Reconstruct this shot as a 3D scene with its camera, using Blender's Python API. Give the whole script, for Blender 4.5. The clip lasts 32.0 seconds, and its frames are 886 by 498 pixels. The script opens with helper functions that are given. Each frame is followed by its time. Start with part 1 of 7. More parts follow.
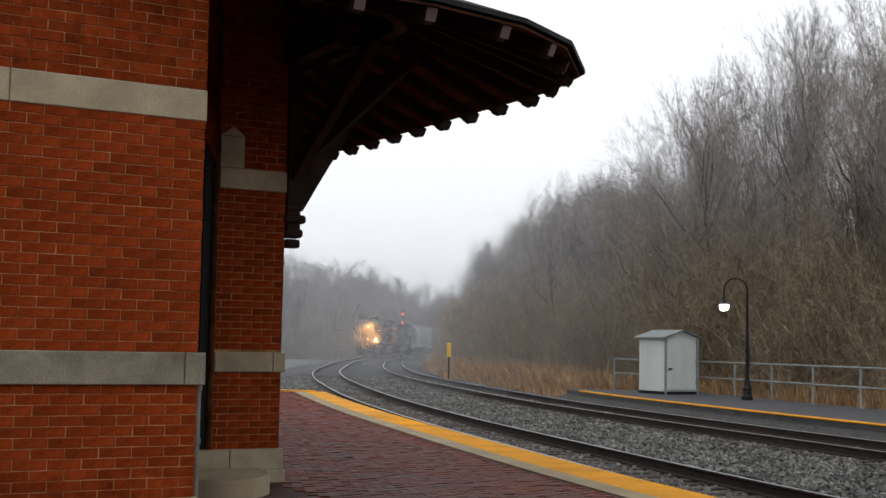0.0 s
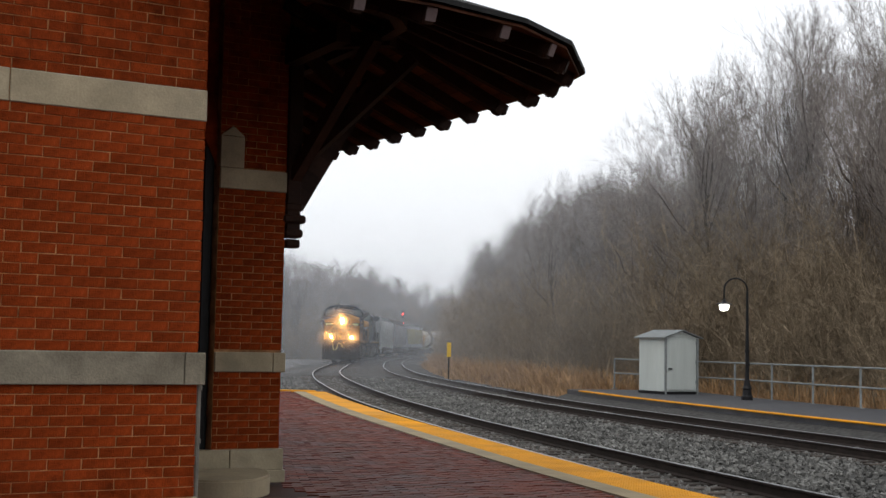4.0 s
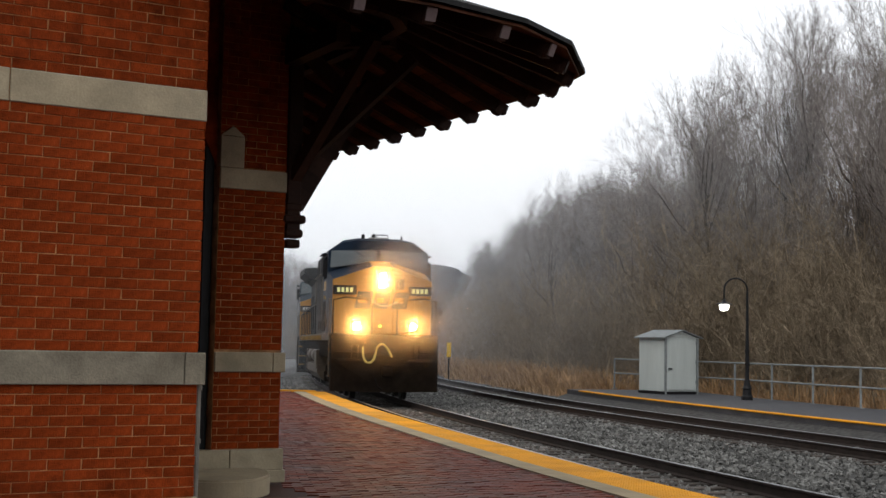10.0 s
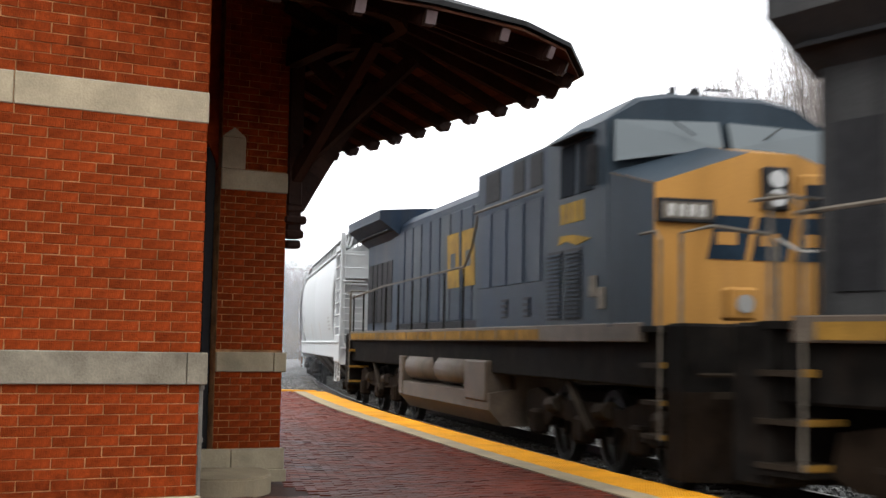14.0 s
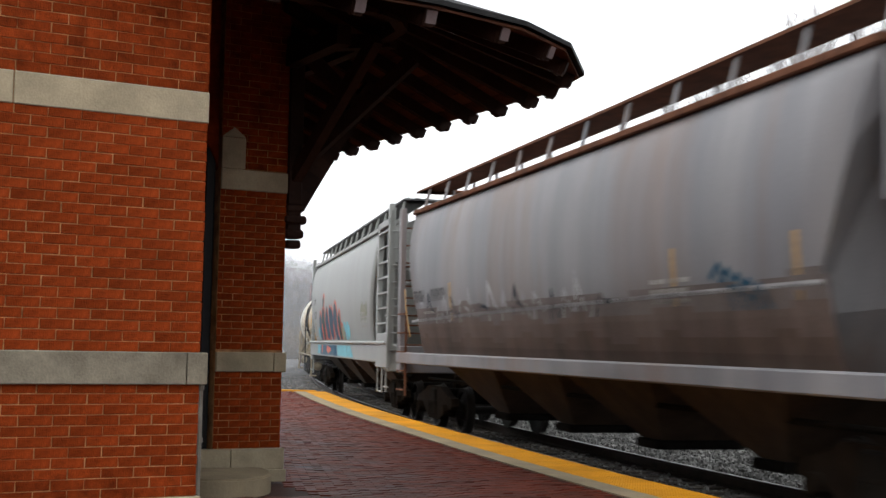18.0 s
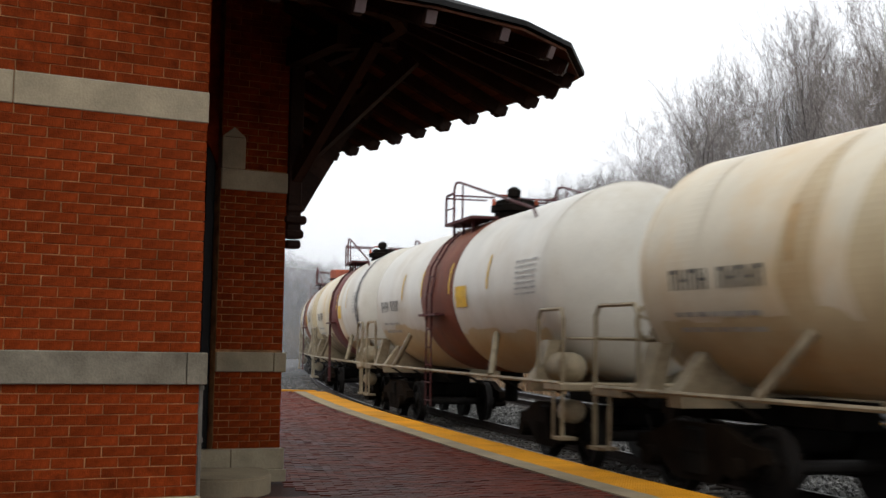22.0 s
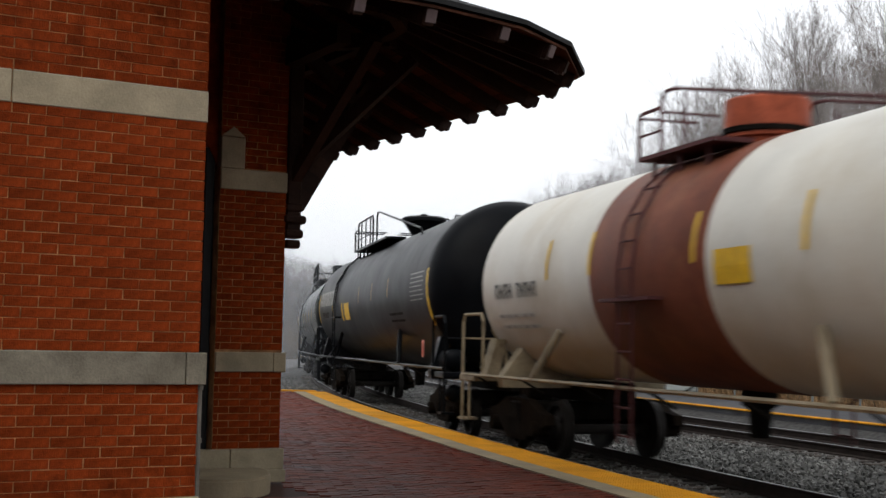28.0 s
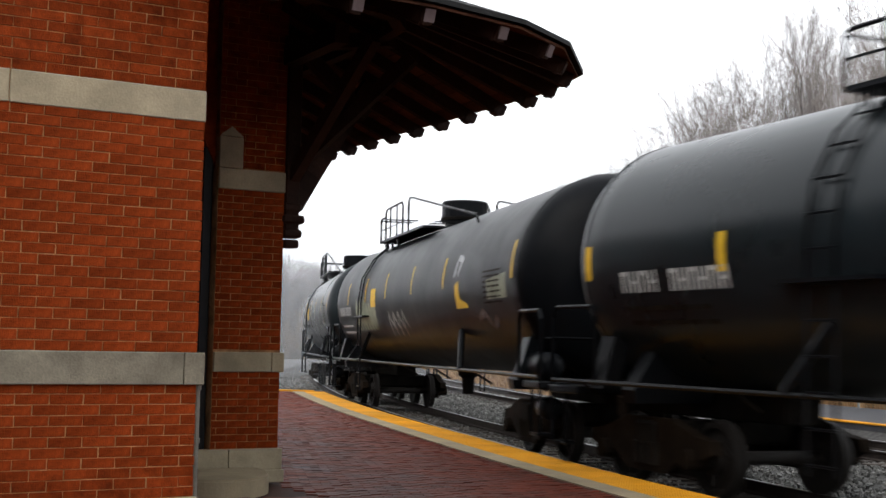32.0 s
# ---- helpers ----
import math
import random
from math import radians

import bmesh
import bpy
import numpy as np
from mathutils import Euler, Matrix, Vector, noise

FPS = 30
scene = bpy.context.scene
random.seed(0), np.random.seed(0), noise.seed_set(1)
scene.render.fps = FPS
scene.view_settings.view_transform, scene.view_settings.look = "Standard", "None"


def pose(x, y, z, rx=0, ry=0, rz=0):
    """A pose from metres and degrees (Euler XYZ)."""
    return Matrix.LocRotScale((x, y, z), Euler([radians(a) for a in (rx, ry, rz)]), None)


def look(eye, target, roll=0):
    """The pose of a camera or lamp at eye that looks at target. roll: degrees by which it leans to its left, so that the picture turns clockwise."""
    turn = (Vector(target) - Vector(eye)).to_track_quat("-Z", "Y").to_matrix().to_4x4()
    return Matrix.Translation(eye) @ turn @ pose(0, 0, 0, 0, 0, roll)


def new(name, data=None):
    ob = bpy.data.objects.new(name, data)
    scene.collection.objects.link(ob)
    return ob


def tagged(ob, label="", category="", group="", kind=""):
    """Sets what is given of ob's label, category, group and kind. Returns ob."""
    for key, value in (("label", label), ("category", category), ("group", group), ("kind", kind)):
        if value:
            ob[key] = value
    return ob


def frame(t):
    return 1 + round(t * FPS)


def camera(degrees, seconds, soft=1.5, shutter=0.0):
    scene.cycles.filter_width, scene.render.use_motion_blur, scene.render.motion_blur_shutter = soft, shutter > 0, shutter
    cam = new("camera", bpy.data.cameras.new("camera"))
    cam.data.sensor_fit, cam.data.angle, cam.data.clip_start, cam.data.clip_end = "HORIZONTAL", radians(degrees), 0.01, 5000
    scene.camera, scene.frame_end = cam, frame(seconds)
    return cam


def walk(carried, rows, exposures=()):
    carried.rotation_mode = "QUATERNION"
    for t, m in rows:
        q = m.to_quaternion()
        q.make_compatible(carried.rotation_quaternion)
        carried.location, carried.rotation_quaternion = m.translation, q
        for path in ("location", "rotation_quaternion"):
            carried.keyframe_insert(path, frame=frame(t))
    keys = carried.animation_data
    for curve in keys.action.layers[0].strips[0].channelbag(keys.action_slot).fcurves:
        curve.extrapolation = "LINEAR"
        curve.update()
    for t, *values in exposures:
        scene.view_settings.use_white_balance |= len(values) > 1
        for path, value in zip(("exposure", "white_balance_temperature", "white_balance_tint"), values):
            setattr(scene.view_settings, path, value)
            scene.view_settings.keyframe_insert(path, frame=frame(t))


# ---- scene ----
# ---------------------------------------------------------------- camera
EYE_Z = 1.63
TILT = math.degrees(math.atan(170.0 / 2310.0))
cam = camera(37.49, 32.0, soft=1.5, shutter=0.5)


def cam_pose(back=0.0, pan=0.0, up=0.0):
    eye = (0.0, -back, EYE_Z)
    a, e = radians(pan), radians(TILT + up)
    target = (100 * math.sin(a), 100 * math.cos(a) - back, EYE_Z + 100 * math.tan(e))
    return look(eye, target, 1.1)


walk(cam, [
    (0.0, cam_pose()), (12.5, cam_pose()), (13.0, cam_pose(0.03)), (13.7, cam_pose(0.075)), (14.5, cam_pose(0.08)),
    (16.5, cam_pose(0.035)), (17.2, cam_pose(0.075)), (19.0, cam_pose(0.075)), (19.7, cam_pose(0.10)), (20.7, cam_pose(0.075)),
    (24.5, cam_pose(0.07)), (25.5, cam_pose(0.05)), (27.5, cam_pose(0.04)), (31.0, cam_pose(0.04)), (31.6, cam_pose(0.03)), (32.0, cam_pose(0.03, 0.07)),
], exposures=[(0.0, 0.05), (9.0, 0.05), (11.0, 0.15), (12.0, 0.48), (13.0, 1.02), (14.0, 1.3), (16.5, 0.85), (18.0, 0.75), (20.0, 0.62), (21.0, 0.38), (23.0, 0.12), (25.0, 0.25), (28.0, 0.12), (29.5, 0.45), (31.0, 0.65), (32.0, 0.68)])

# ---------------------------------------------------------------- world and light
world = bpy.data.worlds.new("overcast_sky")
scene.world = world
world.use_nodes = True
wn, wl = world.node_tree.nodes, world.node_tree.links
sky = wn.new("ShaderNodeTexSky")
sky.sky_type, sky.sun_disc = "NISHITA", False
sky.sun_elevation, sky.sun_rotation = radians(38), radians(200)
sky.air_density, sky.dust_density = 1.0, 6.0
grey = wn.new("ShaderNodeMix")
grey.data_type = "RGBA"
grey.inputs["Factor"].default_value = 0.94
grey.inputs[7].default_value = (11.6, 11.9, 12.4, 1)
wl.new(sky.outputs[0], grey.inputs[6])
wl.new(grey.outputs[2], wn["Background"].inputs["Color"])
wn["Background"].inputs["Strength"].default_value = 0.1

sun = new("sun", bpy.data.lights.new("sun", "SUN"))
sun.data.energy, sun.data.angle, sun.data.color = 0.7, radians(40), (1.0, 0.97, 0.93)
sun.matrix_world = look((0, 0, 60), (25, 45, 0))
# ---------------------------------------------------------------- materials
MATS = {}


def mat(name, color, rough=0.8, metal=0.0, var=0.12, scale=6.0, bump=0.15, bscale=40.0, tint=None, spec=0.12, rnd=0.0, streak=False, stain=0.0, stain_color=(0.03, 0.025, 0.02), wet=0.0, coords="Object"):
    """A surface with large stains, fine grain, relief and a share of chance between pieces."""
    m = bpy.data.materials.new(name)
    m.use_nodes = True
    n, l = m.node_tree.nodes, m.node_tree.links
    b = n["Principled BSDF"]
    b.inputs["Metallic"].default_value = metal
    b.inputs["Specular IOR Level"].default_value = spec
    tc = n.new("ShaderNodeTexCoord")
    mp = n.new("ShaderNodeMapping")
    if streak:
        mp.inputs["Scale"].default_value = (1.0, 1.0, 0.12)
    l.new(tc.outputs[coords], mp.inputs[0])
    big = n.new("ShaderNodeTexNoise")
    big.inputs["Scale"].default_value, big.inputs["Detail"].default_value, big.inputs["Roughness"].default_value = scale, 5, 0.62
    l.new(mp.outputs[0], big.inputs["Vector"])
    fine = n.new("ShaderNodeTexNoise")
    fine.inputs["Scale"].default_value, fine.inputs["Detail"].default_value = bscale, 4
    l.new(tc.outputs[coords], fine.inputs["Vector"])
    c0 = [max(0.0, c * (1 - var * 1.6)) for c in color]
    c1 = [min(1.0, c * (1 + var * 1.6)) for c in (tint or color)]
    ramp = n.new("ShaderNodeValToRGB")
    ramp.color_ramp.elements[0].position, ramp.color_ramp.elements[1].position = 0.3, 0.7
    ramp.color_ramp.elements[0].color, ramp.color_ramp.elements[1].color = (*c0, 1), (*c1, 1)
    l.new(big.outputs["Fac"], ramp.inputs[0])
    mul = n.new("ShaderNodeMix")
    mul.data_type, mul.blend_type = "RGBA", "MULTIPLY"
    mul.inputs["Factor"].default_value = min(1.0, var * 2.5)
    l.new(ramp.outputs[0], mul.inputs[6])
    gr = n.new("ShaderNodeValToRGB")
    gr.color_ramp.elements[0].position, gr.color_ramp.elements[1].position = 0.25, 0.75
    gr.color_ramp.elements[0].color, gr.color_ramp.elements[1].color = (0.55, 0.55, 0.55, 1), (1, 1, 1, 1)
    l.new(fine.outputs["Fac"], gr.inputs[0])
    l.new(gr.outputs[0], mul.inputs[7])
    out = mul.outputs[2]
    if rnd:
        oi = n.new("ShaderNodeObjectInfo")
        ge = n.new("ShaderNodeNewGeometry")
        add = n.new("ShaderNodeMath")
        add.operation = "ADD"
        l.new(oi.outputs["Random"], add.inputs[0])
        l.new(ge.outputs["Random Per Island"], add.inputs[1])
        fr = n.new("ShaderNodeMath")
        fr.operation = "FRACT"
        l.new(add.outputs[0], fr.inputs[0])
        mr = n.new("ShaderNodeMapRange")
        mr.inputs["To Min"].default_value, mr.inputs["To Max"].default_value = 1 - rnd, 1 + rnd
        l.new(fr.outputs[0], mr.inputs["Value"])
        sc = n.new("ShaderNodeVectorMath")
        sc.operation = "SCALE"
        l.new(out, sc.inputs[0])
        l.new(mr.outputs[0], sc.inputs["Scale"])
        out = sc.outputs[0]
    if stain:
        st = n.new("ShaderNodeTexNoise")
        st.inputs["Scale"].default_value, st.inputs["Detail"].default_value, st.inputs["Roughness"].default_value = scale * 0.45, 6, 0.7
        l.new(mp.outputs[0], st.inputs["Vector"])
        sr = n.new("ShaderNodeValToRGB")
        sr.color_ramp.elements[0].position, sr.color_ramp.elements[1].position = 0.5, 0.72
        sr.color_ramp.elements[0].color, sr.color_ramp.elements[1].color = (0, 0, 0, 1), (stain, stain, stain, 1)
        l.new(st.outputs["Fac"], sr.inputs[0])
        mx = n.new("ShaderNodeMix")
        mx.data_type = "RGBA"
        l.new(sr.outputs[0], mx.inputs["Factor"])
        l.new(out, mx.inputs[6])
        mx.inputs[7].default_value = (*stain_color, 1)
        out = mx.outputs[2]
    l.new(out, b.inputs["Base Color"])
    rr = n.new("ShaderNodeMapRange")
    rr.inputs["To Min"].default_value, rr.inputs["To Max"].default_value = max(0.04, rough - 0.12 - wet), min(1, rough + 0.1)
    l.new(big.outputs["Fac"], rr.inputs["Value"])
    l.new(rr.outputs[0], b.inputs["Roughness"])
    if bump:
        bp = n.new("ShaderNodeBump")
        bp.inputs["Strength"].default_value, bp.inputs["Distance"].default_value = bump, 0.01
        l.new(fine.outputs["Fac"], bp.inputs["Height"])
        l.new(bp.outputs[0], b.inputs["Normal"])
    MATS[name] = m
    return m


def glow(name, color, strength):
    m = bpy.data.materials.new(name)
    m.use_nodes = True
    b = m.node_tree.nodes["Principled BSDF"]
    b.inputs["Base Color"].default_value = (*color, 1)
    b.inputs["Emission Color"].default_value = (*color, 1)
    b.inputs["Emission Strength"].default_value = strength
    return m


def glass(name, color, rough=0.06, spec=0.8):
    m = bpy.data.materials.new(name)
    m.use_nodes = True
    b = m.node_tree.nodes["Principled BSDF"]
    b.inputs["Base Color"].default_value = (*color, 1)
    b.inputs["Roughness"].default_value = rough
    b.inputs["Specular IOR Level"].default_value = spec
    return m


BRICK = mat("red_brick", (0.178, 0.0295, 0.0066), 0.85, var=0.27, scale=9.0, bump=0.8, bscale=120, rnd=0.2, spec=0.03, stain=0.45, stain_color=(0.055, 0.011, 0.004))
MORTAR = mat("pale_mortar", (0.31, 0.155, 0.066), 0.95, var=0.32, scale=7, bump=0.4, bscale=120)
STONE = mat("grey_limestone", (0.30, 0.25, 0.168), 0.85, var=0.16, scale=2.5, bump=0.4, bscale=70, stain=0.35, stain_color=(0.16, 0.14, 0.11))
STONE_DIRTY = mat("sooty_limestone", (0.17, 0.15, 0.112), 0.9, var=0.22, scale=2.5, bump=0.5, bscale=70, stain=0.7, stain_color=(0.27, 0.24, 0.185))
CONCRETE = mat("pale_concrete", (0.28, 0.225, 0.145), 0.85, var=0.14, scale=1.6, bump=0.3, bscale=60, stain=0.4, stain_color=(0.18, 0.16, 0.13))
PAVER = mat("damp_red_paver", (0.102, 0.0205, 0.0095), 0.6, var=0.24, scale=1.4, bump=0.4, bscale=60, rnd=0.38, wet=0.16, spec=0.035)
JOINT = mat("dark_paver_joint", (0.045, 0.018, 0.011), 0.8, var=0.2, scale=3, bump=0.3, bscale=60)
YELLOW = mat("yellow_tactile_paving", (0.60, 0.26, 0.008), 0.75, var=0.14, scale=1.3, bump=0.3, bscale=50, rnd=0.08, stain=0.3, stain_color=(0.28, 0.15, 0.04))
BALLAST = mat("grey_ballast_stone", (0.135, 0.133, 0.125), 0.9, var=0.3, scale=1.0, bump=0.9, bscale=22, rnd=0.55)
BALLAST_BED = mat("ballast_bed", (0.06, 0.058, 0.055), 0.95, var=0.35, scale=9.0, bump=1.0, bscale=16)
SLEEPER = mat("weathered_wood_sleeper", (0.06, 0.05, 0.043), 0.9, var=0.3, scale=3, bump=0.6, bscale=30, rnd=0.3)
RAIL_SIDE = mat("rusty_brown_rail_side", (0.028, 0.021, 0.018), 0.85, var=0.2, scale=5, bump=0.3)
RAIL_TOP = mat("polished_steel_rail_head", (0.22, 0.22, 0.225), 0.42, metal=1.0, var=0.05, scale=3, bump=0.02)
DARK_WOOD = mat("dark_stained_canopy_timber", (0.026, 0.0125, 0.0085), 0.7, var=0.25, scale=3, bump=0.4, bscale=25, rnd=0.25)
BOARD = mat("red_brown_canopy_boarding", (0.115, 0.048, 0.028), 0.8, var=0.25, scale=3, bump=0.4, bscale=25, rnd=0.3)
TAIL_PAINT = mat("pale_grey_painted_timber_end", (0.13, 0.10, 0.10), 0.8, var=0.1)
SHINGLE = mat("dark_slate_shingle", (0.016, 0.016, 0.016), 0.8, var=0.2, scale=4, bump=0.5)
BLACK_PAINT = mat("black_paint", (0.012, 0.012, 0.013), 0.45, var=0.15, scale=4, bump=0.1)
GALV = mat("galvanised_steel", (0.20, 0.215, 0.215), 0.65, metal=0.2, var=0.15, scale=6, bump=0.1)
CONDUIT = mat("dull_grey_conduit", (0.15, 0.138, 0.115), 0.7, var=0.15, scale=6, bump=0.1)
GRAVEL = mat("pale_grey_gravel", (0.115, 0.11, 0.105), 0.95, var=0.3, scale=2.0, bump=0.8, bscale=14)
SHED_PAINT = mat("pale_grey_sheet_metal", (0.41, 0.44, 0.42), 0.6, var=0.1, scale=1.6, bump=0.08, stain=0.3, stain_color=(0.24, 0.26, 0.24), streak=True)
ASPHALT = mat("dark_platform_asphalt", (0.055, 0.055, 0.06), 0.7, var=0.2, scale=1.5, bump=0.5, bscale=60, wet=0.15)
SOIL = mat("dead_leaf_ground", (0.10, 0.075, 0.05), 0.95, var=0.3, scale=0.6, bump=0.8, bscale=9)
GRASS = mat("dry_tan_grass", (0.30, 0.185, 0.095), 0.9, var=0.2, scale=3, bump=0.0, rnd=0.4)
BARK = mat("grey_brown_bark", (0.060, 0.052, 0.046), 0.9, var=0.25, scale=2, bump=0.4, rnd=0.3)
TWIG = mat("grey_brown_twigs", (0.20, 0.175, 0.160), 0.9, var=0.2, scale=2, bump=0.0, rnd=0.35)
THICKET = mat("olive_brown_thicket_stems", (0.215, 0.168, 0.115), 0.95, var=0.3, scale=0.5, bump=0.0, rnd=0.35)
VINE = mat("dead_vine_tangle", (0.088, 0.073, 0.063), 0.95, var=0.3, scale=0.8, bump=0.0, rnd=0.35)

# ---------------------------------------------------------------- mesh helpers


def mesh_of(bm, name, material, smooth=False):
    me = bpy.data.meshes.new(name)
    bm.normal_update()
    bm.to_mesh(me)
    bm.free()
    me.materials.append(material)
    if smooth:
        me.polygons.foreach_set("use_smooth", [True] * len(me.polygons))
    return me


def part(name, bm, material, parent=None, label="", smooth=False):
    ob = new(name, mesh_of(bm, name, material, smooth))
    if parent is not None:
        ob.parent = parent
    if label:
        ob["label"] = label
    return ob


def share(name, me, parent, m):
    ob = new(name, me)
    ob.parent = parent
    ob.matrix_basis = m
    return ob


def box(bm, x0, x1, y0, y1, z0, z1, bevel=0.0, m=None):
    v = [bm.verts.new(p) for p in ((x0, y0, z0), (x1, y0, z0), (x1, y1, z0), (x0, y1, z0), (x0, y0, z1), (x1, y0, z1), (x1, y1, z1), (x0, y1, z1))]
    f = [bm.faces.new([v[i] for i in q]) for q in ((3, 2, 1, 0), (4, 5, 6, 7), (0, 1, 5, 4), (1, 2, 6, 5), (2, 3, 7, 6), (3, 0, 4, 7))]
    if bevel:
        e = list({e for g in f for e in g.edges})
        r = bmesh.ops.bevel(bm, geom=e, offset=bevel, segments=1, affect="EDGES")
        v = list({w for w in r["verts"]} | {w for w in v if w.is_valid})
    if m is not None:
        bmesh.ops.transform(bm, matrix=m, verts=[w for w in v if w.is_valid])
    return bm


def nbox(x0, x1, y0, y1, z0, z1, bevel=0.0, m=None):
    return box(bmesh.new(), x0, x1, y0, y1, z0, z1, bevel, m)


def rod(bm, a, b, r0, r1=None, seg=8, caps=True):
    """A tapered round bar from a to b."""
    a, b = Vector(a), Vector(b)
    r1 = r0 if r1 is None else r1
    d = (b - a)
    q = d.to_track_quat("Z", "Y").to_matrix()
    rings = []
    for c, r in ((a, r0), (b, r1)):
        rings.append([bm.verts.new(c + q @ Vector((r * math.cos(2 * math.pi * i / seg), r * math.sin(2 * math.pi * i / seg), 0))) for i in range(seg)])
    for i in range(seg):
        bm.faces.new((rings[0][i], rings[0][(i + 1) % seg], rings[1][(i + 1) % seg], rings[1][i]))
    if caps:
        bm.faces.new(rings[0][::-1])
        bm.faces.new(rings[1])
    return bm


def nrod(a, b, r0, r1=None, seg=8):
    return rod(bmesh.new(), a, b, r0, r1, seg)


def tube(bm, pts, r, seg=6):
    """A bent round bar through pts."""
    pts = [Vector(p) for p in pts]
    rings = []
    for i, p in enumerate(pts):
        d = (pts[min(i + 1, len(pts) - 1)] - pts[max(i - 1, 0)]).normalized()
        q = d.to_track_quat("Z", "Y").to_matrix()
        rr = r[i] if isinstance(r, (list, tuple)) else r
        rings.append([bm.verts.new(p + q @ Vector((rr * math.cos(2 * math.pi * k / seg), rr * math.sin(2 * math.pi * k / seg), 0))) for k in range(seg)])
    # pick the start of each ring nearest to the last one's
    for i in range(1, len(rings)):
        best = min(range(seg), key=lambda k: (rings[i][k].co - rings[i - 1][0].co).length)
        rings[i] = rings[i][best:] + rings[i][:best]
    for a, b in zip(rings[:-1], rings[1:]):
        for k in range(seg):
            bm.faces.new((a[k], a[(k + 1) % seg], b[(k + 1) % seg], b[k]))
    bm.faces.new(rings[0][::-1])
    bm.faces.new(rings[-1])
    return bm


def ntube(pts, r, seg=6):
    return tube(bmesh.new(), pts, r, seg)


def lathe(bm, prof, axis_m=None, seg=24, closed_ends=True):
    """Turns (radius, height) pairs about local z."""
    rings = []
    for r, h in prof:
        ring = []
        for i in range(seg):
            p = Vector((r * math.cos(2 * math.pi * i / seg), r * math.sin(2 * math.pi * i / seg), h))
            ring.append(bm.verts.new(axis_m @ p if axis_m else p))
        rings.append(ring)
    for a, b in zip(rings[:-1], rings[1:]):
        for i in range(seg):
            bm.faces.new((a[i], a[(i + 1) % seg], b[(i + 1) % seg], b[i]))
    if closed_ends:
        bm.faces.new(rings[0][::-1])
        bm.faces.new(rings[-1])
    return bm


def prism(bm, poly, y0, y1, m=None):
    """A polygon in x, z, pushed from y0 to y1."""
    a = [bm.verts.new((x, y0, z)) for x, z in poly]
    b = [bm.verts.new((x, y1, z)) for x, z in poly]
    n = len(poly)
    bm.faces.new(a)
    bm.faces.new(b[::-1])
    for i in range(n):
        bm.faces.new((a[i], b[i], b[(i + 1) % n], a[(i + 1) % n]))
    bmesh.ops.recalc_face_normals(bm, faces=bm.faces)
    if m is not None:
        bmesh.ops.transform(bm, matrix=m, verts=a + b)
    return bm


def slab(bm, poly, z0, z1):
    """A polygon in x, y with thickness."""
    a = [bm.verts.new((p[0], p[1], z0)) for p in poly]
    b = [bm.verts.new((p[0], p[1], z1)) for p in poly]
    n = len(poly)
    bm.faces.new(a[::-1])
    bm.faces.new(b)
    for i in range(n):
        bm.faces.new((a[i], a[(i + 1) % n], b[(i + 1) % n], b[i]))
    bmesh.ops.recalc_face_normals(bm, faces=bm.faces)
    return bm


# ---------------------------------------------------------------- the line's plan
def glide(knots, step=0.5):
    """A smooth way through knots, as points at even steps."""
    k = np.array(knots, float)
    k = np.vstack([2 * k[0] - k[1], k, 2 * k[-1] - k[-2]])
    out = []
    for i in range(1, len(k) - 2):
        p0, p1, p2, p3 = k[i - 1:i + 3]
        t0, t1 = 0.0, math.sqrt(np.linalg.norm(p1 - p0))
        t2 = t1 + math.sqrt(np.linalg.norm(p2 - p1))
        t3 = t2 + math.sqrt(np.linalg.norm(p3 - p2))
        for t in np.linspace(t1, t2, 40, endpoint=False):
            a1 = (t1 - t) / (t1 - t0) * p0 + (t - t0) / (t1 - t0) * p1
            a2 = (t2 - t) / (t2 - t1) * p1 + (t - t1) / (t2 - t1) * p2
            a3 = (t3 - t) / (t3 - t2) * p2 + (t - t2) / (t3 - t2) * p3
            b1 = (t2 - t) / (t2 - t0) * a1 + (t - t0) / (t2 - t0) * a2
            b2 = (t3 - t) / (t3 - t1) * a2 + (t - t1) / (t3 - t1) * a3
            out.append((t2 - t) / (t2 - t1) * b1 + (t - t1) / (t2 - t1) * b2)
    out = np.array(out + [k[-2]])
    s = np.concatenate([[0], np.cumsum(np.linalg.norm(np.diff(out, axis=0), axis=1))])
    g = np.arange(0, s[-1], step)
    pts = np.stack([np.interp(g, s, out[:, 0]), np.interp(g, s, out[:, 1])], 1)
    for _ in range(60):
        pts[1:-1] = 0.25 * pts[:-2] + 0.5 * pts[1:-1] + 0.25 * pts[2:]
    s = np.concatenate([[0], np.cumsum(np.linalg.norm(np.diff(pts, axis=0), axis=1))])
    return pts, s


# from far off to behind the eye
LINE, LINE_S = glide([(190, 505), (110, 430), (57.4, 366), (23, 302), (6.1, 254), (-4.7, 205), (-8.32, 155), (-8.46, 120), (-7.59, 95), (-6.52, 75), (-5.0, 60), (-3.61, 50),
                      (-2.06, 40), (-0.69, 33), (0.6, 27), (1.75, 22.5), (2.62, 19), (3.54, 15.5), (4.63, 12), (5.69, 9), (6.87, 6), (8.15, 3), (13.5, -3), (20, -11), (38, -27), (66, -47)])
LINE_T = np.gradient(LINE, axis=0)
LINE_T /= np.linalg.norm(LINE_T, axis=1)[:, None]
# to the side of the second track: the way's left when one comes along it from far off
LINE_N = np.stack([-LINE_T[:, 1], LINE_T[:, 0]], 1)


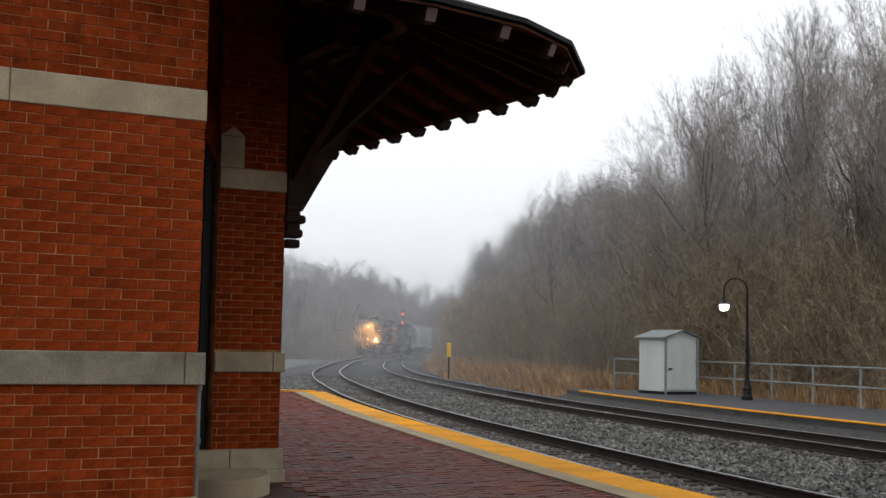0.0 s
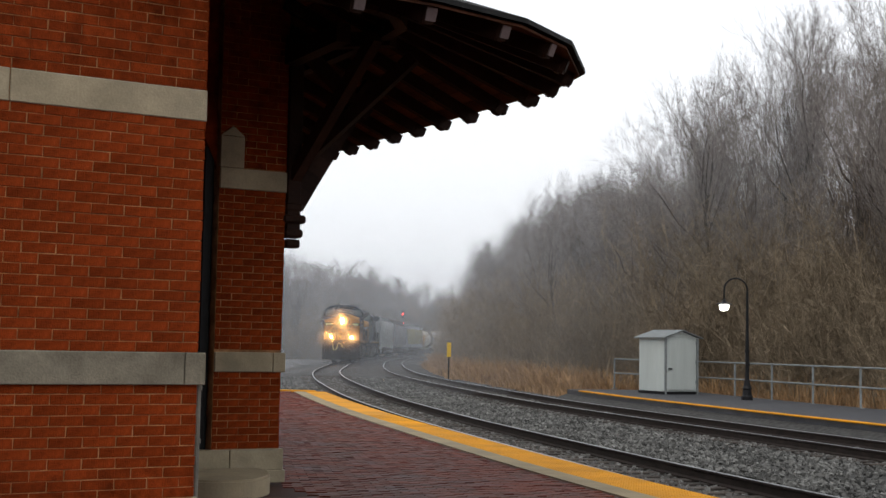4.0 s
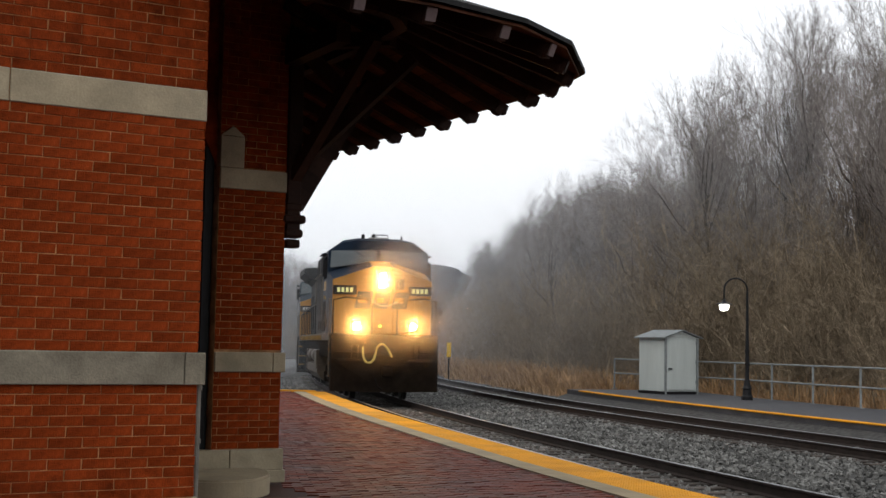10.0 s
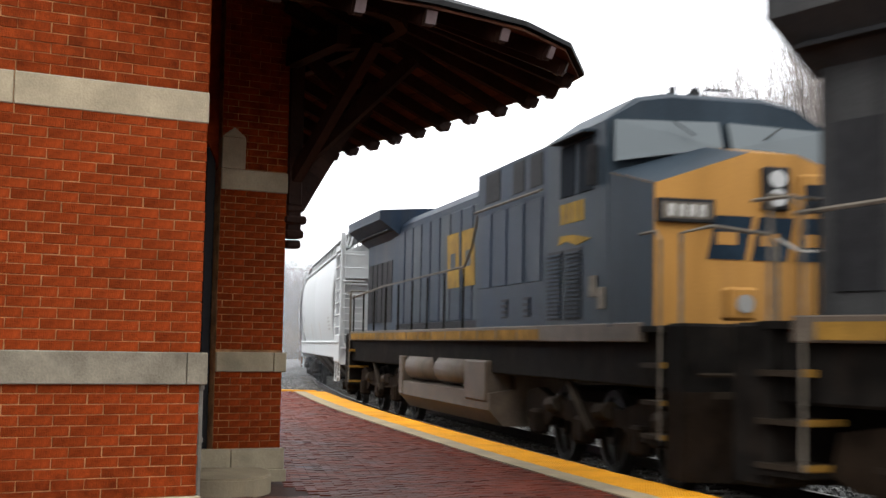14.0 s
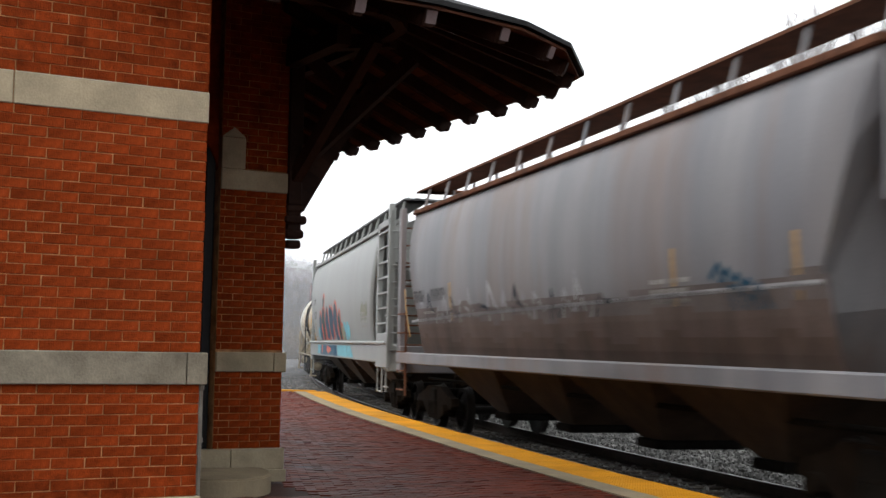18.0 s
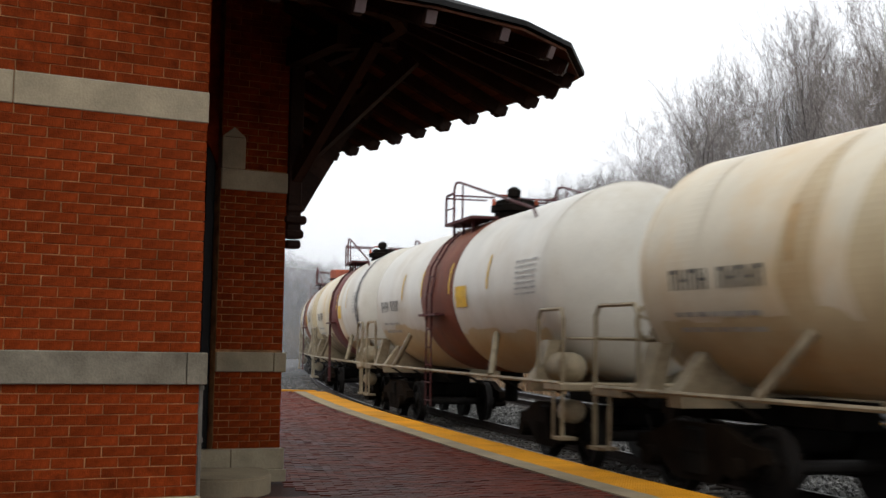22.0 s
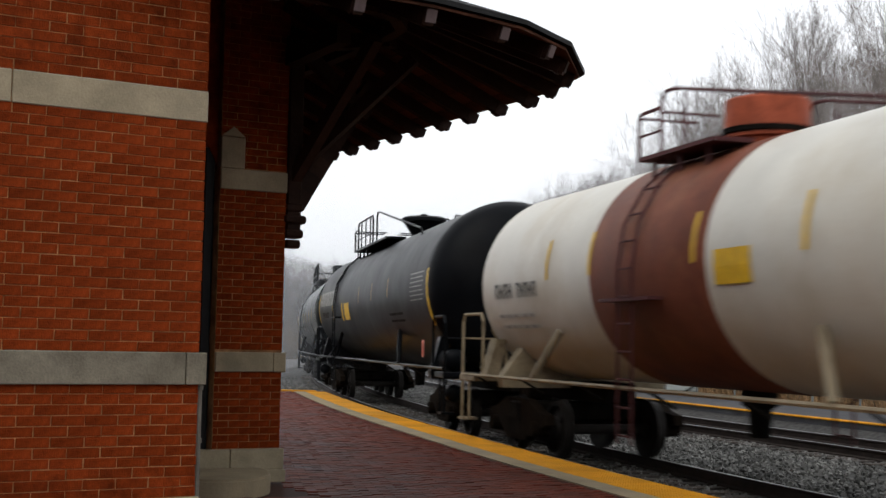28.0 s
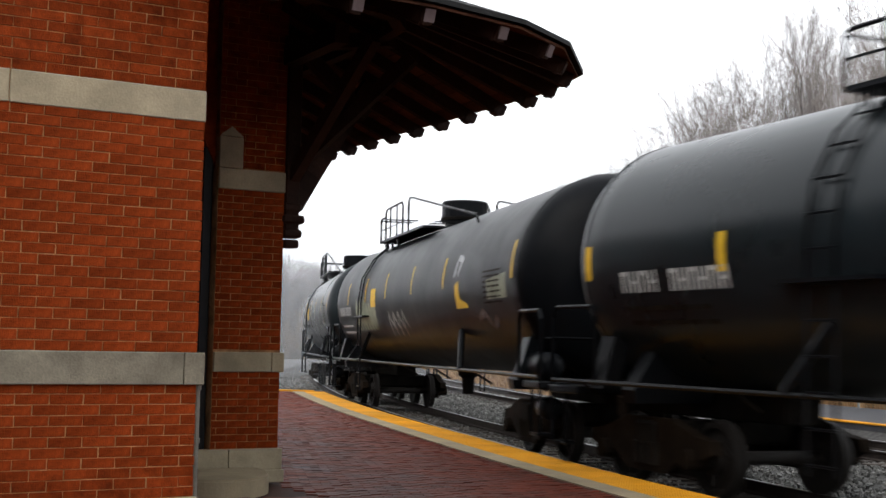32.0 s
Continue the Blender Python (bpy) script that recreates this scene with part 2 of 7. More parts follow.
def on_line(s, off=0.0):
    p = np.array([np.interp(s, LINE_S, LINE[:, 0]), np.interp(s, LINE_S, LINE[:, 1])])
    n = np.array([np.interp(s, LINE_S, LINE_N[:, 0]), np.interp(s, LINE_S, LINE_N[:, 1])])
    return p + off * n / np.linalg.norm(n)


def s_at_y(y):
    return float(np.interp(-y, -LINE[:, 1], LINE_S))


S_NOSE = s_at_y(40.0)     # where the leading nose is at 10 s
SPEED = 11.565


def gap2(s):
    """From the first track's middle to the second's."""
    y = np.interp(s, LINE_S, LINE[:, 1])
    return float(np.interp(y, [15, 24.4, 31, 38, 52, 71, 92], [6.3, 6.0, 5.7, 5.35, 5.05, 4.55, 4.2]))


def sweep(s0, s1, step, offs, zs, bm=None):
    """A strip along the line: offs and zs give its section."""
    bm = bm or bmesh.new()
    prev = None
    n = max(2, int(round((s1 - s0) / step)) + 1)
    for s in np.linspace(s0, s1, n):
        row = []
        for o, z in zip(offs, zs):
            oo = o(s) if callable(o) else o
            p = on_line(s, oo)
            row.append(bm.verts.new((p[0], p[1], z)))
        if prev:
            for a, b, c, d in zip(prev[:-1], prev[1:], row[1:], row[:-1]):
                bm.faces.new((a, b, c, d))
        prev = row
    return bm
# ---------------------------------------------------------------- ground and tracks
FLOOR_Z = 0.28          # platform beside the building
EDGE_Z = 0.19           # platform at the tracks
U = Vector((0.869, 0.495, 0))      # along the end walls, towards the tracks
V = Vector((-0.495, 0.869, 0))     # along the building, away
NEAR = Vector((-1.605, 8.67, 0))   # corner of the near wing
PIER = Vector((-1.556, 12.78, 0))  # corner of the far pier
AXES = Matrix(((U.x, V.x, 0, 0), (U.y, V.y, 0, 0), (0, 0, 1, 0), (0, 0, 0, 1)))
COURSE, BRICK_L = 0.0675, 0.2125


def at(p, m=None):
    return Matrix.Translation(p) @ AXES @ (m or Matrix())


def uv(u, v, z=0.0):
    """A place by its way along U and V from the pier's corner."""
    return PIER + U * u + V * v + Vector((0, 0, z))


def beam(a, b, w, h, bm=None):
    """A squared timber from a to b, its top edge on the line."""
    bm = bm or bmesh.new()
    a, b = Vector(a), Vector(b)
    d = (b - a).normalized()
    side = d.cross(Vector((0, 0, 1))).normalized() * (w / 2)
    up = side.cross(d).normalized() * h
    vs = [bm.verts.new(q) for q in (a - side, a + side, a + side - up, a - side - up, b - side, b + side, b + side - up, b - side - up)]
    for q in ((0, 1, 2, 3), (7, 6, 5, 4), (0, 4, 5, 1), (1, 5, 6, 2), (2, 6, 7, 3), (3, 7, 4, 0)):
        bm.faces.new([vs[i] for i in q])
    bmesh.ops.recalc_face_normals(bm, faces=bm.faces)
    return bm


bm = bmesh.new()
ks = [-900, -300, -120, -60, -30, 0, 30, 60, 120, 300, 900, 1800]
grid = [[bm.verts.new((x, y + 300, -0.42)) for x in ks] for y in ks]
for j in range(len(ks) - 1):
    for i in range(len(ks) - 1):
        bm.faces.new((grid[j][i], grid[j][i + 1], grid[j + 1][i + 1], grid[j + 1][i]))
tagged(part("ground", bm, SOIL), "brown leaf-covered ground beyond the tracks", "ground", kind="structure")

S0, S1 = s_at_y(330), s_at_y(-14)
tagged(part("gravel_path", sweep(s_at_y(150), s_at_y(36), 2.0, [-12.0, -9.0, -6.0, -4.0], [-0.41, -0.30, -0.30, -0.41]), GRAVEL), "pale gravel strip beyond the platform", "gravel", kind="structure")
bed = part("ballast_bed", sweep(S0, S1, 2.0, [-4.2, -2.9, -1.75, 0.0, lambda s: gap2(s) * 0.5, lambda s: gap2(s), lambda s: gap2(s) + 1.9, lambda s: gap2(s) + 3.1],
                                [-0.43, -0.36, -0.2, -0.19, -0.24, -0.19, -0.22, -0.41]), BALLAST_BED)
tagged(bed, "grey crushed stone ballast under both tracks", "ballast", kind="structure")


def rail(name, off):
    def o(d):
        return (lambda s: off(s) + d)
    thing = new(name)
    part("rail_web", sweep(S0, S1, 1.0, [o(-0.07), o(-0.07), o(-0.012), o(-0.012), o(-0.036), o(-0.036), o(0.036), o(0.036), o(0.012), o(0.012), o(0.07), o(0.07)],
                           [-0.172, -0.155, -0.135, -0.045, -0.03, -0.004, -0.004, -0.03, -0.045, -0.135, -0.155, -0.172]), RAIL_SIDE, thing)
    part("rail_head", sweep(S0, S1, 1.0, [o(-0.034), o(-0.026), o(0.026), o(0.034)], [-0.006, 0.0, 0.0, -0.006]), RAIL_TOP, thing, "bright worn running surface")
    return tagged(thing, "rusty steel rail with a bright worn head", "rail", "rails of the two tracks", "structure")


for c in (lambda s: 0.0, gap2):
    for side in (-0.745, 0.745):
        rail("rail", (lambda c, side: (lambda s: c(s) + side))(c, side))

# ---------------------------------------------------------------- platforms
EDGE = -1.56


def strip(name, s0, s1, offs, zs, material, label, cat, parent=None):
    ob = part(name, sweep(s0, s1, 0.8, offs, zs), material, parent)
    return tagged(ob, label, cat, kind="structure")


SP0, SP1 = s_at_y(39.0), s_at_y(-10)
edge_base = strip("platform_edge", SP0, SP1, [EDGE, EDGE, EDGE - 0.6], [-0.42, EDGE_Z - 0.006, EDGE_Z - 0.006], CONCRETE, "yellow tactile warning strip along the platform edge", "platform edge")
strip("pavement_border", SP0, SP1, [EDGE - 0.6, EDGE - 0.6, EDGE - 0.93, EDGE - 0.93], [-0.3, EDGE_Z + 0.004, EDGE_Z + 0.01, -0.3], CONCRETE, "pale concrete border between bricks and warning strip", "border")
paving = strip("pavement", SP0, SP1, [EDGE - 0.93, EDGE - 5.2, EDGE - 22], [EDGE_Z - 0.004, FLOOR_Z - 0.012, FLOOR_Z - 0.012], JOINT, "damp red brick platform paving", "pavement")
# the platform's far end
p0, p1 = on_line(SP0, EDGE - 0.3), on_line(SP0, EDGE - 7)
end_strip = part("platform_end_strip", beam((p0[0], p0[1] + 0.15, EDGE_Z + 0.03), (p1[0], p1[1] + 0.15, FLOOR_Z + 0.02), 0.5, 0.5), YELLOW)
tagged(end_strip, "yellow warning strip across the platform's end", "platform edge", kind="structure")

FAR0, FAR1 = s_at_y(44.5), s_at_y(-4)


def fo(d):
    return lambda s: gap2(s) + d


strip("ballast_shoulder", FAR0, FAR1, [fo(1.35), fo(1.8), fo(2.068)], [-0.21, -0.06, 0.03], BALLAST_BED, "crushed stone heaped against the far platform", "ballast")
strip("platform_across", FAR0, FAR1, [fo(2.07), fo(2.07), fo(6.2), fo(6.2)], [-0.42, 0.185, 0.20, -0.42], ASPHALT, "dark wet asphalt platform across the tracks", "platform")
strip("platform_edge_across", s_at_y(43), FAR1, [fo(2.04), fo(2.04), fo(2.27)], [0.165, 0.192, 0.192], YELLOW, "yellow painted edge of the far platform", "platform edge")

# ---------------------------------------------------------------- station building
building = tagged(new("station_building"), "red brick station with limestone bands", "building")
T = 0.06     # depth of the face bricks
wall_near = part("near_wall", nbox(-7, -0.012, 0.0055, 0.45, FLOOR_Z, 5.3, m=at(NEAR)), MORTAR, building, "red brick wall with pale mortar joints")
part("near_return", nbox(-0.45, -0.012, 0.45, 3.6, FLOOR_Z, 5.3, m=at(NEAR)), BRICK, building)
pier = part("pier", nbox(-0.69, -0.012, 0.0055, 0.55, FLOOR_Z, 5.5, m=at(PIER)), MORTAR, building, "brick pier in the canopy's shade")
part("pier_side", nbox(-0.012, -0.004, 0.004, 0.5, FLOOR_Z, 5.5, m=at(PIER)), BRICK, building)
part("side_wall", nbox(-0.45, -0.02, 0.55, 14, FLOOR_Z, 5.5, m=at(PIER)), BRICK, building)
part("upper_wall", nbox(-3.6, -0.70, 0.10, 0.5, 3.95, 5.5, m=at(PIER)), BRICK, building)
part("recess_ceiling", nbox(-4.0, 0.0, -1.4, 0.6, 5.02, 5.1, m=at(PIER)), DARK_WOOD, building)


def stone_course(where, x0, cuts, y0, z0, z1, name="stone_block", material=STONE):
    xs = [x0, *cuts]
    for a, b in zip(xs[:-1], xs[1:]):
        part(name, nbox(a + 0.003, b - 0.003, y0, T + 0.02, z0, z1, 0.006, m=at(where)), material, building, "weathered limestone block")


stone_course(NEAR, -5.0, (-3.4, -2.62, -1.28, 0.006), -0.010, 3.093, 3.303)
stone_course(NEAR, -5.0, (-3.7, -2.3, -0.10, 0.045), -0.035, 1.337, 1.549, material=STONE_DIRTY)
stone_course(NEAR, -5.0, (-3.5, -1.7, 0.03), -0.03, FLOOR_Z, 0.601)
stone_course(PIER, -0.69, (0.004,), -0.02, 3.093, 3.292)
stone_course(PIER, -0.69, (-0.10, 0.035), -0.03, 1.337, 1.526)
stone_course(PIER, -1.5, (-0.52, 0.03), -0.05, 0.40, 0.601)
stone_course(PIER, -1.4, (-0.3, 0.045), -0.07, FLOOR_Z, 0.40)
# arch over the door: stone hood rising from the upper band
part("hood_stop", nbox(-0.69, -0.45, -0.022, 0.08, 3.295, 3.60, 0.006, m=at(PIER)), STONE, building, "limestone hood over the door arch")
bm = bmesh.new()
prism(bm, [(-0.69, 3.605), (-0.45, 3.605), (-0.57, 3.70)], -0.022, 0.08, at(PIER))
part("hood_stop", bm, STONE, building)
arch_c, arch_r = Vector((-1.50, 0, 3.10)), 0.84
for k in range(2, 9):
    a0, a1 = math.pi * (0.08 + 0.105 * k), math.pi * (0.08 + 0.105 * (k + 1)) - 0.012
    bm = bmesh.new()
    prism(bm, [(arch_c.x + r * math.cos(a), arch_c.z + r * math.sin(a)) for r, a in ((arch_r, a0), (arch_r + 0.2, a0), (arch_r + 0.2, a1), (arch_r, a1))], -0.022, 0.12, at(PIER))
    part("voussoir", bm, STONE, building)
for k in range(10):
    bm = bmesh.new()
    a0, a1 = math.pi * k / 10, math.pi * (k + 1) / 10
    pts = [(arch_c.x + arch_r * math.cos(a), arch_c.z + arch_r * math.sin(a)) for a in (a0, a1)]
    prism(bm, [pts[0], (pts[0][0], 4.2), (pts[1][0], 4.2), pts[1]], 0.10, 0.3, at(PIER))
    part("arch_wall", bm, BRICK, building)
door = tagged(new("door_1"), "closed black door under a stone-hooded arch", "door", kind="structure")
part("door_frame", nbox(-0.80, -0.70, 0.12, 0.26, 0.42, 3.5, 0.01, m=at(PIER)), BLACK_PAINT, door)
part("door_leaf", nbox(-2.2, -0.80, 0.18, 0.24, 0.42, 4.0, 0.0, m=at(PIER)), BLACK_PAINT, door)
for z in (0.55, 1.55, 2.45):
    part("door_panel", nbox(-1.35, -0.88, 0.15, 0.185, z, z + 0.75, 0.012, m=at(PIER)), BLACK_PAINT, door)
# doorstep and conduit
step = bmesh.new()
slab(step, [uv(-0.86 + 0.62 * math.cos(a), -0.07 - 1.02 * math.sin(a))[:2] for a in [math.pi * k / 40 for k in range(41)]], FLOOR_Z - 0.02, 0.43)
bmesh.ops.bevel(step, geom=[e for e in step.edges if e.verts[0].co.z > 0.42 and e.verts[1].co.z > 0.42], offset=0.02, segments=2, affect="EDGES")
tagged(part("doorstep", step, CONCRETE), "rounded worn concrete doorstep below the door", "step")
cd = tagged(new("conduit"), "thin grey conduit on the brick corner", "pipe")
part("pipe", nrod(NEAR + U * 0.025 + V * 0.06 + Vector((0, 0, FLOOR_Z)), NEAR + U * 0.025 + V * 0.06 + Vector((0, 0, 1.34)), 0.022, seg=10), CONDUIT, cd)
for z in (0.5, 0.95, 1.3):
    part("clip", nrod(NEAR + U * 0.025 + V * 0.06 + Vector((0, 0, z)), NEAR + U * 0.025 + V * 0.06 + Vector((0, 0, z + 0.03)), 0.03, seg=10), CONDUIT, cd)

# ---------------------------------------------------------------- canopy
canopy = tagged(new("platform_canopy"), "dark timber platform canopy with exposed rafters", "canopy")
EAVE_Z, TOP_Z = 4.08, 5.0
EAVE = [uv(-2.9, -3.80), uv(-0.44, -3.73), uv(0.44, -3.55), uv(1.13, -3.15), uv(1.86, -2.32), uv(2.05, -1.6), uv(2.07, 3.6), uv(2.07, 12.0)]
RIDGE = [uv(-2.9, -1.3), uv(-0.44, -1.3), uv(-0.2, -1.3), uv(-0.12, -1.28), uv(-0.1, -1.2), uv(-0.1, -0.9), uv(-0.1, 3.6), uv(-0.1, 12.0)]


def roof_at(e, r, t, lift=0.0):
    p = e.lerp(r, t)
    return Vector((p.x, p.y, EAVE_Z + (TOP_Z - EAVE_Z) * t + lift))


for i in range(len(EAVE) - 1):
    e0, e1, r0, r1 = EAVE[i], EAVE[i + 1], RIDGE[i], RIDGE[i + 1]
    n = 12
    for k in range(n):
        t0, t1 = k / n, (k + 1) / n - 0.006
        bm = bmesh.new()
        lo = [bm.verts.new(roof_at(*q)) for q in ((e0, r0, t0), (e1, r1, t0), (e1, r1, t1), (e0, r0, t1))]
        hi = [bm.verts.new(v.co + Vector((0, 0, 0.022))) for v in lo]
        bm.faces.new(lo[::-1])
        bm.faces.new(hi)
        for q in range(4):
            bm.faces.new((lo[q], lo[(q + 1) % 4], hi[(q + 1) % 4], hi[q]))
        part("plank", bm, BOARD, canopy)
    bm = bmesh.new()
    out = lambda e, r: e + (e - r).normalized() * 0.05
    lo = [bm.verts.new(q) for q in (roof_at(out(e0, r0), r0, 0, 0.026), roof_at(out(e1, r1), r1, 0, 0.026), roof_at(e1, r1, 1, 0.026), roof_at(e0, r0, 1, 0.026))]
    hi = [bm.verts.new(v.co + Vector((0, 0, 0.04))) for v in lo]
    bm.faces.new(lo[::-1])
    bm.faces.new(hi)
    for q in range(4):
        bm.faces.new((lo[q], lo[(q + 1) % 4], hi[(q + 1) % 4], hi[q]))
    part("roof_slope", bm, SHINGLE, canopy, "dark shingled slope with a thin edge")


def rafter(e, r, tail, pale=False):
    """A rafter from the eave up to the wall, with a shaped tail."""
    a, b = roof_at(e, r, 0.0, -0.002), roof_at(e, r, 1.0, -0.002)
    d = (a - b).normalized()
    ob = part("rafter", beam(a - d * 0.02, b, 0.075, 0.125), DARK_WOOD, canopy)
    bm = bmesh.new()
    beam(a - d * 0.10, a + d * (tail - 0.05), 0.085, 0.135, bm)
    beam(a + d * (tail - 0.05), a + d * tail, 0.07, 0.10, bm)
    part("rafter_tail", bm, DARK_WOOD, ob)
    if pale:
        bm = beam(a + d * tail, a + d * (tail + 0.012), 0.085, 0.10)
        part("tail_end", bm, TAIL_PAINT, ob, "pale painted end grain")


for k in range(23):
    v = -1.32 + k * 0.575
    rafter(uv(2.06, v), uv(-0.1, v if v > -0.9 else -0.9), 0.03)
for u, v, ru, rv in ((-1.66, -3.72, -1.66, -1.3), (-1.02, -3.70, -1.02, -1.3), (-0.44, -3.70, -0.44, -1.3), (0.30, -3.55, -0.16, -1.3), (0.95, -3.24, -0.12, -1.28), (1.42, -2.80, -0.11, -1.25), (1.80, -2.36, -0.1, -1.2), (1.98, -1.85, -0.1, -1.0)):
    rafter(uv(u, v), uv(ru, rv), -0.01, u < 1.2)
# purlins, wall plate and brackets
for t in (0.72,):
    pts = [roof_at(e, r, t, -0.13) for e, r in zip(EAVE, RIDGE)]
    for a, b in zip(pts[:-1], pts[1:]):
        part("purlin", beam(a, b, 0.11, 0.13), DARK_WOOD, canopy)


def bracket(base, out, reach, top):
    """A post with a stepped foot, an arm and a curved brace."""
    post = part("bracket_post", nbox(-0.075, 0.075, -0.075, 0.075, 2.66, top, 0.012, m=at(base)), DARK_WOOD, canopy, "dark timber bracket")
    for k, (w, z) in enumerate(((0.16, 2.56), (0.20, 2.66), (0.24, 2.80), (0.19, 2.92))):
        part("corbel", nbox(-w / 2, w / 2, -w / 2, w / 2, z, z + 0.085, 0.02, m=at(base)), DARK_WOOD, post)
    part("arm", beam(base + Vector((0, 0, top - 0.02)), base + out * reach + Vector((0, 0, 4.02)), 0.11, 0.13), DARK_WOOD, post)
    pts = []
    for k in range(9):
        q = k / 8
        pts.append(base + out * (-0.04 + reach * 0.97 * (0.9 * q + 0.1 * q * q)) + Vector((0, 0, 3.02 + 1.33 * q)))
    for a, b in zip(pts[:-1], pts[1:]):
        part("brace", beam(a, b, 0.11, 0.17), DARK_WOOD, post)


foot = PIER + U * 0.10 + V * 0.10
bracket(foot, U, 0.86, 4.75)
bracket(foot + V * 3.2, U, 0.86, 4.75)
bracket(foot + V * 6.4, U, 0.86, 4.75)
part("hip_rafter", beam(uv(0.0, 0.0, 4.66), uv(0.62, -1.04, 4.58), 0.12, 0.14), DARK_WOOD, canopy)
part("diagonal_brace", beam(foot + Vector((0, 0, 3.32)), uv(0.32, -1.2, 4.50), 0.10, 0.13), DARK_WOOD, canopy)
part("diagonal_brace", beam(foot + Vector((0, 0, 3.42)), uv(0.95, -0.75, 4.48), 0.10, 0.13), DARK_WOOD, canopy)
part("tie_beam", beam(uv(0.02, -1.2, 4.55), uv(0.02, 12, 4.55), 0.14, 0.18), DARK_WOOD, canopy)
# ---------------------------------------------------------------- train: paints
NAVY = mat("dark_blue_locomotive_paint", (0.010, 0.0185, 0.032), 0.5, var=0.25, scale=1.1, bump=0.05, stain=0.5, stain_color=(0.03, 0.027, 0.025), streak=True, spec=0.05)
LOCO_GREY = mat("grimy_grey_locomotive_paint", (0.040, 0.040, 0.040), 0.55, var=0.3, scale=1.2, bump=0.05, stain=0.75, stain_color=(0.075, 0.058, 0.042), streak=True, spec=0.02)
LOCO_SLATE = mat("slate_grey_locomotive_paint", (0.018, 0.026, 0.034), 0.5, var=0.18, scale=1.2, bump=0.05, stain=0.45, stain_color=(0.036, 0.034, 0.032), streak=True, spec=0.05)
LOCO_YELLOW = mat("weathered_yellow_locomotive_paint", (0.31, 0.158, 0.042), 0.5, var=0.15, scale=1.5, bump=0.05, stain=0.4, stain_color=(0.22, 0.12, 0.05), streak=True, spec=0.05)
LOGO_YELLOW = mat("faded_yellow_marking", (0.20, 0.125, 0.022), 0.6, var=0.25, scale=3, bump=0.03, spec=0.02)
SILL_YELLOW = mat("muddy_yellow_sill_paint", (0.17, 0.095, 0.02), 0.7, var=0.3, scale=2, bump=0.05, stain=0.5, stain_color=(0.05, 0.035, 0.02), spec=0.02)
LOCO_BEIGE = mat("dust_beige_locomotive_paint", (0.082, 0.074, 0.060), 0.6, var=0.3, scale=1.3, bump=0.05, stain=0.7, stain_color=(0.045, 0.036, 0.028), streak=True, spec=0.02)
RESERVOIR = mat("dust_brown_air_tank", (0.066, 0.052, 0.039), 0.6, var=0.25, scale=2, bump=0.1, stain=0.5, stain_color=(0.03, 0.022, 0.016), spec=0.1)
LOGO_BLUE = mat("dark_blue_marking", (0.013, 0.022, 0.033), 0.6, var=0.2, scale=3, bump=0.03, spec=0.02)
UNDER = mat("greasy_black_running_gear", (0.0077, 0.006875, 0.00605), 0.8, var=0.35, scale=3, bump=0.3, stain=0.5, stain_color=(0.022, 0.016, 0.012), spec=0.02)
RUST_UNDER = mat("rust_brown_running_gear", (0.011, 0.0076, 0.0052), 0.85, var=0.35, scale=3, bump=0.3, stain=0.5, stain_color=(0.02, 0.016, 0.014), spec=0.02)
TANK_DUST = mat("dusty_fuel_tank", (0.021, 0.016, 0.0115), 0.75, var=0.25, scale=2, bump=0.1, stain=0.5, stain_color=(0.04, 0.034, 0.03), spec=0.02)
WHEEL = mat("dark_steel_wheel", (0.0154, 0.0133, 0.0119), 0.6, metal=0.3, var=0.2, scale=4)
RAILING = mat("pale_grimy_handrail", (0.105, 0.092, 0.075), 0.6, var=0.2, scale=6, spec=0.02)
WINDOW = glass("grey_cab_glass", (0.05, 0.062, 0.066), 0.25, 0.45)
DARK_WINDOW = glass("dark_cab_glass", (0.015, 0.017, 0.02), 0.4, 0.0)
VENT = mat("black_grille", (0.015, 0.015, 0.016), 0.8, var=0.2, scale=8, bump=0.4, bscale=60)
HEADLIGHT = glow("burning_headlight", (1.0, 0.46, 0.12), 240.0)
DULL_LENS = glass("unlit_headlight_lens", (0.22, 0.22, 0.21), 0.15)
BOARD_GREEN = glow("lit_green_number_board", (0.42, 0.46, 0.20), 0.5)
HOSE = mat("yellow_hose_rubber", (0.42, 0.38, 0.13), 0.6, var=0.15)
H_WHITE = mat("white_hopper_paint", (0.315, 0.33, 0.33), 0.42, var=0.08, scale=0.7, bump=0.03, stain=0.35, stain_color=(0.36, 0.34, 0.33), streak=True, spec=0.3)
H_GREY = mat("rust_stained_grey_hopper_paint", (0.160, 0.165, 0.183), 0.5, var=0.10, scale=0.6, bump=0.04, stain=0.9, stain_color=(0.17, 0.10, 0.065), tint=(0.235, 0.228, 0.23), streak=True)
H_DULL = mat("dull_grey_green_hopper_paint", (0.2376, 0.2484, 0.2376), 0.45, var=0.12, scale=0.7, bump=0.03, stain=0.4, stain_color=(0.20, 0.19, 0.17), streak=True, spec=0.2)
RUSTY = mat("rusted_steel", (0.13, 0.055, 0.03), 0.85, var=0.3, scale=4, bump=0.3)
GRATING = mat("grey_steel_grating", (0.16, 0.165, 0.165), 0.7, metal=0.3, var=0.25, scale=9, bump=0.6, bscale=50, spec=0.02)
T_CREAM = mat("cream_tank_paint_with_yellow_spills", (0.56, 0.50, 0.38), 0.45, var=0.08, scale=0.8, bump=0.03, stain=0.6, stain_color=(0.50, 0.30, 0.09), streak=False, spec=0.3)
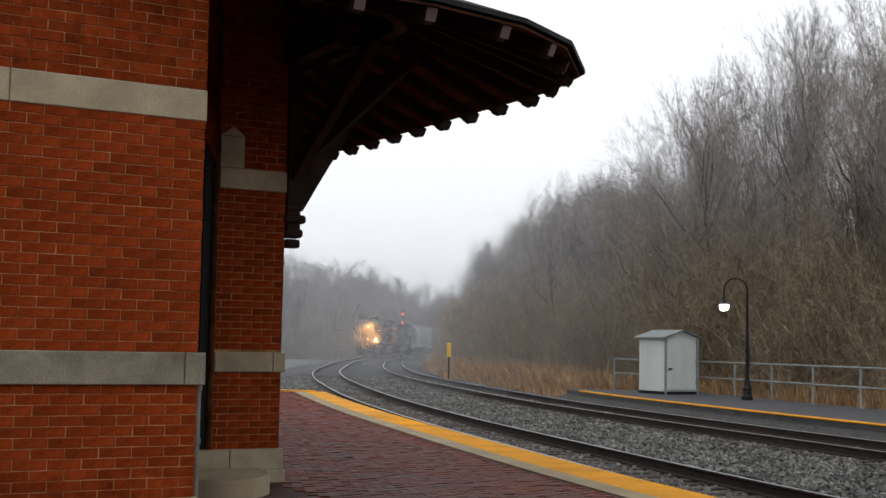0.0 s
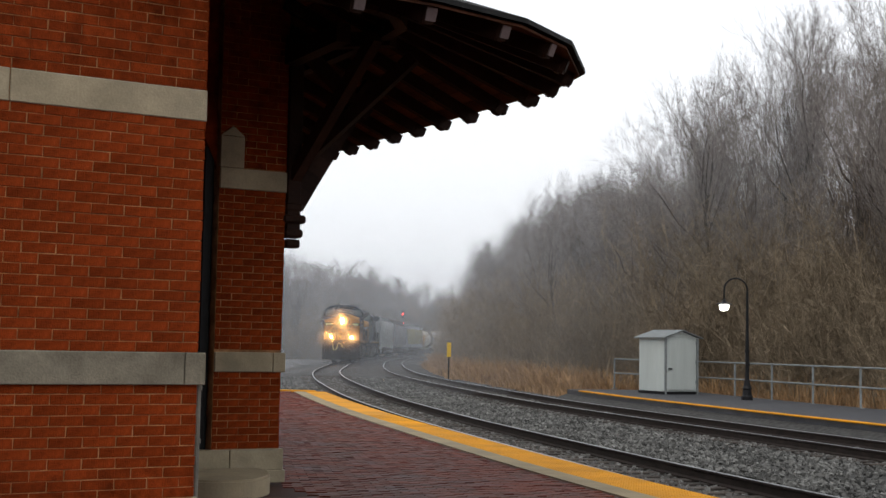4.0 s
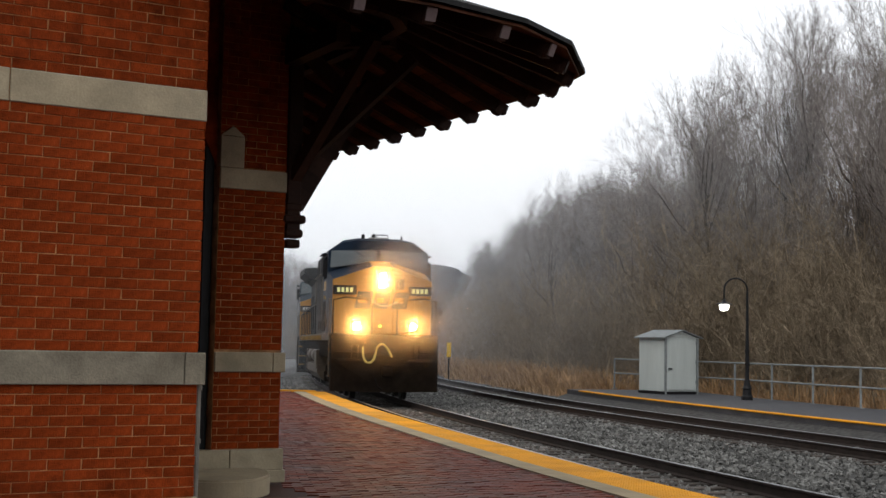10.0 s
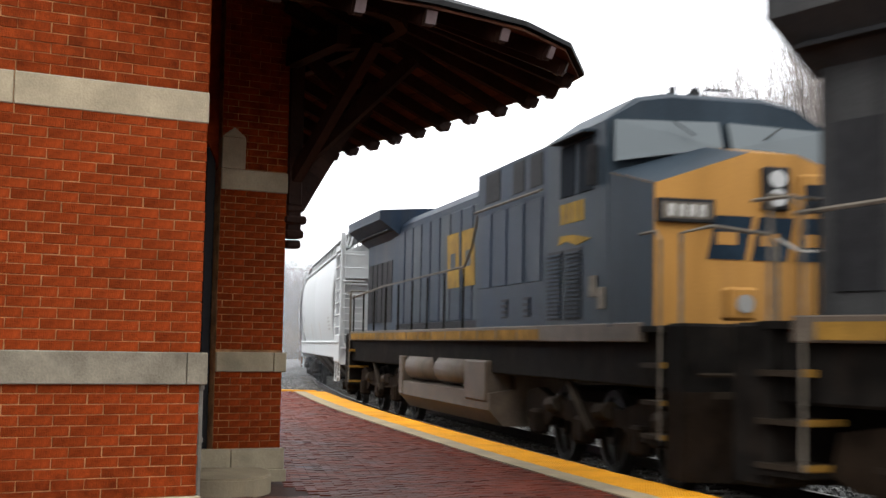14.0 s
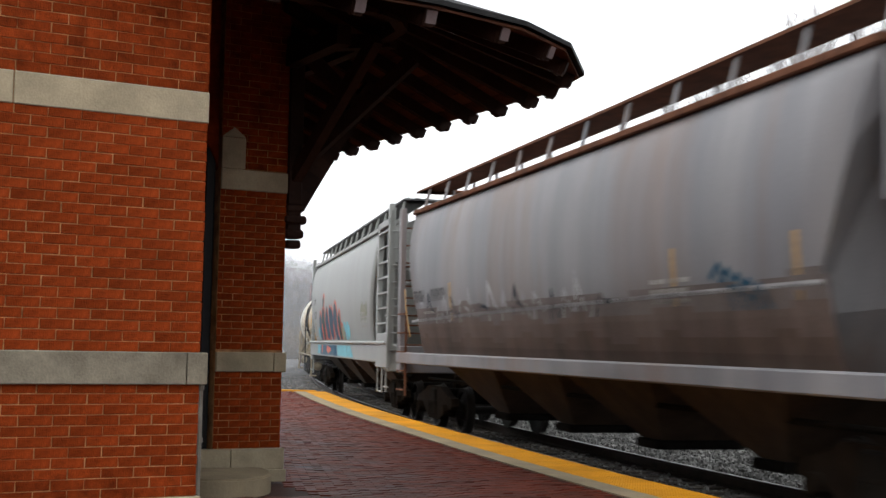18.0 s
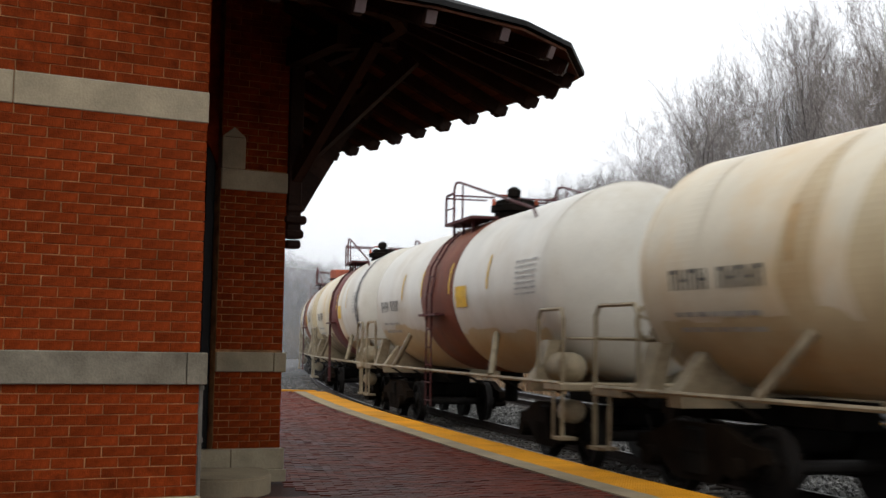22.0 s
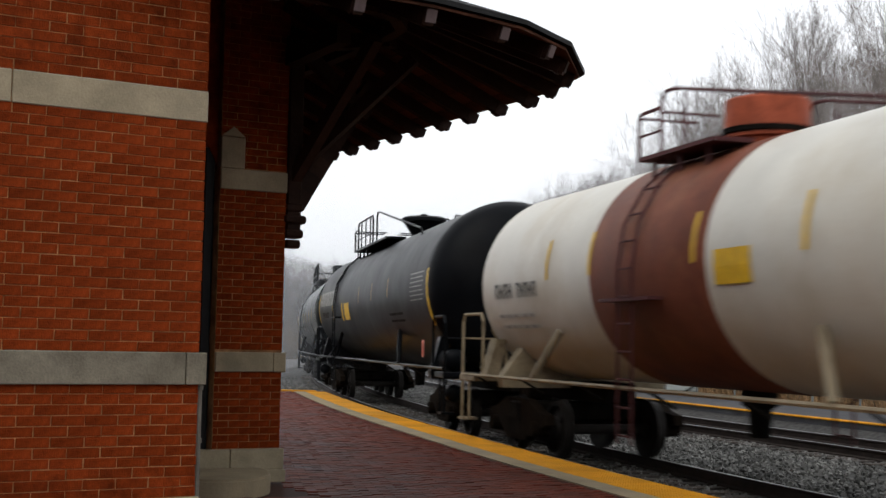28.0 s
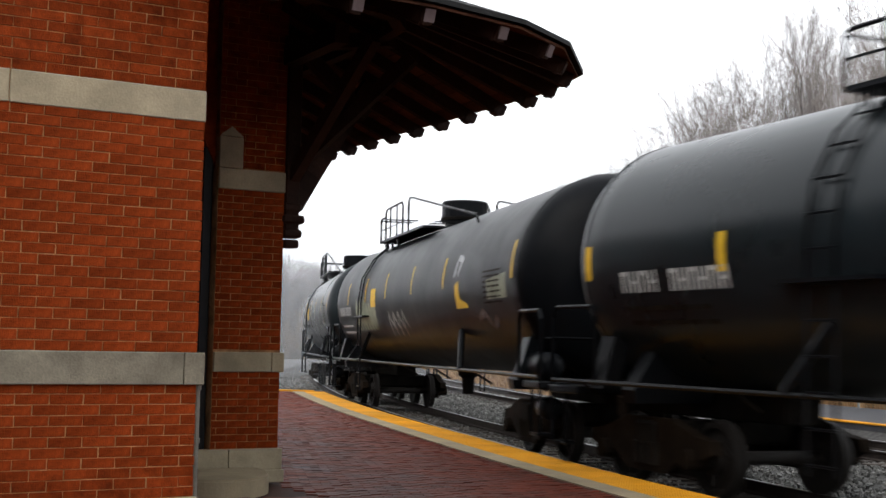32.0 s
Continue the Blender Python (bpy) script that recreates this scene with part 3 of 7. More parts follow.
T_WHITE = mat("white_tank_paint", (0.53, 0.51, 0.45), 0.42, var=0.07, scale=0.8, bump=0.03, stain=0.55, stain_color=(0.34, 0.265, 0.165), spec=0.3)
T_SAND = mat("sand_stained_white_tank_paint", (0.45, 0.365, 0.225), 0.45, var=0.1, scale=0.8, bump=0.03, stain=0.75, stain_color=(0.36, 0.23, 0.10), spec=0.3)
T_BLACK = mat("satin_black_tank_paint", (0.0045, 0.0052, 0.0064), 0.36, var=0.2, scale=1.0, bump=0.03, stain=0.3, stain_color=(0.014, 0.012, 0.011), spec=0.05)
T_STEEL = mat("blue_black_tank_paint", (0.008, 0.0115, 0.0135), 0.30, var=0.15, scale=0.6, bump=0.0, stain=0.3, stain_color=(0.014, 0.013, 0.0125), spec=0.14)
BAND_BLACK = mat("dull_black_tank_band", (0.035, 0.032, 0.03), 0.6, var=0.25, scale=2, bump=0.05, stain=0.5, stain_color=(0.09, 0.06, 0.035), spec=0.02)
BAND_RUST = mat("brown_red_tank_band", (0.15, 0.04875, 0.0285), 0.6, var=0.2, scale=1.6, bump=0.05, stain=0.5, stain_color=(0.26, 0.12, 0.06))
BAND_MAROON = mat("maroon_tank_band", (0.13, 0.035, 0.03), 0.55, var=0.2, scale=1.6, bump=0.05)
BAND_ORANGE = mat("orange_brown_tank_band", (0.2, 0.068, 0.028), 0.6, var=0.2, scale=1.6, bump=0.05, stain=0.4, stain_color=(0.13, 0.05, 0.03))
SILL_CREAM = mat("dirty_cream_frame_paint", (0.25, 0.205, 0.135), 0.6, var=0.2, scale=3, bump=0.1, stain=0.85, stain_color=(0.07, 0.045, 0.025))
MAROON_RAIL = mat("maroon_painted_railing", (0.075, 0.025, 0.025), 0.6, var=0.2, scale=4)
RED_DOME = mat("red_oxide_dome_paint", (0.33, 0.075, 0.035), 0.6, var=0.2, scale=3, bump=0.1, stain=0.4, stain_color=(0.14, 0.045, 0.03))
MARK_DARK = mat("faded_black_lettering_paint", (0.09, 0.09, 0.09), 0.7, var=0.25, scale=8)
MARK_GREY = mat("faded_grey_lettering_paint", (0.36, 0.355, 0.33), 0.7, var=0.2, scale=8)
MARK_WHITE = mat("white_lettering_paint", (0.465, 0.465, 0.45), 0.7, var=0.12, scale=8)
MARK_YELLOW = mat("yellow_reflective_strip", (0.62, 0.38, 0.02), 0.5, var=0.12, scale=8)
MARK_BROWN = mat("tarnished_reflective_strip", (0.42, 0.27, 0.12), 0.6, var=0.2, scale=8)
BAY_BROWN = mat("rust_brown_discharge_bay", (0.05, 0.034, 0.024), 0.85, var=0.3, scale=2, bump=0.1, stain=0.5, stain_color=(0.02, 0.015, 0.012))
RUST_FILM = [mat("brown_rust_film", c, 0.8, var=0.25, scale=1.5, bump=0.05, stain=0.6, stain_color=(0.15, 0.12, 0.105), streak=True) for c in ((0.145, 0.125, 0.118), (0.125, 0.095, 0.082), (0.10, 0.07, 0.056))]
T_OCHRE = mat("ochre_spill_on_tank", (0.56, 0.31, 0.075), 0.5, var=0.2, scale=1.2, bump=0.03, stain=0.7, stain_color=(0.16, 0.07, 0.02))
FAR_OLIVE = mat("olive_yellow_paint", (0.33, 0.29, 0.115), 0.55, var=0.2, scale=0.9, bump=0.03, stain=0.4, stain_color=(0.2, 0.17, 0.1), streak=True)
TAN_GRIME = mat("tan_grime_on_tank", (0.27, 0.20, 0.115), 0.7, var=0.3, scale=1.6, bump=0.05, stain=0.6, stain_color=(0.13, 0.09, 0.055))
SPRAY_BLUE = mat("blue_spray_paint", (0.012, 0.07, 0.12), 0.5, var=0.25, scale=3)
SPRAY_SKY = mat("turquoise_spray_paint", (0.13, 0.38, 0.45), 0.5, var=0.25, scale=2)
SPRAY_RED = mat("coral_red_spray_paint", (0.50, 0.12, 0.075), 0.5, var=0.2, scale=3)
SPRAY_DARK = mat("dark_green_spray_paint", (0.02, 0.05, 0.05), 0.5, var=0.2, scale=3)
SPRAY_BLACK = mat("black_spray_paint", (0.02, 0.02, 0.022), 0.5, var=0.2, scale=3)
SPRAY_PALE = mat("pale_spray_paint", (0.38, 0.39, 0.40), 0.6, var=0.2, scale=3)
SPRAY_OLIVE = mat("olive_grey_spray_paint", (0.23, 0.24, 0.17), 0.6, var=0.25, scale=2)

SPINNING = []      # wheelsets: object, radius, car


def thing_at(name, label, category, group=""):
    return tagged(new(name), label, category, group)


def pt(thing, name, bm, material, label="", smooth=False):
    return part(name, bm, material, thing, label, smooth)


part_of = pt
WHEEL_MESH = {}


def wheelset(parent, y, r):
    """Two wheels on an axle, as sub-parts that turn."""
    if r not in WHEEL_MESH:
        bm = bmesh.new()
        for s in (-1, 1):
            m = Matrix.Translation((s * 0.745, 0, 0)) @ Matrix.Rotation(s * math.pi / 2, 4, "Y")
            lathe(bm, [(0.10, 0.10), (0.17, 0.10), (0.19, 0.035), (r * 0.78, 0.0), (r * 0.84, 0.06), (r * 0.985, 0.065), (r, -0.04), (r * 1.06, -0.06), (r * 1.06, -0.085), (r * 0.84, -0.085), (0.19, -0.06), (0.10, -0.07)], m, 20)
            for k in range(3):
                a = 2 * math.pi * k / 3
                rod(bm, m @ Vector((r * 0.3 * math.cos(a), r * 0.3 * math.sin(a), 0.03)), m @ Vector((r * 0.72 * math.cos(a), r * 0.72 * math.sin(a), 0.03)), 0.03, seg=4)
        rod(bm, (-0.95, 0, 0), (0.95, 0, 0), 0.08, seg=10)
        WHEEL_MESH[r] = mesh_of(bm, "wheelset", WHEEL, False)
    ob = share("wheelset", WHEEL_MESH[r], parent, Matrix.Translation((0, y, r)))
    return ob


TRUCK_MESH = {}


def freight_truck(car, y0):
    """A two-axle truck: side frames, bolster, spring nests, axle caps."""
    if not TRUCK_MESH:
        for s in (-1, 1):
            prof = [(-1.28, 0.50), (-1.24, 0.64), (-0.95, 0.68), (-0.45, 0.84), (0.45, 0.84), (0.95, 0.68), (1.24, 0.64), (1.28, 0.50), (1.05, 0.42), (0.72, 0.42), (0.42, 0.22), (-0.42, 0.22), (-0.72, 0.42), (-1.05, 0.42)]
            bm = bmesh.new()
            prism(bm, prof, -0.075, 0.075, Matrix.Translation((s * 1.03, 0, 0)) @ Matrix.Rotation(math.pi / 2, 4, "Z"))
            TRUCK_MESH["frame", s] = mesh_of(bm, "side_frame", RUST_UNDER)
            bm = bmesh.new()
            for k in (-0.17, 0, 0.17):
                rod(bm, (s * 1.1, k, 0.3), (s * 1.1, k, 0.56), 0.07, seg=8)
            TRUCK_MESH["spring", s] = mesh_of(bm, "spring_nest", UNDER)
            for e in (-1, 1):
                bm = bmesh.new()
                rod(bm, (s * 0.95, e * 0.89, 0.42), (s * 1.2, e * 0.89, 0.42), 0.13, 0.11, seg=12)
                TRUCK_MESH["cap", s, e] = mesh_of(bm, "axle_cap", RUST_UNDER)
        bm = nbox(-1.15, 1.15, -0.2, 0.2, 0.5, 0.8, 0.03)
        TRUCK_MESH["bolster"] = mesh_of(bm, "truck_bolster", UNDER)
    tr = share("truck", TRUCK_MESH["bolster"], car, Matrix.Translation((0, y0, 0)))
    tr["label"] = "grimy two-axle freight truck"
    for s in (-1, 1):
        share("side_frame", TRUCK_MESH["frame", s], tr, Matrix())
        share("spring_nest", TRUCK_MESH["spring", s], tr, Matrix())
        for e in (-1, 1):
            share("axle_cap", TRUCK_MESH["cap", s, e], tr, Matrix())
    for e in (-1, 1):
        w = wheelset(tr, e * 0.89, 0.42)
        SPINNING.append((w, e * 0.89, 0.42, car))


def coupler(car, y, s):
    bm = nbox(-0.07, 0.07, min(y, y + s * 0.55), max(y, y + s * 0.55), 0.78, 0.95, 0.015)
    box(bm, -0.14, 0.14, y + s * 0.45 - 0.12, y + s * 0.45 + 0.12, 0.70, 1.0, 0.03)
    pt(car, "coupler", bm, RUST_UNDER)
    pt(car, "air_hose", ntube([(0.25, y, 0.75), (0.28, y + s * 0.2, 0.6), (0.22, y + s * 0.36, 0.42), (0.12, y + s * 0.46, 0.36)], 0.022), UNDER)


def bars(face, rows, material, car, name="lettering", label=""):
    """Plain bars for writing: face(u, v) gives a place on the side, rows are (u0, v0, u1, v1)."""
    single = name not in ("small_print", "data_panel", "lettering")
    bm = bmesh.new()
    for u0, v0, u1, v1 in rows:
        n = max(1, int(abs(v1 - v0) / 0.12))
        for k in range(n):
            va, vb = v0 + (v1 - v0) * k / n, v0 + (v1 - v0) * (k + 1) / n
            bm.faces.new([bm.verts.new(face(*q)) for q in ((u0, va), (u1, va), (u1, vb), (u0, vb))])
        if single:
            bmesh.ops.remove_doubles(bm, verts=bm.verts, dist=1e-4)
            bmesh.ops.recalc_face_normals(bm, faces=bm.faces)
            pt(car, name, bm, material, label)
            bm = bmesh.new()
    if single:
        bm.free()
        return None
    bmesh.ops.recalc_face_normals(bm, faces=bm.faces)
    return tagged(pt(car, name, bm, material, label), kind="stuff")


def word(u, v, n, w, h, gap=0.3, skip=()):
    """Bars of one row of characters: two uprights and a cross stroke each."""
    out = []
    for i in range(n):
        if i in skip:
            continue
        a = u + i * w * (1 + gap)
        out += [(a, v, a + w * 0.26, v + h), (a + w * 0.74, v, a + w, v + h), (a + w * 0.26, v + h * (0.4 if i % 2 else 0.8), a + w * 0.74, v + h * (0.55 if i % 2 else 1.0))]
    return out


def para(u, v, width, lines, h, pitch, seed=1):
    r = random.Random(seed)
    out = []
    for i in range(lines):
        x = u
        while x < u + width - 0.05:
            w = r.uniform(0.08, 0.28)
            out.append((x, v - i * pitch, min(x + w, u + width), v - i * pitch + h))
            x += w + 0.05
    return out


def spray(face, pts, w, car, material, name="spray_paint", label=""):
    """A flat painted stroke along pts on a side."""
    bm = bmesh.new()
    p = [Vector(q) for q in pts]
    prev = None
    dense = []
    for a, b in zip(p[:-1], p[1:]):
        k = max(1, int((b - a).length / 0.1))
        dense += [a.lerp(b, i / k) for i in range(k)]
    dense.append(p[-1])
    for i, q in enumerate(dense):
        d = dense[min(i + 1, len(dense) - 1)] - dense[max(i - 1, 0)]
        n = Vector((-d.y, d.x)).normalized() * w / 2
        row = [bm.verts.new(face(*(q + n))), bm.verts.new(face(*(q - n)))]
        if prev:
            bm.faces.new((prev[0], prev[1], row[1], row[0]))
        prev = row
    bmesh.ops.recalc_face_normals(bm, faces=bm.faces)
    return pt(car, name, bm, material, label)


def fill(face, poly, car, material, name="spray_paint", label=""):
    """A flat painted area with the outline poly on a side, laid in level strips."""
    bm = bmesh.new()
    lo, hi = min(q[1] for q in poly), max(q[1] for q in poly)
    n = max(2, int((hi - lo) / 0.07))

    def cuts(v):
        xs = []
        for (x0, y0), (x1, y1) in zip(poly, poly[1:] + poly[:1]):
            if (y0 <= v) != (y1 <= v):
                xs.append(x0 + (x1 - x0) * (v - y0) / (y1 - y0))
        return sorted(xs)
    for k in range(n):
        va, vb = lo + (hi - lo) * k / n, lo + (hi - lo) * (k + 1) / n
        xa, xb, xm = cuts(va + 1e-5), cuts(vb - 1e-5), cuts((va + vb) / 2)
        if not len(xa) == len(xb) == len(xm):
            xa = xb = xm
        for p, q, c, d in zip(xa[::2], xa[1::2], xb[::2], xb[1::2]):
            bm.faces.new([bm.verts.new(face(*w)) for w in ((p, va), (q, va), (d, vb), (c, vb))])
    bmesh.ops.remove_doubles(bm, verts=bm.verts, dist=2e-3)
    return pt(car, name, bm, material, label)


def halo_sheet_mat(reach, share_lit):
    """Added sheet that scatters forwards as a lamp's halo, densest on the lamp's axis."""
    m = bpy.data.materials.new("lamp_halo_sheet")
    m.use_nodes = True
    n, l = m.node_tree.nodes, m.node_tree.links
    n.remove(n["Principled BSDF"])
    tr, tl = n.new("ShaderNodeBsdfTransparent"), n.new("ShaderNodeBsdfRefraction")
    tl.distribution = "BECKMANN"
    tl.inputs["Roughness"].default_value, tl.inputs["IOR"].default_value = 0.62, 1.45
    tc, ln, mr, mx = n.new("ShaderNodeTexCoord"), n.new("ShaderNodeVectorMath"), n.new("ShaderNodeMapRange"), n.new("ShaderNodeMixShader")
    ln.operation = "LENGTH"
    mr.interpolation_type = "SMOOTHSTEP"
    mr.inputs["From Max"].default_value = reach
    mr.inputs["To Min"].default_value, mr.inputs["To Max"].default_value = share_lit, 0.0
    l.new(tc.outputs["Object"], ln.inputs[0])
    l.new(ln.outputs["Value"], mr.inputs["Value"])
    l.new(mr.outputs[0], mx.inputs[0])
    l.new(tr.outputs[0], mx.inputs[1])
    l.new(tl.outputs[0], mx.inputs[2])
    l.new(mx.outputs[0], n["Material Output"].inputs["Surface"])
    return m


# halo sheets: how far ahead of the lamp, how wide, how thick
HALO_SHEETS = [(ahead, reach, halo_sheet_mat(reach, thick)) for ahead, reach, thick in ((1.0, 0.5, 0.16), (2.0, 0.8, 0.25), (4.2, 1.5, 0.13), (8.0, 1.2, 0.14))]


def lamp_halo(parent, x, y, z):
    """Added sheets imitate the lamp's glow, adding up when one looks into the beam."""
    for ahead, reach, material in HALO_SHEETS:
        bm = lathe(bmesh.new(), [(0.02, 0.0), (reach / 3, 0.0), (reach * 2 / 3, 0.0), (reach, 0.0)], Matrix.Rotation(-math.pi / 2, 4, "X"), 20, False)
        ob = part("mist", bm, material, parent, "added see-through sheet that makes the headlight halo")
        ob.matrix_basis = Matrix.Translation((x, y + ahead, z))
        ob.visible_shadow = False


# ---------------------------------------------------------------- locomotives
def locomotive(label, hood_paint, cab_paint, roof_paint, mark_paint, lit):
    car = thing_at("locomotive", label, "locomotive", "locomotives of the train")
    H = 11.15

    def fy(f):
        return H - f

    # the deck stands high over the trucks; everything from the plow up is drawn to these heights
    drawn, built = (0.0, 0.16, 0.98, 1.22, 1.56, 3.10, 3.50, 3.98, 4.60, 4.90), (0.10, 0.28, 1.16, 1.46, 1.83, 3.37, 3.76, 4.24, 4.66, 4.95)

    def pt(thing, name, bm, material, label="", smooth=False):
        for v in bm.verts:
            v.co.z = float(np.interp(v.co.z, drawn, built))
        return part(name, bm, material, thing, label, smooth)
    # underframe, deck and sill
    pt(car, "underframe", nbox(-1.35, 1.35, fy(21.6), fy(0.9), 0.98, 1.50, 0.02), UNDER)
    for s in (-1, 1):
        pt(car, "side_sill", nbox(min(s * 1.38, s * 1.47), max(s * 1.38, s * 1.47), fy(20.9), fy(2.0), 1.40, 1.60, 0.01), RESERVOIR, "dust-brown walkway sill")
        r = random.Random(4)
        for k in range(14):
            f = 5.6 + k * 1.08
            pt(car, "sill_stripe", nbox(min(s * 1.472, s * 1.478), max(s * 1.472, s * 1.478), fy(f + 1.0), fy(f), 1.42, 1.55), SILL_YELLOW)
    pt(car, "walkway", nbox(-1.46, 1.46, fy(21.3), fy(0.95), 1.50, 1.56), UNDER)
    # pilot, plow and steps
    bm = bmesh.new()
    for s in (-1, 1):
        vs = [bm.verts.new(q) for q in ((0, fy(0.28), 0.16), (s * 1.48, fy(0.75), 0.16), (s * 1.48, fy(0.75), 0.98), (0, fy(0.42), 0.98), (0, fy(1.2), 0.16), (s * 1.48, fy(1.2), 0.16), (s * 1.48, fy(1.2), 0.98), (0, fy(1.2), 0.98))]
        for q in ((0, 1, 2, 3), (1, 5, 6, 2), (3, 2, 6, 7), (0, 4, 5, 1), (4, 7, 6, 5)):
            bm.faces.new([vs[i] for i in q])
    bmesh.ops.recalc_face_normals(bm, faces=bm.faces)
    pt(car, "snow_plow", bm, RUST_UNDER, "grime-covered steel plow")
    pt(car, "pilot", nbox(-1.48, 1.48, fy(1.25), fy(0.8), 0.95, 1.58, 0.03), UNDER)
    pt(car, "rear_pilot", nbox(-1.45, 1.45, fy(21.6), fy(21.15), 0.35, 1.55, 0.03), UNDER)
    for f in (1.35, 20.75):
        for s in (-1, 1):
            st = pt(car, "step_well", nbox(min(s * 0.95, s * 1.5), max(s * 0.95, s * 1.5), fy(f + 0.55), fy(f), 0.45, 0.5), UNDER)
            for k in range(3):
                pt(st, "tread", nbox(min(s * 1.0, s * 1.52), max(s * 1.0, s * 1.52), fy(f + 0.5), fy(f + 0.02), 0.5 + k * 0.33, 0.54 + k * 0.33), TANK_DUST)
                pt(st, "step_edge", nbox(min(s * 1.02, s * 1.51), max(s * 1.02, s * 1.51), fy(f), fy(f - 0.012), 0.5 + k * 0.33, 0.55 + k * 0.33), SILL_YELLOW, "yellow step edge")
            pt(st, "step_rail", ntube([(s * 1.5, fy(f), 0.5), (s * 1.5, fy(f), 2.45), (s * 1.5, fy(f + 0.12), 2.55), (s * 1.5, fy(f + 0.55), 2.55)], 0.018), RAILING)
    coupler(car, fy(0.55), 1)
    coupler(car, fy(21.75), -1)
    # nose with a peaked top
    nose = []
    for f, top, mid, wdt in ((1.75, 3.10, 3.50, 1.40), (2.95, 3.36, 3.72, 1.47)):
        nose.append([(-wdt, fy(f), 1.56), (wdt, fy(f), 1.56), (wdt, fy(f), top), (wdt * 0.2, fy(f), mid), (-wdt * 0.2, fy(f), mid), (-wdt, fy(f), top)])
    bm = bmesh.new()
    ra, rb = ([bm.verts.new(p) for p in q] for q in nose)
    bm.faces.new(ra)
    for i in range(6):
        bm.faces.new((ra[i], ra[(i + 1) % 6], rb[(i + 1) % 6], rb[i]))
    bm.faces.new(rb[::-1])
    bmesh.ops.recalc_face_normals(bm, faces=bm.faces)
    nose_ob = pt(car, "nose", bm, LOCO_YELLOW, "yellow wide nose")
    for s in (-1, 1):
        for corners in (((s * 1.405, fy(1.76), 1.56), (s * 1.475, fy(2.95), 1.56), (s * 1.475, fy(2.95), 3.36), (s * 1.405, fy(1.76), 3.10)),
                        ((s * 1.40, fy(1.76), 3.106), (s * 1.47, fy(2.95), 3.366), (s * 0.294, fy(2.95), 3.726), (s * 0.28, fy(1.76), 3.506))):
            bm = bmesh.new()
            bm.faces.new([bm.verts.new(q) for q in corners])
            pt(nose_ob, "nose_panel", bm, cab_paint, "dark blue-grey side of the nose")
    pt(nose_ob, "nose_door", nbox(-0.92, -0.30, fy(1.75), fy(1.70), 1.62, 3.28, 0.02), LOCO_YELLOW)
    pt(nose_ob, "door_window", nbox(-0.62, -0.36, fy(1.70), fy(1.685), 2.84, 3.16, 0.008), DARK_WINDOW, "dark door window")
    for x in (-1.06, 1.06):
        nb = pt(nose_ob, "number_board", nbox(x - 0.33, x + 0.33, fy(1.75), fy(1.68), 2.68, 2.94, 0.01), VENT, "lit number board" if lit else "unlit number board")
        pt(nb, "board_glass", nbox(x - 0.29, x + 0.29, fy(1.68), fy(1.675), 2.72, 2.90), VENT if lit else RAILING)
        for k in range(4):
            pt(nb, "board_bar", nbox(x - 0.22 + k * 0.12, x - 0.14 + k * 0.12, fy(1.675), fy(1.67), 2.745, 2.875), BOARD_GREEN if lit else MARK_GREY)
    hl = pt(nose_ob, "headlight_box", nbox(-0.16, 0.16, fy(1.74), fy(1.66), 2.85, 3.34, 0.02), VENT)
    for z in (2.99, 3.20):
        pt(hl, "headlight", nrod((0, fy(1.66), z), (0, fy(1.635), z), 0.10, seg=16), HEADLIGHT if lit else DULL_LENS, "burning headlight" if lit else "unlit headlight")
    if lit:
        lamp_halo(hl, 0.0, fy(1.62), 3.36)
    # emblem: three plain slanted blocks
    for x0, x1, yf in ((0.30, 0.74, 1.752), (-0.20, 0.22, 1.752), (-0.74, -0.30, 1.702)):
        bm = bmesh.new()
        prism(bm, [(x0 + 0.05, 2.30), (x1 + 0.05, 2.30), (x1 - 0.05, 2.78), (x0 - 0.05, 2.78)], fy(yf), fy(yf - 0.012))
        pt(nose_ob, "emblem_block", bm, LOGO_BLUE, "dark blue emblem block")
        pt(nose_ob, "emblem_slot", nbox(x0 + 0.14, x1 - 0.06, fy(yf - 0.012), fy(yf - 0.016), 2.46, 2.60), LOCO_YELLOW)
    for x in (-0.78, 0.78):
        dl = pt(car, "ditch_light_housing", nbox(x - 0.15, x + 0.15, fy(1.15), fy(0.86), 1.62, 1.96, 0.03), LOCO_YELLOW if not lit else UNDER)
        pt(dl, "ditch_light", nrod((x, fy(0.86), 1.79), (x, fy(0.83), 1.79), 0.095, seg=16), HEADLIGHT if lit else DULL_LENS, "burning ditch light" if lit else "unlit ditch light")
        if lit:
            lamp_halo(dl, x, fy(0.82), 2.06)
    for s in (-1, 1):
        pt(car, "front_handrail", ntube([(s * 1.42, fy(1.0), 1.56), (s * 1.42, fy(1.0), 2.5), (s * 1.1, fy(0.98), 2.58), (s * 0.45, fy(0.98), 2.52), (s * 0.35, fy(0.98), 2.4), (s * 0.35, fy(0.98), 1.56)], 0.024), RAILING if not lit else UNDER)
        pt(car, "rear_handrail", ntube([(s * 1.40, fy(21.2), 1.56), (s * 1.40, fy(21.2), 2.6), (s * 0.4, fy(21.2), 2.6), (s * 0.4, fy(21.2), 1.56)], 0.022), RAILING)
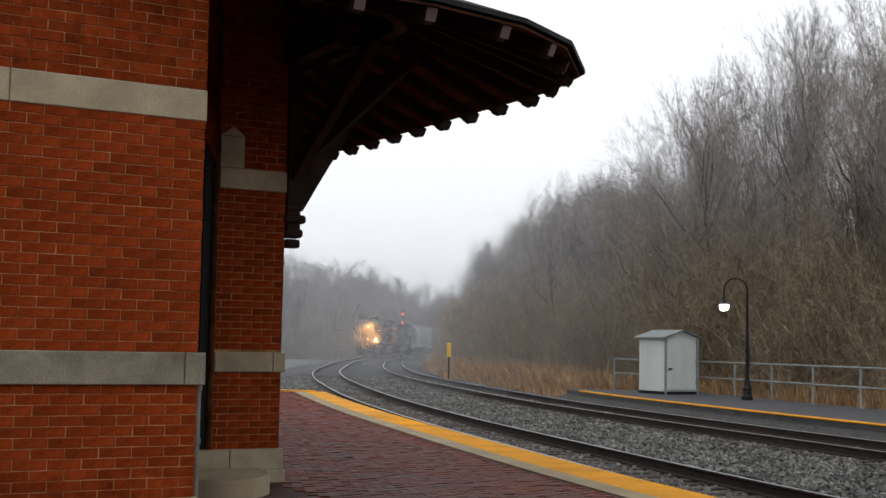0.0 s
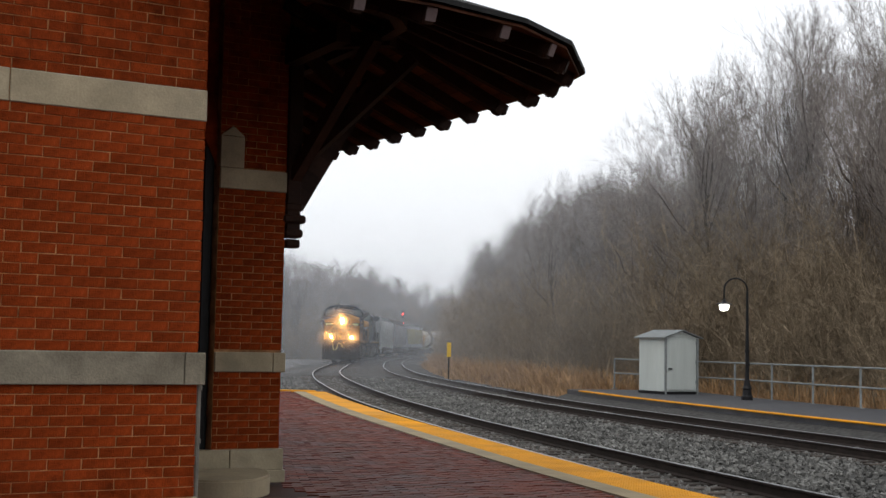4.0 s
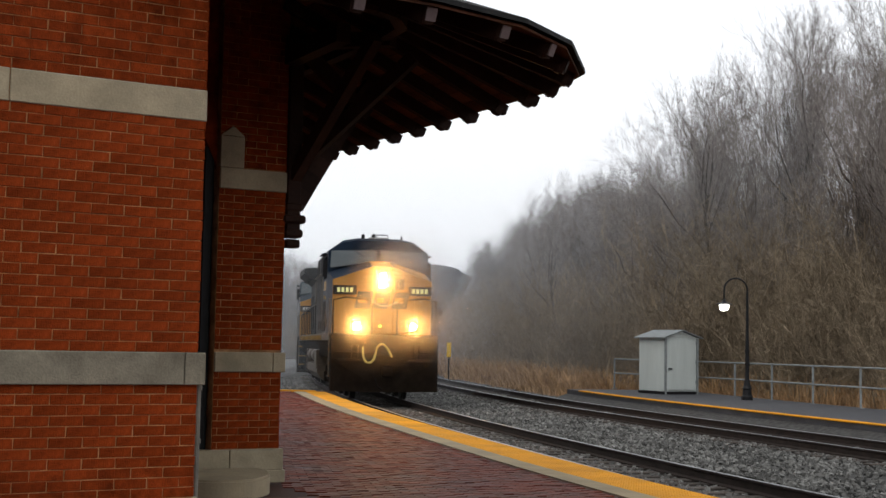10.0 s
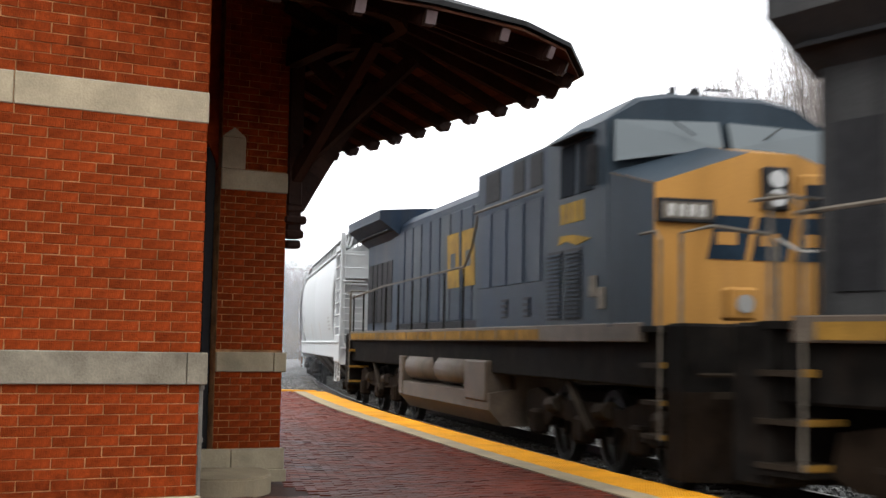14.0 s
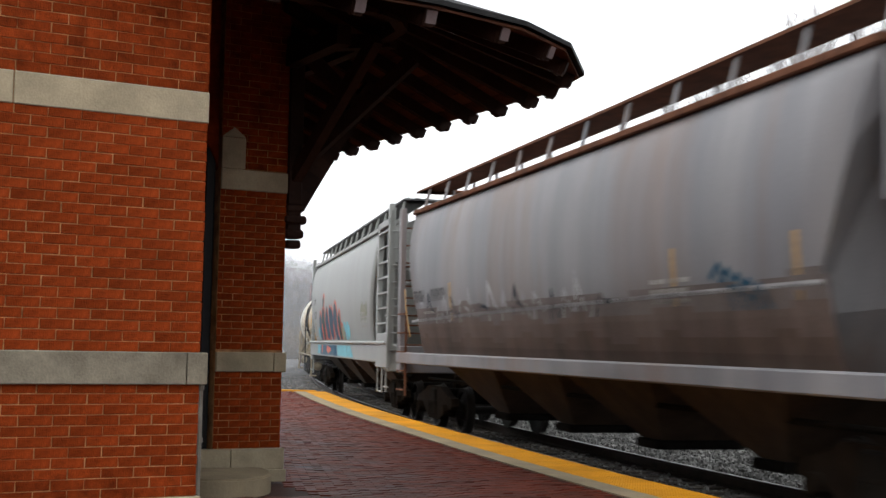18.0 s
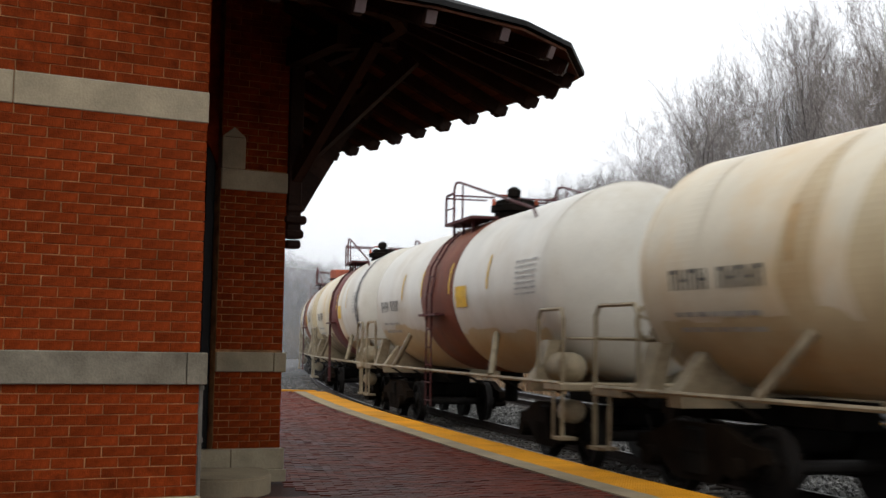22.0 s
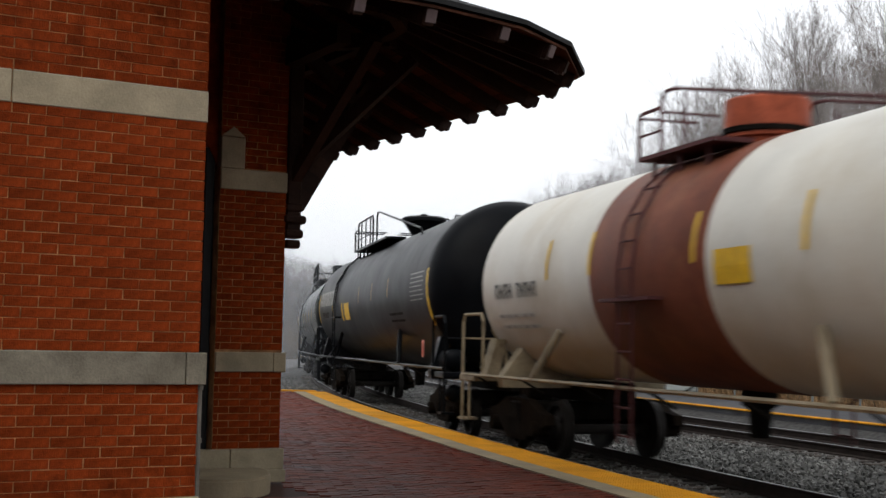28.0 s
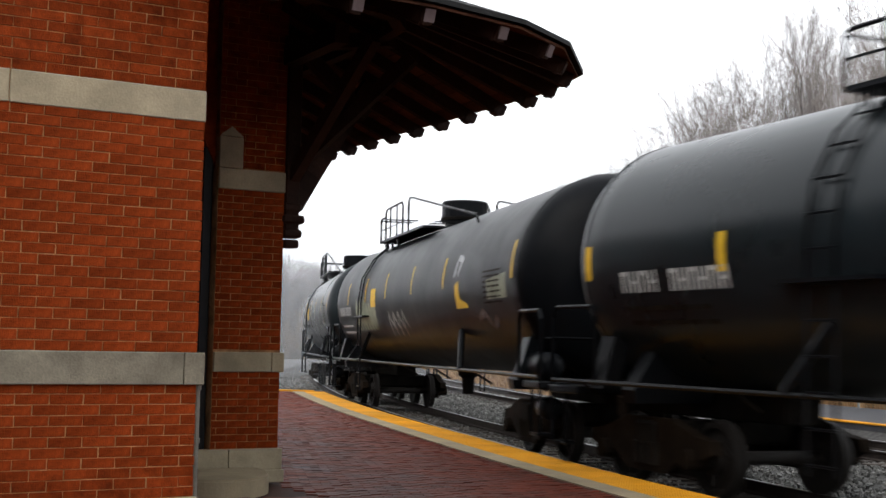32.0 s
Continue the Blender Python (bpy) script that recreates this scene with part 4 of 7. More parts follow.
    pt(car, "brake_hose", ntube([(0.62, fy(0.54), 1.24), (0.63, fy(0.42), 1.12), (0.60, fy(0.38), 0.98), (0.52, fy(0.36), 0.90), (0.42, fy(0.36), 0.90), (0.33, fy(0.37), 0.98), (0.28, fy(0.38), 1.12), (0.25, fy(0.40), 1.24), (0.16, fy(0.40), 1.33), (0.06, fy(0.40), 1.32), (-0.04, fy(0.38), 1.22), (-0.16, fy(0.38), 1.04)], 0.03), HOSE, "looped yellow brake hose")
    for x in (-0.95, -0.8, 0.72, 0.9):
        pt(car, "brake_hose", ntube([(x, fy(0.82), 1.3), (x + 0.02, fy(0.64), 1.12), (x + 0.06, fy(0.6), 0.92), (x + 0.14, fy(0.64), 1.0)], 0.024), UNDER)
    pt(car, "cut_lever", nrod((-1.35, fy(0.72), 1.12), (1.35, fy(0.72), 1.12), 0.018, seg=5), TANK_DUST)
    pt(car, "draft_box", nbox(-0.3, 0.3, fy(0.85), fy(0.62), 0.68, 1.06, 0.03), RUST_UNDER)
    pt(car, "chain", ntube([(-0.35, fy(0.98), 2.48), (-0.1, fy(0.96), 2.36), (0.12, fy(0.96), 2.36), (0.35, fy(0.98), 2.48)], 0.016), MARK_GREY, "hanging safety chain")
    for s in (-1, 1):
        pt(car, "plow_plate", nbox(min(s * 0.62, s * 1.3), max(s * 0.62, s * 1.3), fy(0.56), fy(0.50), 0.93, 0.99), TANK_DUST)
    # cab
    sec = [(-1.46, 1.56), (1.46, 1.56), (1.46, 4.02), (1.02, 4.50), (0.6, 4.60), (-0.6, 4.60), (-1.02, 4.50), (-1.46, 4.02)]
    bm = bmesh.new()
    rows = []
    for f, shift in ((2.95, 0.0), (3.25, 1.0), (5.35, 1.0)):
        if shift == 0.0:
            rows.append([bm.verts.new((x, fy(f) if z < 3.8 else fy(3.12), z if z < 4.2 else z - 0.10)) for x, z in sec])
        else:
            rows.append([bm.verts.new((x, fy(f), z)) for x, z in sec])
    for a, b in zip(rows[:-1], rows[1:]):
        for i in range(8):
            bm.faces.new((a[i], a[(i + 1) % 8], b[(i + 1) % 8], b[i]))
    bm.faces.new(rows[0])
    bm.faces.new(rows[-1][::-1])
    bmesh.ops.recalc_face_normals(bm, faces=bm.faces)
    cab = pt(car, "cab", bm, cab_paint)
    bm = bmesh.new()
    rr = [[bm.verts.new((x * 1.004, fy(f), z + 0.004)) for x, z in ((1.46, 4.02), (1.02, 4.50), (0.6, 4.60), (-0.6, 4.60), (-1.02, 4.50), (-1.46, 4.02))] for f in (3.25, 5.36)]
    for i in range(5):
        bm.faces.new((rr[0][i], rr[0][i + 1], rr[1][i + 1], rr[1][i]))
    bmesh.ops.recalc_face_normals(bm, faces=bm.faces)
    pt(cab, "cab_roof", bm, roof_paint, "dark blue faceted cab roof")
    for s in (-1, 1):
        bm = bmesh.new()
        vs = [bm.verts.new(q) for q in ((s * 0.06, fy(2.90), 3.72), (s * 1.41, fy(2.92), 3.50), (s * 1.38, fy(3.03), 4.02), (s * 0.06, fy(3.03), 4.08))]
        vb = [bm.verts.new(v.co + Vector((0, -0.06, 0))) for v in vs]
        bm.faces.new(vs)
        for i in range(4):
            bm.faces.new((vs[i], vs[(i + 1) % 4], vb[(i + 1) % 4], vb[i]))
        bmesh.ops.recalc_face_normals(bm, faces=bm.faces)
        w = pt(cab, "windshield", bm, WINDOW, "pale grey reflecting windshield")
        pt(w, "wiper", nrod((s * 0.7, fy(2.90), 4.02), (s * 0.45, fy(2.84), 3.84), 0.012, seg=5), VENT)
        for f0, f1 in ((3.5, 4.05), (4.2, 4.75)):
            pt(cab, "side_window", nbox(min(s * 1.455, s * 1.475), max(s * 1.455, s * 1.475), fy(f1), fy(f0), 3.22, 3.88, 0.008), DARK_WINDOW)
        pt(cab, "sunshade", nbox(min(s * 1.46, s * 1.62), max(s * 1.46, s * 1.62), fy(4.8), fy(3.45), 3.92, 3.95), cab_paint)
        pt(cab, "mirror", nbox(min(s * 1.47, s * 1.60), max(s * 1.47, s * 1.60), fy(3.40), fy(3.36), 3.25, 3.75, 0.008), VENT)
        for k in range(4):
            bm = bmesh.new()
            prism(bm, [(fy(3.85 + k * 0.24), 2.88), (fy(4.03 + k * 0.24), 2.88), (fy(4.05 + k * 0.24), 3.14), (fy(3.87 + k * 0.24), 3.14)], -0.004, 0.004, Matrix.Translation((s * 1.464, 0, 0)) @ Matrix.Rotation(math.pi / 2, 4, "Z"))
            pt(cab, "cab_number", bm, LOGO_YELLOW if not lit else MARK_BROWN, "row of plain number bars")
        bm = bmesh.new()
        prism(bm, [(fy(3.6), 2.64), (fy(4.1), 2.58), (fy(4.5), 2.66), (fy(4.85), 2.62), (fy(4.75), 2.74), (fy(4.2), 2.72)], -0.004, 0.004, Matrix.Translation((s * 1.464, 0, 0)) @ Matrix.Rotation(math.pi / 2, 4, "Z"))
        pt(cab, "slash_mark", bm, LOGO_YELLOW, "yellow slanted flash")
        for f in (3.05, 3.35):
            pt(cab, "step_plate", nbox(min(s * 1.468, s * 1.50), max(s * 1.468, s * 1.50), fy(f + 0.22), fy(f), 1.74 + (f - 3) * 0.5, 2.0 + (f - 3) * 0.5, 0.01), RAILING)
    pt(cab, "horn", nrod((0.1, fy(4.0), 4.62), (0.1, fy(3.6), 4.72), 0.03, 0.07), VENT)
    pt(cab, "antenna", nbox(-0.35, 0.25, fy(3.9), fy(3.6), 4.61, 4.68, 0.01), MARK_GREY)
    pt(cab, "roof_rail", ntube([(-0.3, fy(3.5), 4.60), (-0.3, fy(3.5), 4.74), (0.02, fy(3.5), 4.74), (0.02, fy(3.5), 4.60)], 0.018), VENT)
    pt(cab, "beacon", nrod((0.42, fy(3.6), 4.60), (0.42, fy(3.6), 4.76), 0.06, 0.045, 10), VENT)
    pt(cab, "aerial", nrod((-0.75, fy(3.8), 4.56), (-0.75, fy(3.8), 4.74), 0.03, seg=6), VENT)
    if lit:
        pt(nose_ob, "marker_lamp", nrod((0.12, fy(1.02), 1.80), (0.12, fy(0.98), 1.80), 0.035, seg=10), glow("yellow_green_marker", (0.75, 0.9, 0.1), 3.0), "small yellow-green marker lamp")
    # equipment box behind the cab
    bm = bmesh.new()
    prism(bm, [(-1.44, 1.56), (1.44, 1.56), (1.44, 4.04), (1.18, 4.20), (-1.18, 4.20), (-1.44, 4.04)], fy(9.0), fy(5.36))
    aux = pt(car, "equipment_cabinet", bm, hood_paint)
    for s in (-1, 1):
        for f0, f1 in ((5.6, 6.15), (6.45, 7.0), (7.7, 8.5)):
            pt(aux, "intake", nbox(min(s * 1.435, s * 1.452), max(s * 1.435, s * 1.452), fy(f1), fy(f0), 3.52, 3.98, 0.006), VENT)
        for f in (5.6, 6.45, 7.3, 8.15):
            pt(aux, "cabinet_door", nbox(min(s * 1.44, s * 1.456), max(s * 1.44, s * 1.456), fy(f + 0.66), fy(f), 2.2, 3.35, 0.008), LOCO_BEIGE if lit and f in (5.6, 7.1) else hood_paint)
        for f in (3.9, 4.65):
            lv = pt(aux, "louvre_panel", nbox(min(s * 1.455, s * 1.47), max(s * 1.455, s * 1.47), fy(f + 0.62), fy(f), 1.66, 2.55), VENT)
            for k in range(16):
                pt(lv, "louvre", nbox(min(s * 1.46, s * 1.487), max(s * 1.46, s * 1.487), fy(f + 0.58), fy(f + 0.04), 1.69 + k * 0.053, 1.715 + k * 0.053), hood_paint)
        for f in (6.1, 7.2):
            lv = pt(aux, "louvre_panel", nbox(min(s * 1.44, s * 1.455), max(s * 1.44, s * 1.455), fy(f + 0.3), fy(f), 1.72, 2.0), VENT)
            for k in range(3):
                pt(lv, "louvre", nbox(min(s * 1.45, s * 1.468), max(s * 1.45, s * 1.468), fy(f + 0.28), fy(f + 0.02), 1.75 + k * 0.085, 1.79 + k * 0.085), hood_paint)
        pt(aux, "grab_rail", ntube([(s * 1.52, fy(8.9), 3.42), (s * 1.52, fy(5.4), 3.42)], 0.02), RAILING)
    # engine hood
    bm = bmesh.new()
    prism(bm, [(-1.05, 1.56), (1.05, 1.56), (1.05, 3.88), (0.85, 4.10), (-0.85, 4.10), (-1.05, 3.88)], fy(17.8), fy(9.0))
    hood = pt(car, "engine_hood", bm, hood_paint)
    for s in (-1, 1):
        for k in range(10):
            f = 9.1 + k * 0.82
            d = pt(hood, "hood_door", nbox(min(s * 1.05, s * 1.07), max(s * 1.05, s * 1.07), fy(f + 0.74), fy(f), 2.16 if lit else 1.76, 3.75, 0.008), (LOCO_BEIGE if k in (1, 2, 4, 7, 9) else hood_paint) if lit else (LOCO_SLATE if k % 3 == 1 else hood_paint))
        for f0, f1 in ((9.4, 10.25), (10.5, 11.35), (11.6, 12.45)):
            bm = bmesh.new()
            prism(bm, [(fy(f0), 2.35), (fy(f1), 2.35), (fy(f1) - 0.12, 3.35), (fy(f0) - 0.12, 3.35)], -0.003, 0.003, Matrix.Translation((s * 1.075, 0, 0)) @ Matrix.Rotation(math.pi / 2, 4, "Z"))
            pt(hood, "emblem_block", bm, mark_paint, "large faded emblem block")
            pt(hood, "emblem_slot", nbox(min(s * 1.078, s * 1.081), max(s * 1.078, s * 1.081), fy(f1 - 0.18), fy(f0 + 0.3), 2.7, 2.98), hood_paint)
    pt(hood, "lower_stripe", nbox(-1.062, 1.062, fy(17.25), fy(8.35), 1.58, 2.15 if lit else 1.74), VENT)
    pt(hood, "exhaust_stack", nbox(-0.3, 0.3, fy(10.4), fy(9.6), 4.13, 4.38, 0.02), VENT)
    pt(hood, "roof_hatch", nbox(-0.6, 0.6, fy(13.6), fy(11.2), 4.14, 4.22, 0.02), hood_paint)
    # radiator with overhanging wings
    bm = bmesh.new()
    prism(bm, [(-1.02, 1.56), (1.02, 1.56), (1.02, 3.15), (1.02, 3.9), (-1.02, 3.9)], fy(21.0), fy(17.8))
    rad = pt(car, "radiator_cab", bm, hood_paint)
    bm = bmesh.new()
    prism(bm, [(-0.95, 3.62), (-1.52, 4.06), (-1.52, 4.36), (-0.5, 4.47), (0.5, 4.47), (1.52, 4.36), (1.52, 4.06), (0.95, 3.62)], fy(21.15), fy(17.0))
    pt(rad, "radiator_wing", bm, LOCO_GREY if lit else hood_paint, "dark overhanging radiator wing")
    for s in (-1, 1):
        for k in range(5):
            f = 17.95 + k * 0.6
            pt(rad, "grille", nbox(min(s * 1.02, s * 1.04), max(s * 1.02, s * 1.04), fy(f + 0.5), fy(f), 1.8, 3.2, 0.006), VENT, "tall black grille")
        pt(rad, "wing_screen", nbox(min(s * 1.05, s * 1.32), max(s * 1.05, s * 1.32), fy(21.0), fy(17.1), 3.80, 3.84), VENT)
        hr = pt(car, "walkway_handrail", ntube([(s * 1.42, fy(20.9), 2.42), (s * 1.42, fy(17), 2.56), (s * 1.42, fy(9.9), 2.62), (s * 1.42, fy(9.45), 2.9), (s * 1.42, fy(9.05), 3.42)], 0.022), RAILING, "pale steel handrail")
        for k in range(9):
            f = 9.95 + k * 1.34
            pt(hr, "stanchion", nrod((s * 1.42, fy(f), 1.56), (s * 1.42, fy(f), 2.58 - 0.013 * k), 0.02, seg=6), UNDER)
    # fuel tank and air reservoirs
    bm = bmesh.new()
    prism(bm, [(-1.2, 0.36), (1.2, 0.36), (1.42, 0.6), (1.42, 0.86), (1.0, 0.92), (1.0, 1.3), (-1.0, 1.3), (-1.0, 0.92), (-1.42, 0.86), (-1.42, 0.6)], fy(15.0), fy(8.2))
    tank = part_of(car, "fuel_tank", bm, RESERVOIR, "dusty beige fuel tank")
    for s in (-1, 1):
        part_of(tank, "tank_post", nbox(min(s * 0.9, s * 1.44), max(s * 0.9, s * 1.44), fy(15.0), fy(14.65), 0.6, 1.36, 0.02), RESERVOIR)
        part_of(tank, "tank_end", nbox(min(s * 0.9, s * 1.45), max(s * 0.9, s * 1.45), fy(9.7), fy(8.35), 0.72, 1.36, 0.03), RESERVOIR)
        for f0, f1 in ((9.95, 12.0), (12.3, 14.5)):
            bm = bmesh.new()
            m = Matrix.Translation((s * 1.2, fy(f1), 1.16)) @ Matrix.Rotation(-math.pi / 2, 4, "X")
            L = f1 - f0
            lathe(bm, [(0.10, 0.0), (0.2, 0.03), (0.25, 0.1), (0.25, L - 0.1), (0.2, L - 0.03), (0.10, L)], m, 14)
            part_of(tank, "air_reservoir", bm, RESERVOIR, "dusty air reservoir", True)
    # three-axle trucks
    for f in (4.5, 18.2):
        tr = part_of(car, "truck", nbox(-0.7, 0.7, fy(f + 2.3), fy(f - 2.3), 0.75, 1.05, 0.04), UNDER, "grimy three-axle truck")
        for s in (-1, 1):
            bm = bmesh.new()
            prof = [(-2.55, 0.62), (-2.45, 0.95), (-2.0, 1.02), (-1.3, 0.86), (-0.5, 0.9), (0.5, 0.9), (1.3, 0.86), (2.0, 1.02), (2.45, 0.95), (2.55, 0.62), (2.3, 0.50), (1.55, 0.52), (1.3, 0.66), (0.45, 0.62), (0.3, 0.46), (-0.3, 0.46), (-0.45, 0.62), (-1.3, 0.66), (-1.55, 0.52), (-2.3, 0.50)]
            prism(bm, prof, -0.07, 0.07, Matrix.Translation((s * 1.12, fy(f), 0)) @ Matrix.Rotation(math.pi / 2, 4, "Z"))
            part_of(tr, "side_frame", bm, RUST_UNDER)
            for a in (-1.9, 0.0, 1.9):
                part_of(tr, "journal_box", nbox(min(s * 1.08, s * 1.30), max(s * 1.08, s * 1.30), fy(f) + a - 0.18, fy(f) + a + 0.18, 0.38, 0.72, 0.04), RUST_UNDER)
                part_of(tr, "brake_cylinder", nrod((s * 1.2, fy(f) + a + 0.55, 0.8), (s * 1.2, fy(f) + a + 0.95, 0.84), 0.11, seg=10), TANK_DUST)
            part_of(tr, "strut", nrod((s * 1.24, fy(f) - 0.5, 1.15), (s * 1.24, fy(f) + 0.35, 0.55), 0.06, seg=6), TANK_DUST)
        for a in (-1.9, 0.0, 1.9):
            w = wheelset(tr, fy(f) + a, 0.53)
            SPINNING.append((w, fy(f) + a, 0.53, car))
    car.scale = (1.03, 1.0, 1.03)
    return car


# ---------------------------------------------------------------- covered hoppers
def hopper(label, paint, L, rib, cage, sill, strips, seed, two_rows=True):
    car = thing_at("hopper_car", label, "hopper car", "covered hoppers of the train")
    walk_steel = RUSTY if rib is RUSTY else GRATING
    e = L / 2 - 0.55          # end sills
    b = e - (0.32 if cage else 1.0)         # top of the body's ends
    side = [(1.30, 1.30), (1.40, 1.6), (1.48, 1.95), (1.535, 2.3), (1.565, 2.65), (1.575, 3.0), (1.56, 3.35), (1.52, 3.7), (1.455, 4.0), (1.36, 4.22)]

    def sx(z):
        return float(np.interp(z, [q[1] for q in side], [q[0] for q in side]))

    def face(u, v):
        return (sx(v) + 0.006, u, v)
    # body with end slopes that cut in towards the bottom
    bm = bmesh.new()
    sec = side + [(0.7, 4.44), (-0.7, 4.44)] + [(-x, z) for x, z in side[::-1]]

    def end_y(z, fore):
        top = e - 1.6 if fore and cage else b
        return top - 1.4 * (max(0.0, 4.2 - z) / 2.9) ** 1.7
    ys = [-1, -0.9, -0.5, 0.0, 0.5, 0.9, 1]
    rows = []
    for y in ys:
        rows.append([bm.verts.new((x, y * end_y(z, y > 0), z)) for x, z in sec])
    n = len(sec)
    for p, q in zip(rows[:-1], rows[1:]):
        for i in range(n):
            bm.faces.new((p[i], p[(i + 1) % n], q[(i + 1) % n], q[i]))
    bm.faces.new(rows[0])
    bm.faces.new(rows[-1][::-1])
    bmesh.ops.recalc_face_normals(bm, faces=bm.faces)
    for fc in bm.faces:
        fc.smooth = abs(fc.normal.y) < 0.3
    body = pt(car, "body", bm, paint)
    for s in (-1, 1):
        pt(body, "roof_eave", nbox(min(s * 1.28, s * 1.44), max(s * 1.28, s * 1.44), -b - 0.1, b + 0.1, 4.20, 4.29, 0.015), rib)
        pt(car, "side_sill", nbox(min(s * 1.34, s * 1.52), max(s * 1.34, s * 1.52), -e, e, sill[0], sill[1], 0.02), paint)
        if sill[1] - sill[0] > 0.25:
            pt(car, "sill_flange", nbox(min(s * 1.36, s * 1.58), max(s * 1.36, s * 1.58), -e + 0.2, e - 0.2, sill[1], sill[1] + 0.07, 0.02), paint)
    # roof hatch line and running boards
    pt(car, "roof_hatch", nbox(-0.3, 0.3, -b + 0.6, b - 0.6, 4.44, 4.56, 0.03), paint)
    for s in (-1, 1):
        rb = pt(car, "running_board", nbox(min(s * 0.62, s * 1.20), max(s * 0.62, s * 1.20), -e + 0.2, e - 0.2, 4.72, 4.76), walk_steel, "open steel running board")
        k = int(2 * b / 1.35)
        for i in range(k + 1):
            y = -b + 0.1 + i * (2 * b - 0.2) / k
            pt(rb, "bracket", nrod((s * 1.26, y, 4.27), (s * 1.14, y, 4.73), 0.03, seg=5), paint)
            pt(rb, "bracket", nrod((s * 0.66, y, 4.4), (s * 0.66, y, 4.73), 0.03, seg=5), paint)
        for i in range(3):
            pt(rb, "walk_bar", nbox(min(s * (0.66 + i * 0.2), s * (0.74 + i * 0.2)), max(s * (0.66 + i * 0.2), s * (0.74 + i * 0.2)), -e + 0.2, e - 0.2, 4.76, 4.776), walk_steel)
    for d in (-1, 1):
        pt(car, "end_walk", nbox(-1.2, 1.2, min(d * (e - 0.8), d * (e - 0.2)), max(d * (e - 0.8), d * (e - 0.2)), 4.72, 4.76), walk_steel)
    # ends: corner posts, ladders, slope sheet, end sill
    for d in (-1, 1):
        pt(car, "end_sill", nbox(-1.5, 1.5, min(d * e, d * (e - 0.3)), max(d * e, d * (e - 0.3)), 1.05, 1.6, 0.02), paint)
        pt(car, "slope_brace", nbox(-0.12, 0.12, min(d * (e - 0.2), d * (b - 1.2)), max(d * (e - 0.2), d * (b - 1.2)), 1.6, 1.74), UNDER)
        pt(car, "end_panel", nbox(-1.36, 1.36, *sorted((d * (e - 1.62 if cage and d > 0 else b), d * (e - 1.57 if cage and d > 0 else b + 0.05))), 3.45 if cage else 2.9, 4.22, 0.01), paint)
        for k in range(5):
            pt(car, "end_bar", nrod((-1.42, d * (e - 0.04), 1.62 + k * 0.4), (1.42, d * (e - 0.04), 1.62 + k * 0.4), 0.022, seg=6), rib)
        for s in (-1, 1):
            cp = pt(car, "corner_post", nbox(min(s * 1.40, s * 1.50), max(s * 1.40, s * 1.50), min(d * e, d * (e - 0.24)), max(d * e, d * (e - 0.24)), 1.36, 4.5 if cage else 4.4, 0.01), paint)
            pt(car, "inner_post", nbox(min(s * 0.42, s * 0.50), max(s * 0.42, s * 0.50), min(d * e, d * (e - 0.08)), max(d * e, d * (e - 0.08)), 1.36, 3.6), paint)
            ld = pt(car, "ladder", nbox(min(s * 1.44, s * 1.48), max(s * 1.44, s * 1.48), min(d * (e - 0.62), d * (e - 0.58)), max(d * (e - 0.62), d * (e - 0.58)), 0.6, 2.3), rib)
            for k in range(5):
                pt(ld, "rung", nrod((s * 1.5, d * (e - 0.03), 0.72 + k * 0.38), (s * 1.5, d * (e - 0.62), 0.72 + k * 0.38), 0.018, seg=5), rib)
            for k in range(8):
                pt(cp, "end_rung", nrod((s * 0.9, d * (e + 0.02), 1.5 + k * 0.36), (s * 1.46, d * (e + 0.02), 1.5 + k * 0.36), 0.018, seg=5), rib)
        coupler(car, d * (e - 0.05), d)
        freight_truck(car, d * (e - 1.55))
    if cage:
        # tall side ladder over the front slope, with a plate at its foot
        for s in (-1, 1):
            lo, hi = min(s * 1.42, s * 1.54), max(s * 1.42, s * 1.54)
            tl = pt(car, "ladder", nbox(lo, hi, e - 1.72, e - 1.55, 1.36, 4.30, 0.012), paint, "tall side ladder")
            pt(tl, "outer_post", nbox(lo, hi, e - 0.14, e, 1.36, 4.62, 0.012), paint)
            pt(tl, "foot_plate", nbox(lo, hi, e - 1.72, e, 1.12, 1.86, 0.015), paint)
            pt(tl, "top_plate", nbox(lo, hi, e - 1.72, e, 4.16, 4.30, 0.012), paint)
            for k in range(7):
                pt(tl, "rung", nbox(min(s * 1.49, s * 1.54), max(s * 1.49, s * 1.54), e - 1.55, e - 0.14, 2.06 + k * 0.33, 2.095 + k * 0.33), paint)
            pt(tl, "stirrup", ntube([(s * 1.5, e - 1.6, 1.12), (s * 1.5, e - 1.6, 0.6), (s * 1.5, e - 0.9, 0.6), (s * 1.5, e - 0.9, 1.12)], 0.022), paint)
    # discharge bays
    nb = 4
    for i in range(nb):
        y = (-1.5 + i) * (2 * b - 3.4) / nb
        w = (2 * b - 3.4) / nb / 2 - 0.04
        g = bmesh.new()
        top = [g.verts.new((x * 1.28, y + q * w, 1.32)) for x, q in ((-1, -1), (1, -1), (1, 1), (-1, 1))]
        low = [g.verts.new((x * 0.55, y + q * 0.3, 0.48)) for x, q in ((-1, -1), (1, -1), (1, 1), (-1, 1))]
        for k in range(4):
            g.faces.new((top[k], top[(k + 1) % 4], low[(k + 1) % 4], low[k]))
        g.faces.new(low[::-1])
        bmesh.ops.recalc_face_normals(g, faces=g.faces)
        by = pt(car, "discharge_bay", g, BAY_BROWN, "rust-brown tapered discharge bay")
